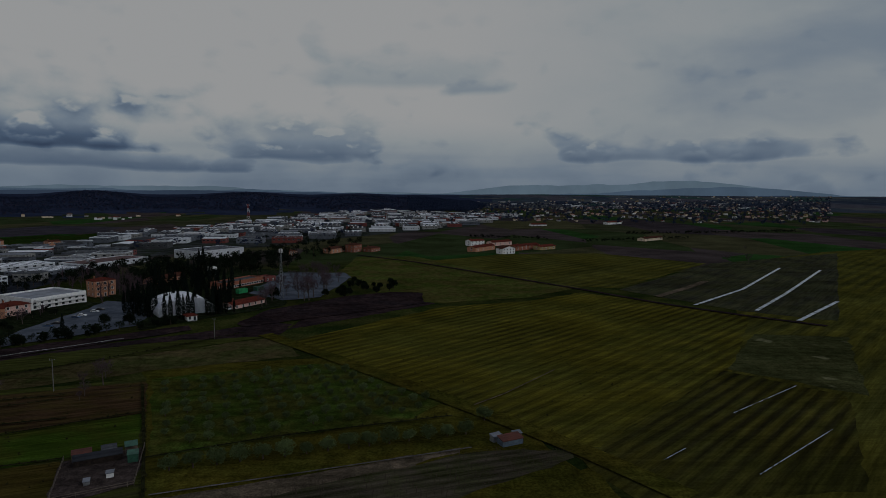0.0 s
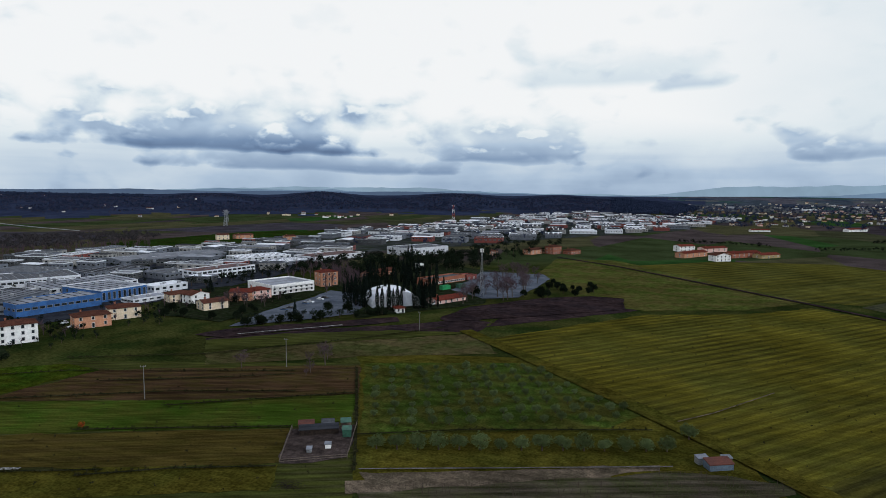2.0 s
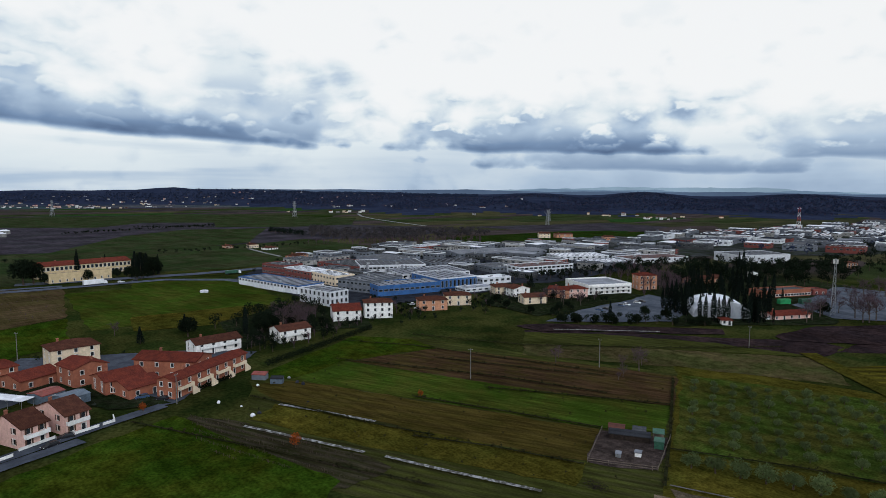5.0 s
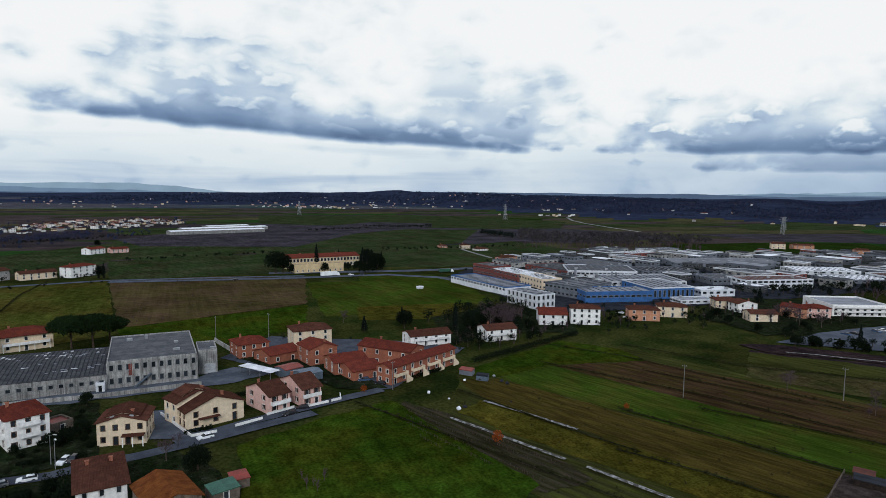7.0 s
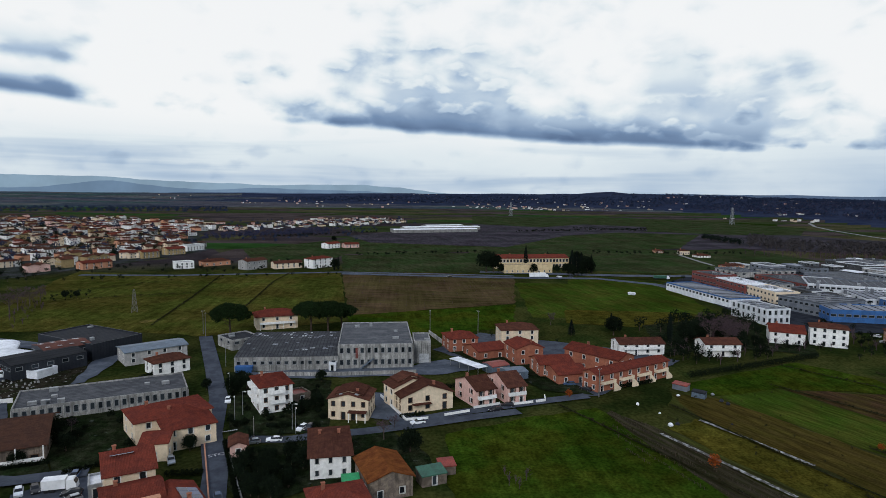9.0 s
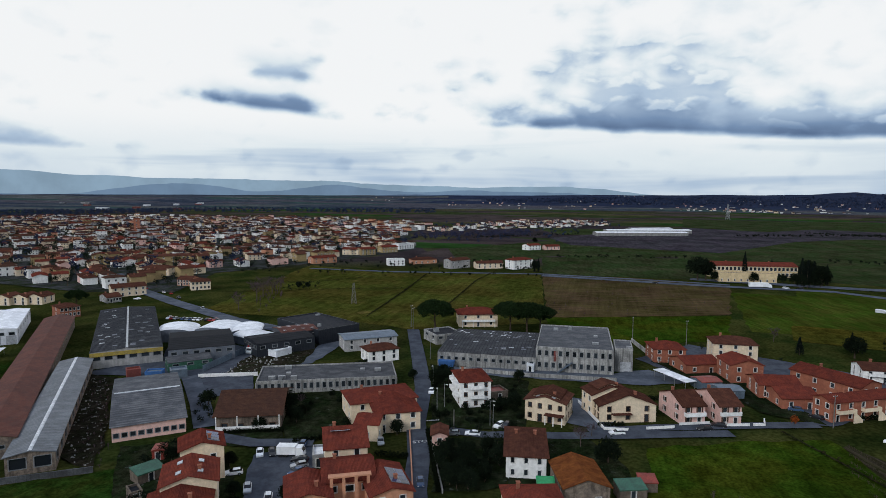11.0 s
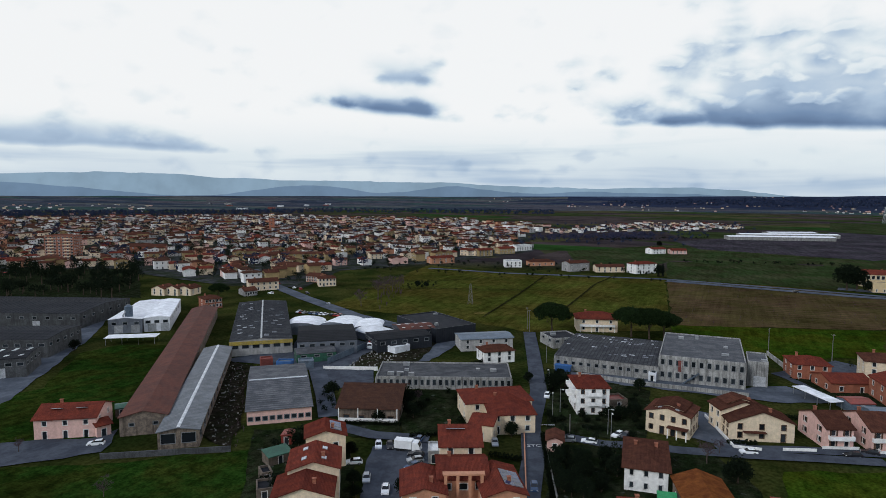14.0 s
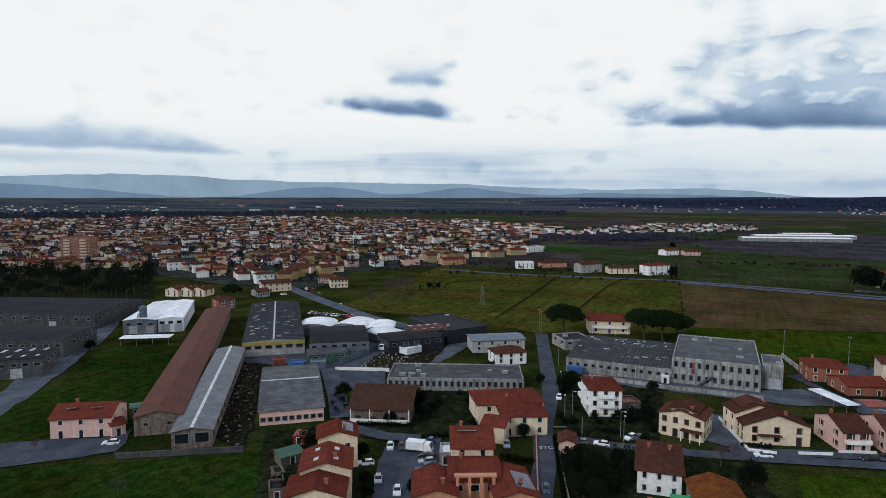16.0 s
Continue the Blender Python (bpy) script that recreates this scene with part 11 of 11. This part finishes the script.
for home, mat in ((white_a, WHITE_WALL), (white_b, WHITE_WALL), (veranda_house, WHITE_WALL)):
    w, d, h = size_of(home)
    balcony(home, 0, -d / 2, 2.7, w * 0.86, 1.4, True, mat)
    for i in range(4):
        bay(home, "veranda_post", "", w * (i / 3 - 0.5) * 0.84 - 0.12, -d / 2 - 1.38, 0, w * (i / 3 - 0.5) * 0.84 + 0.12, -d / 2 - 1.15, 2.7, mat)
w, d, h = size_of(flats_tower)
for k in (-0.28, 0.28):
    for i in range(8):
        balcony(flats_tower, w * k, -d / 2, h * (i + 0.12) / 8, w * 0.2, 1.3, True, CREAM)
w, d, h = size_of(apartments)
for z in (2.6, 5.0):
    balcony(apartments, 0, -d / 2, z, w * 0.9, 1.3, True, WHITE_WALL)
    bay(apartments, "side_balcony", "long white side balcony", w / 2 + 0.01, -d * 0.4, z, w / 2 + 1.2, d * 0.4, z + 1.0, WHITE_WALL)
w, d, h = size_of(terrace_row)
for i in range(4):
    x = -w / 2 + w * (i + 0.5) / 4
    balcony(terrace_row, x, -d / 2, 2.9, w * 0.17, 1.4, True, CREAM)
    s = Shape().solid([(x + 2, -d / 2 - 1.5, 0), (x + 5.2, -d / 2 - 1.5, 0), (x + 5.2, -d / 2 - 1.3, 0), (x + 2, -d / 2 - 1.3, 0)],
                      [(x + 2, -d / 2 - 1.5, 3.6), (x + 5.2, -d / 2 - 1.5, 0.9), (x + 5.2, -d / 2 - 1.3, 0.9), (x + 2, -d / 2 - 1.3, 3.6)])
    part("outer_stair", s, CREAM, terrace_row, "cream outer staircase")
w, d, h = size_of(brown_house)
bay(brown_house, "veranda", "white veranda parapet", -w / 2, -d / 2 - 1.3, 1.0, w / 2, -d / 2 - 1.1, 2.0, WHITE_WALL)
bay(brown_house, "veranda_floor", "", -w / 2, -d / 2 - 1.1, 0.9, w / 2, -d / 2 - 0.01, 1.0, CONCRETE)
for i in range(4):
    bay(brown_house, "veranda_post", "", -w / 2 + w * i / 3.05, -d / 2 - 1.28, 2.0, -w / 2 + w * i / 3.05 + 0.25, -d / 2 - 1.12, BROWN_H + 0.1, WHITE_WALL)
w, d, h = size_of(loggia_house)
for i in range(4):
    x = -w * 0.36 + w * 0.24 * i
    bay(loggia_house, "pillar", "", x - 0.3, -d / 2 - 1.5, 0, x + 0.3, -d / 2 - 0.9, h - 0.5, SALMON)
bay(loggia_house, "lintel", "", -w * 0.42, -d / 2 - 1.55, h - 0.5, w * 0.42, -d / 2 - 0.02, h - 0.2, SALMON)
for k in range(3):
    on_slope(terrace_a, "solar_panel", "dark blue solar panel", "gable_y", -1.6 + 1.8 * k, 2.6, 2.6, 1.6, size_of(terrace_a)[0], 8.0, 18, SOLAR, 1, 0.08, 0.32, METAL)
for k, v in ((-2.5, 2.2), (2.5, 2.2)):
    for side in (-1, 1):
        on_slope(terrace_b, "skylight", "small roof skylight", "gable_y", k, v, 1.0, 1.3, size_of(terrace_b)[0], 8.0, 18, ROOFLIGHT, side, 0.1, 0.3, METAL)
for k in range(4):
    for r in range(2):
        on_slope(solar_house, "solar_panel", "dark blue solar panel", "gable_y", -3.5 + 1.75 * k, 1.4 + 2.0 * r, 1.9, 1.65, size_of(solar_house)[0], 6.0, 17, SOLAR, 1, 0.08, 0.32, METAL)
for k in range(3):
    on_slope(house_p, "solar_panel", "dark roof panel", "gable_x", -2.6 + 1.5 * k, 1.6, 1.3, 1.7, size_of(house_p)[1], 8.6, 20, SOLAR, -1, 0.08, 0.32, METAL)
for u in (-4, -1, 2, 5):
    for side in (-1, 1):
        on_slope(cream_house, "skylight", "small roof skylight", "gable_y", u, 2.4, 0.9, 1.1, size_of(cream_house)[0], size_of(cream_house)[2] * 0 + CREAM_H, 15, ROOFLIGHT, side, 0.1, 0.3, METAL)
w, d, h = size_of(yellow_hall)
bay(yellow_hall, "fascia", "faded yellow fascia band", -w / 2 - 0.1, -d / 2 - 0.35, YELLOW_H - 1.5, w / 2 + 0.1, -d / 2 - 0.02, YELLOW_H - 0.1, FASCIA)
w, d, h = size_of(factory_block)
bay(factory_block, "red_panel", "dark red door panel", -w * 0.27, -d / 2 - 0.06, h * 0.45, -w * 0.22, -d / 2 - 0.005, h * 0.9, PANEL_RED)
s = Shape()
for i in range(12):
    s.box(-w * 0.22 + i * 0.45, -d / 2 - 1.6, i * 0.36, -w * 0.22 + i * 0.45 + 0.45, -d / 2 - 0.3, i * 0.36 + 0.3)
part("outer_stair", s, SHED_BLUE, factory_block, "blue steel outer staircase")
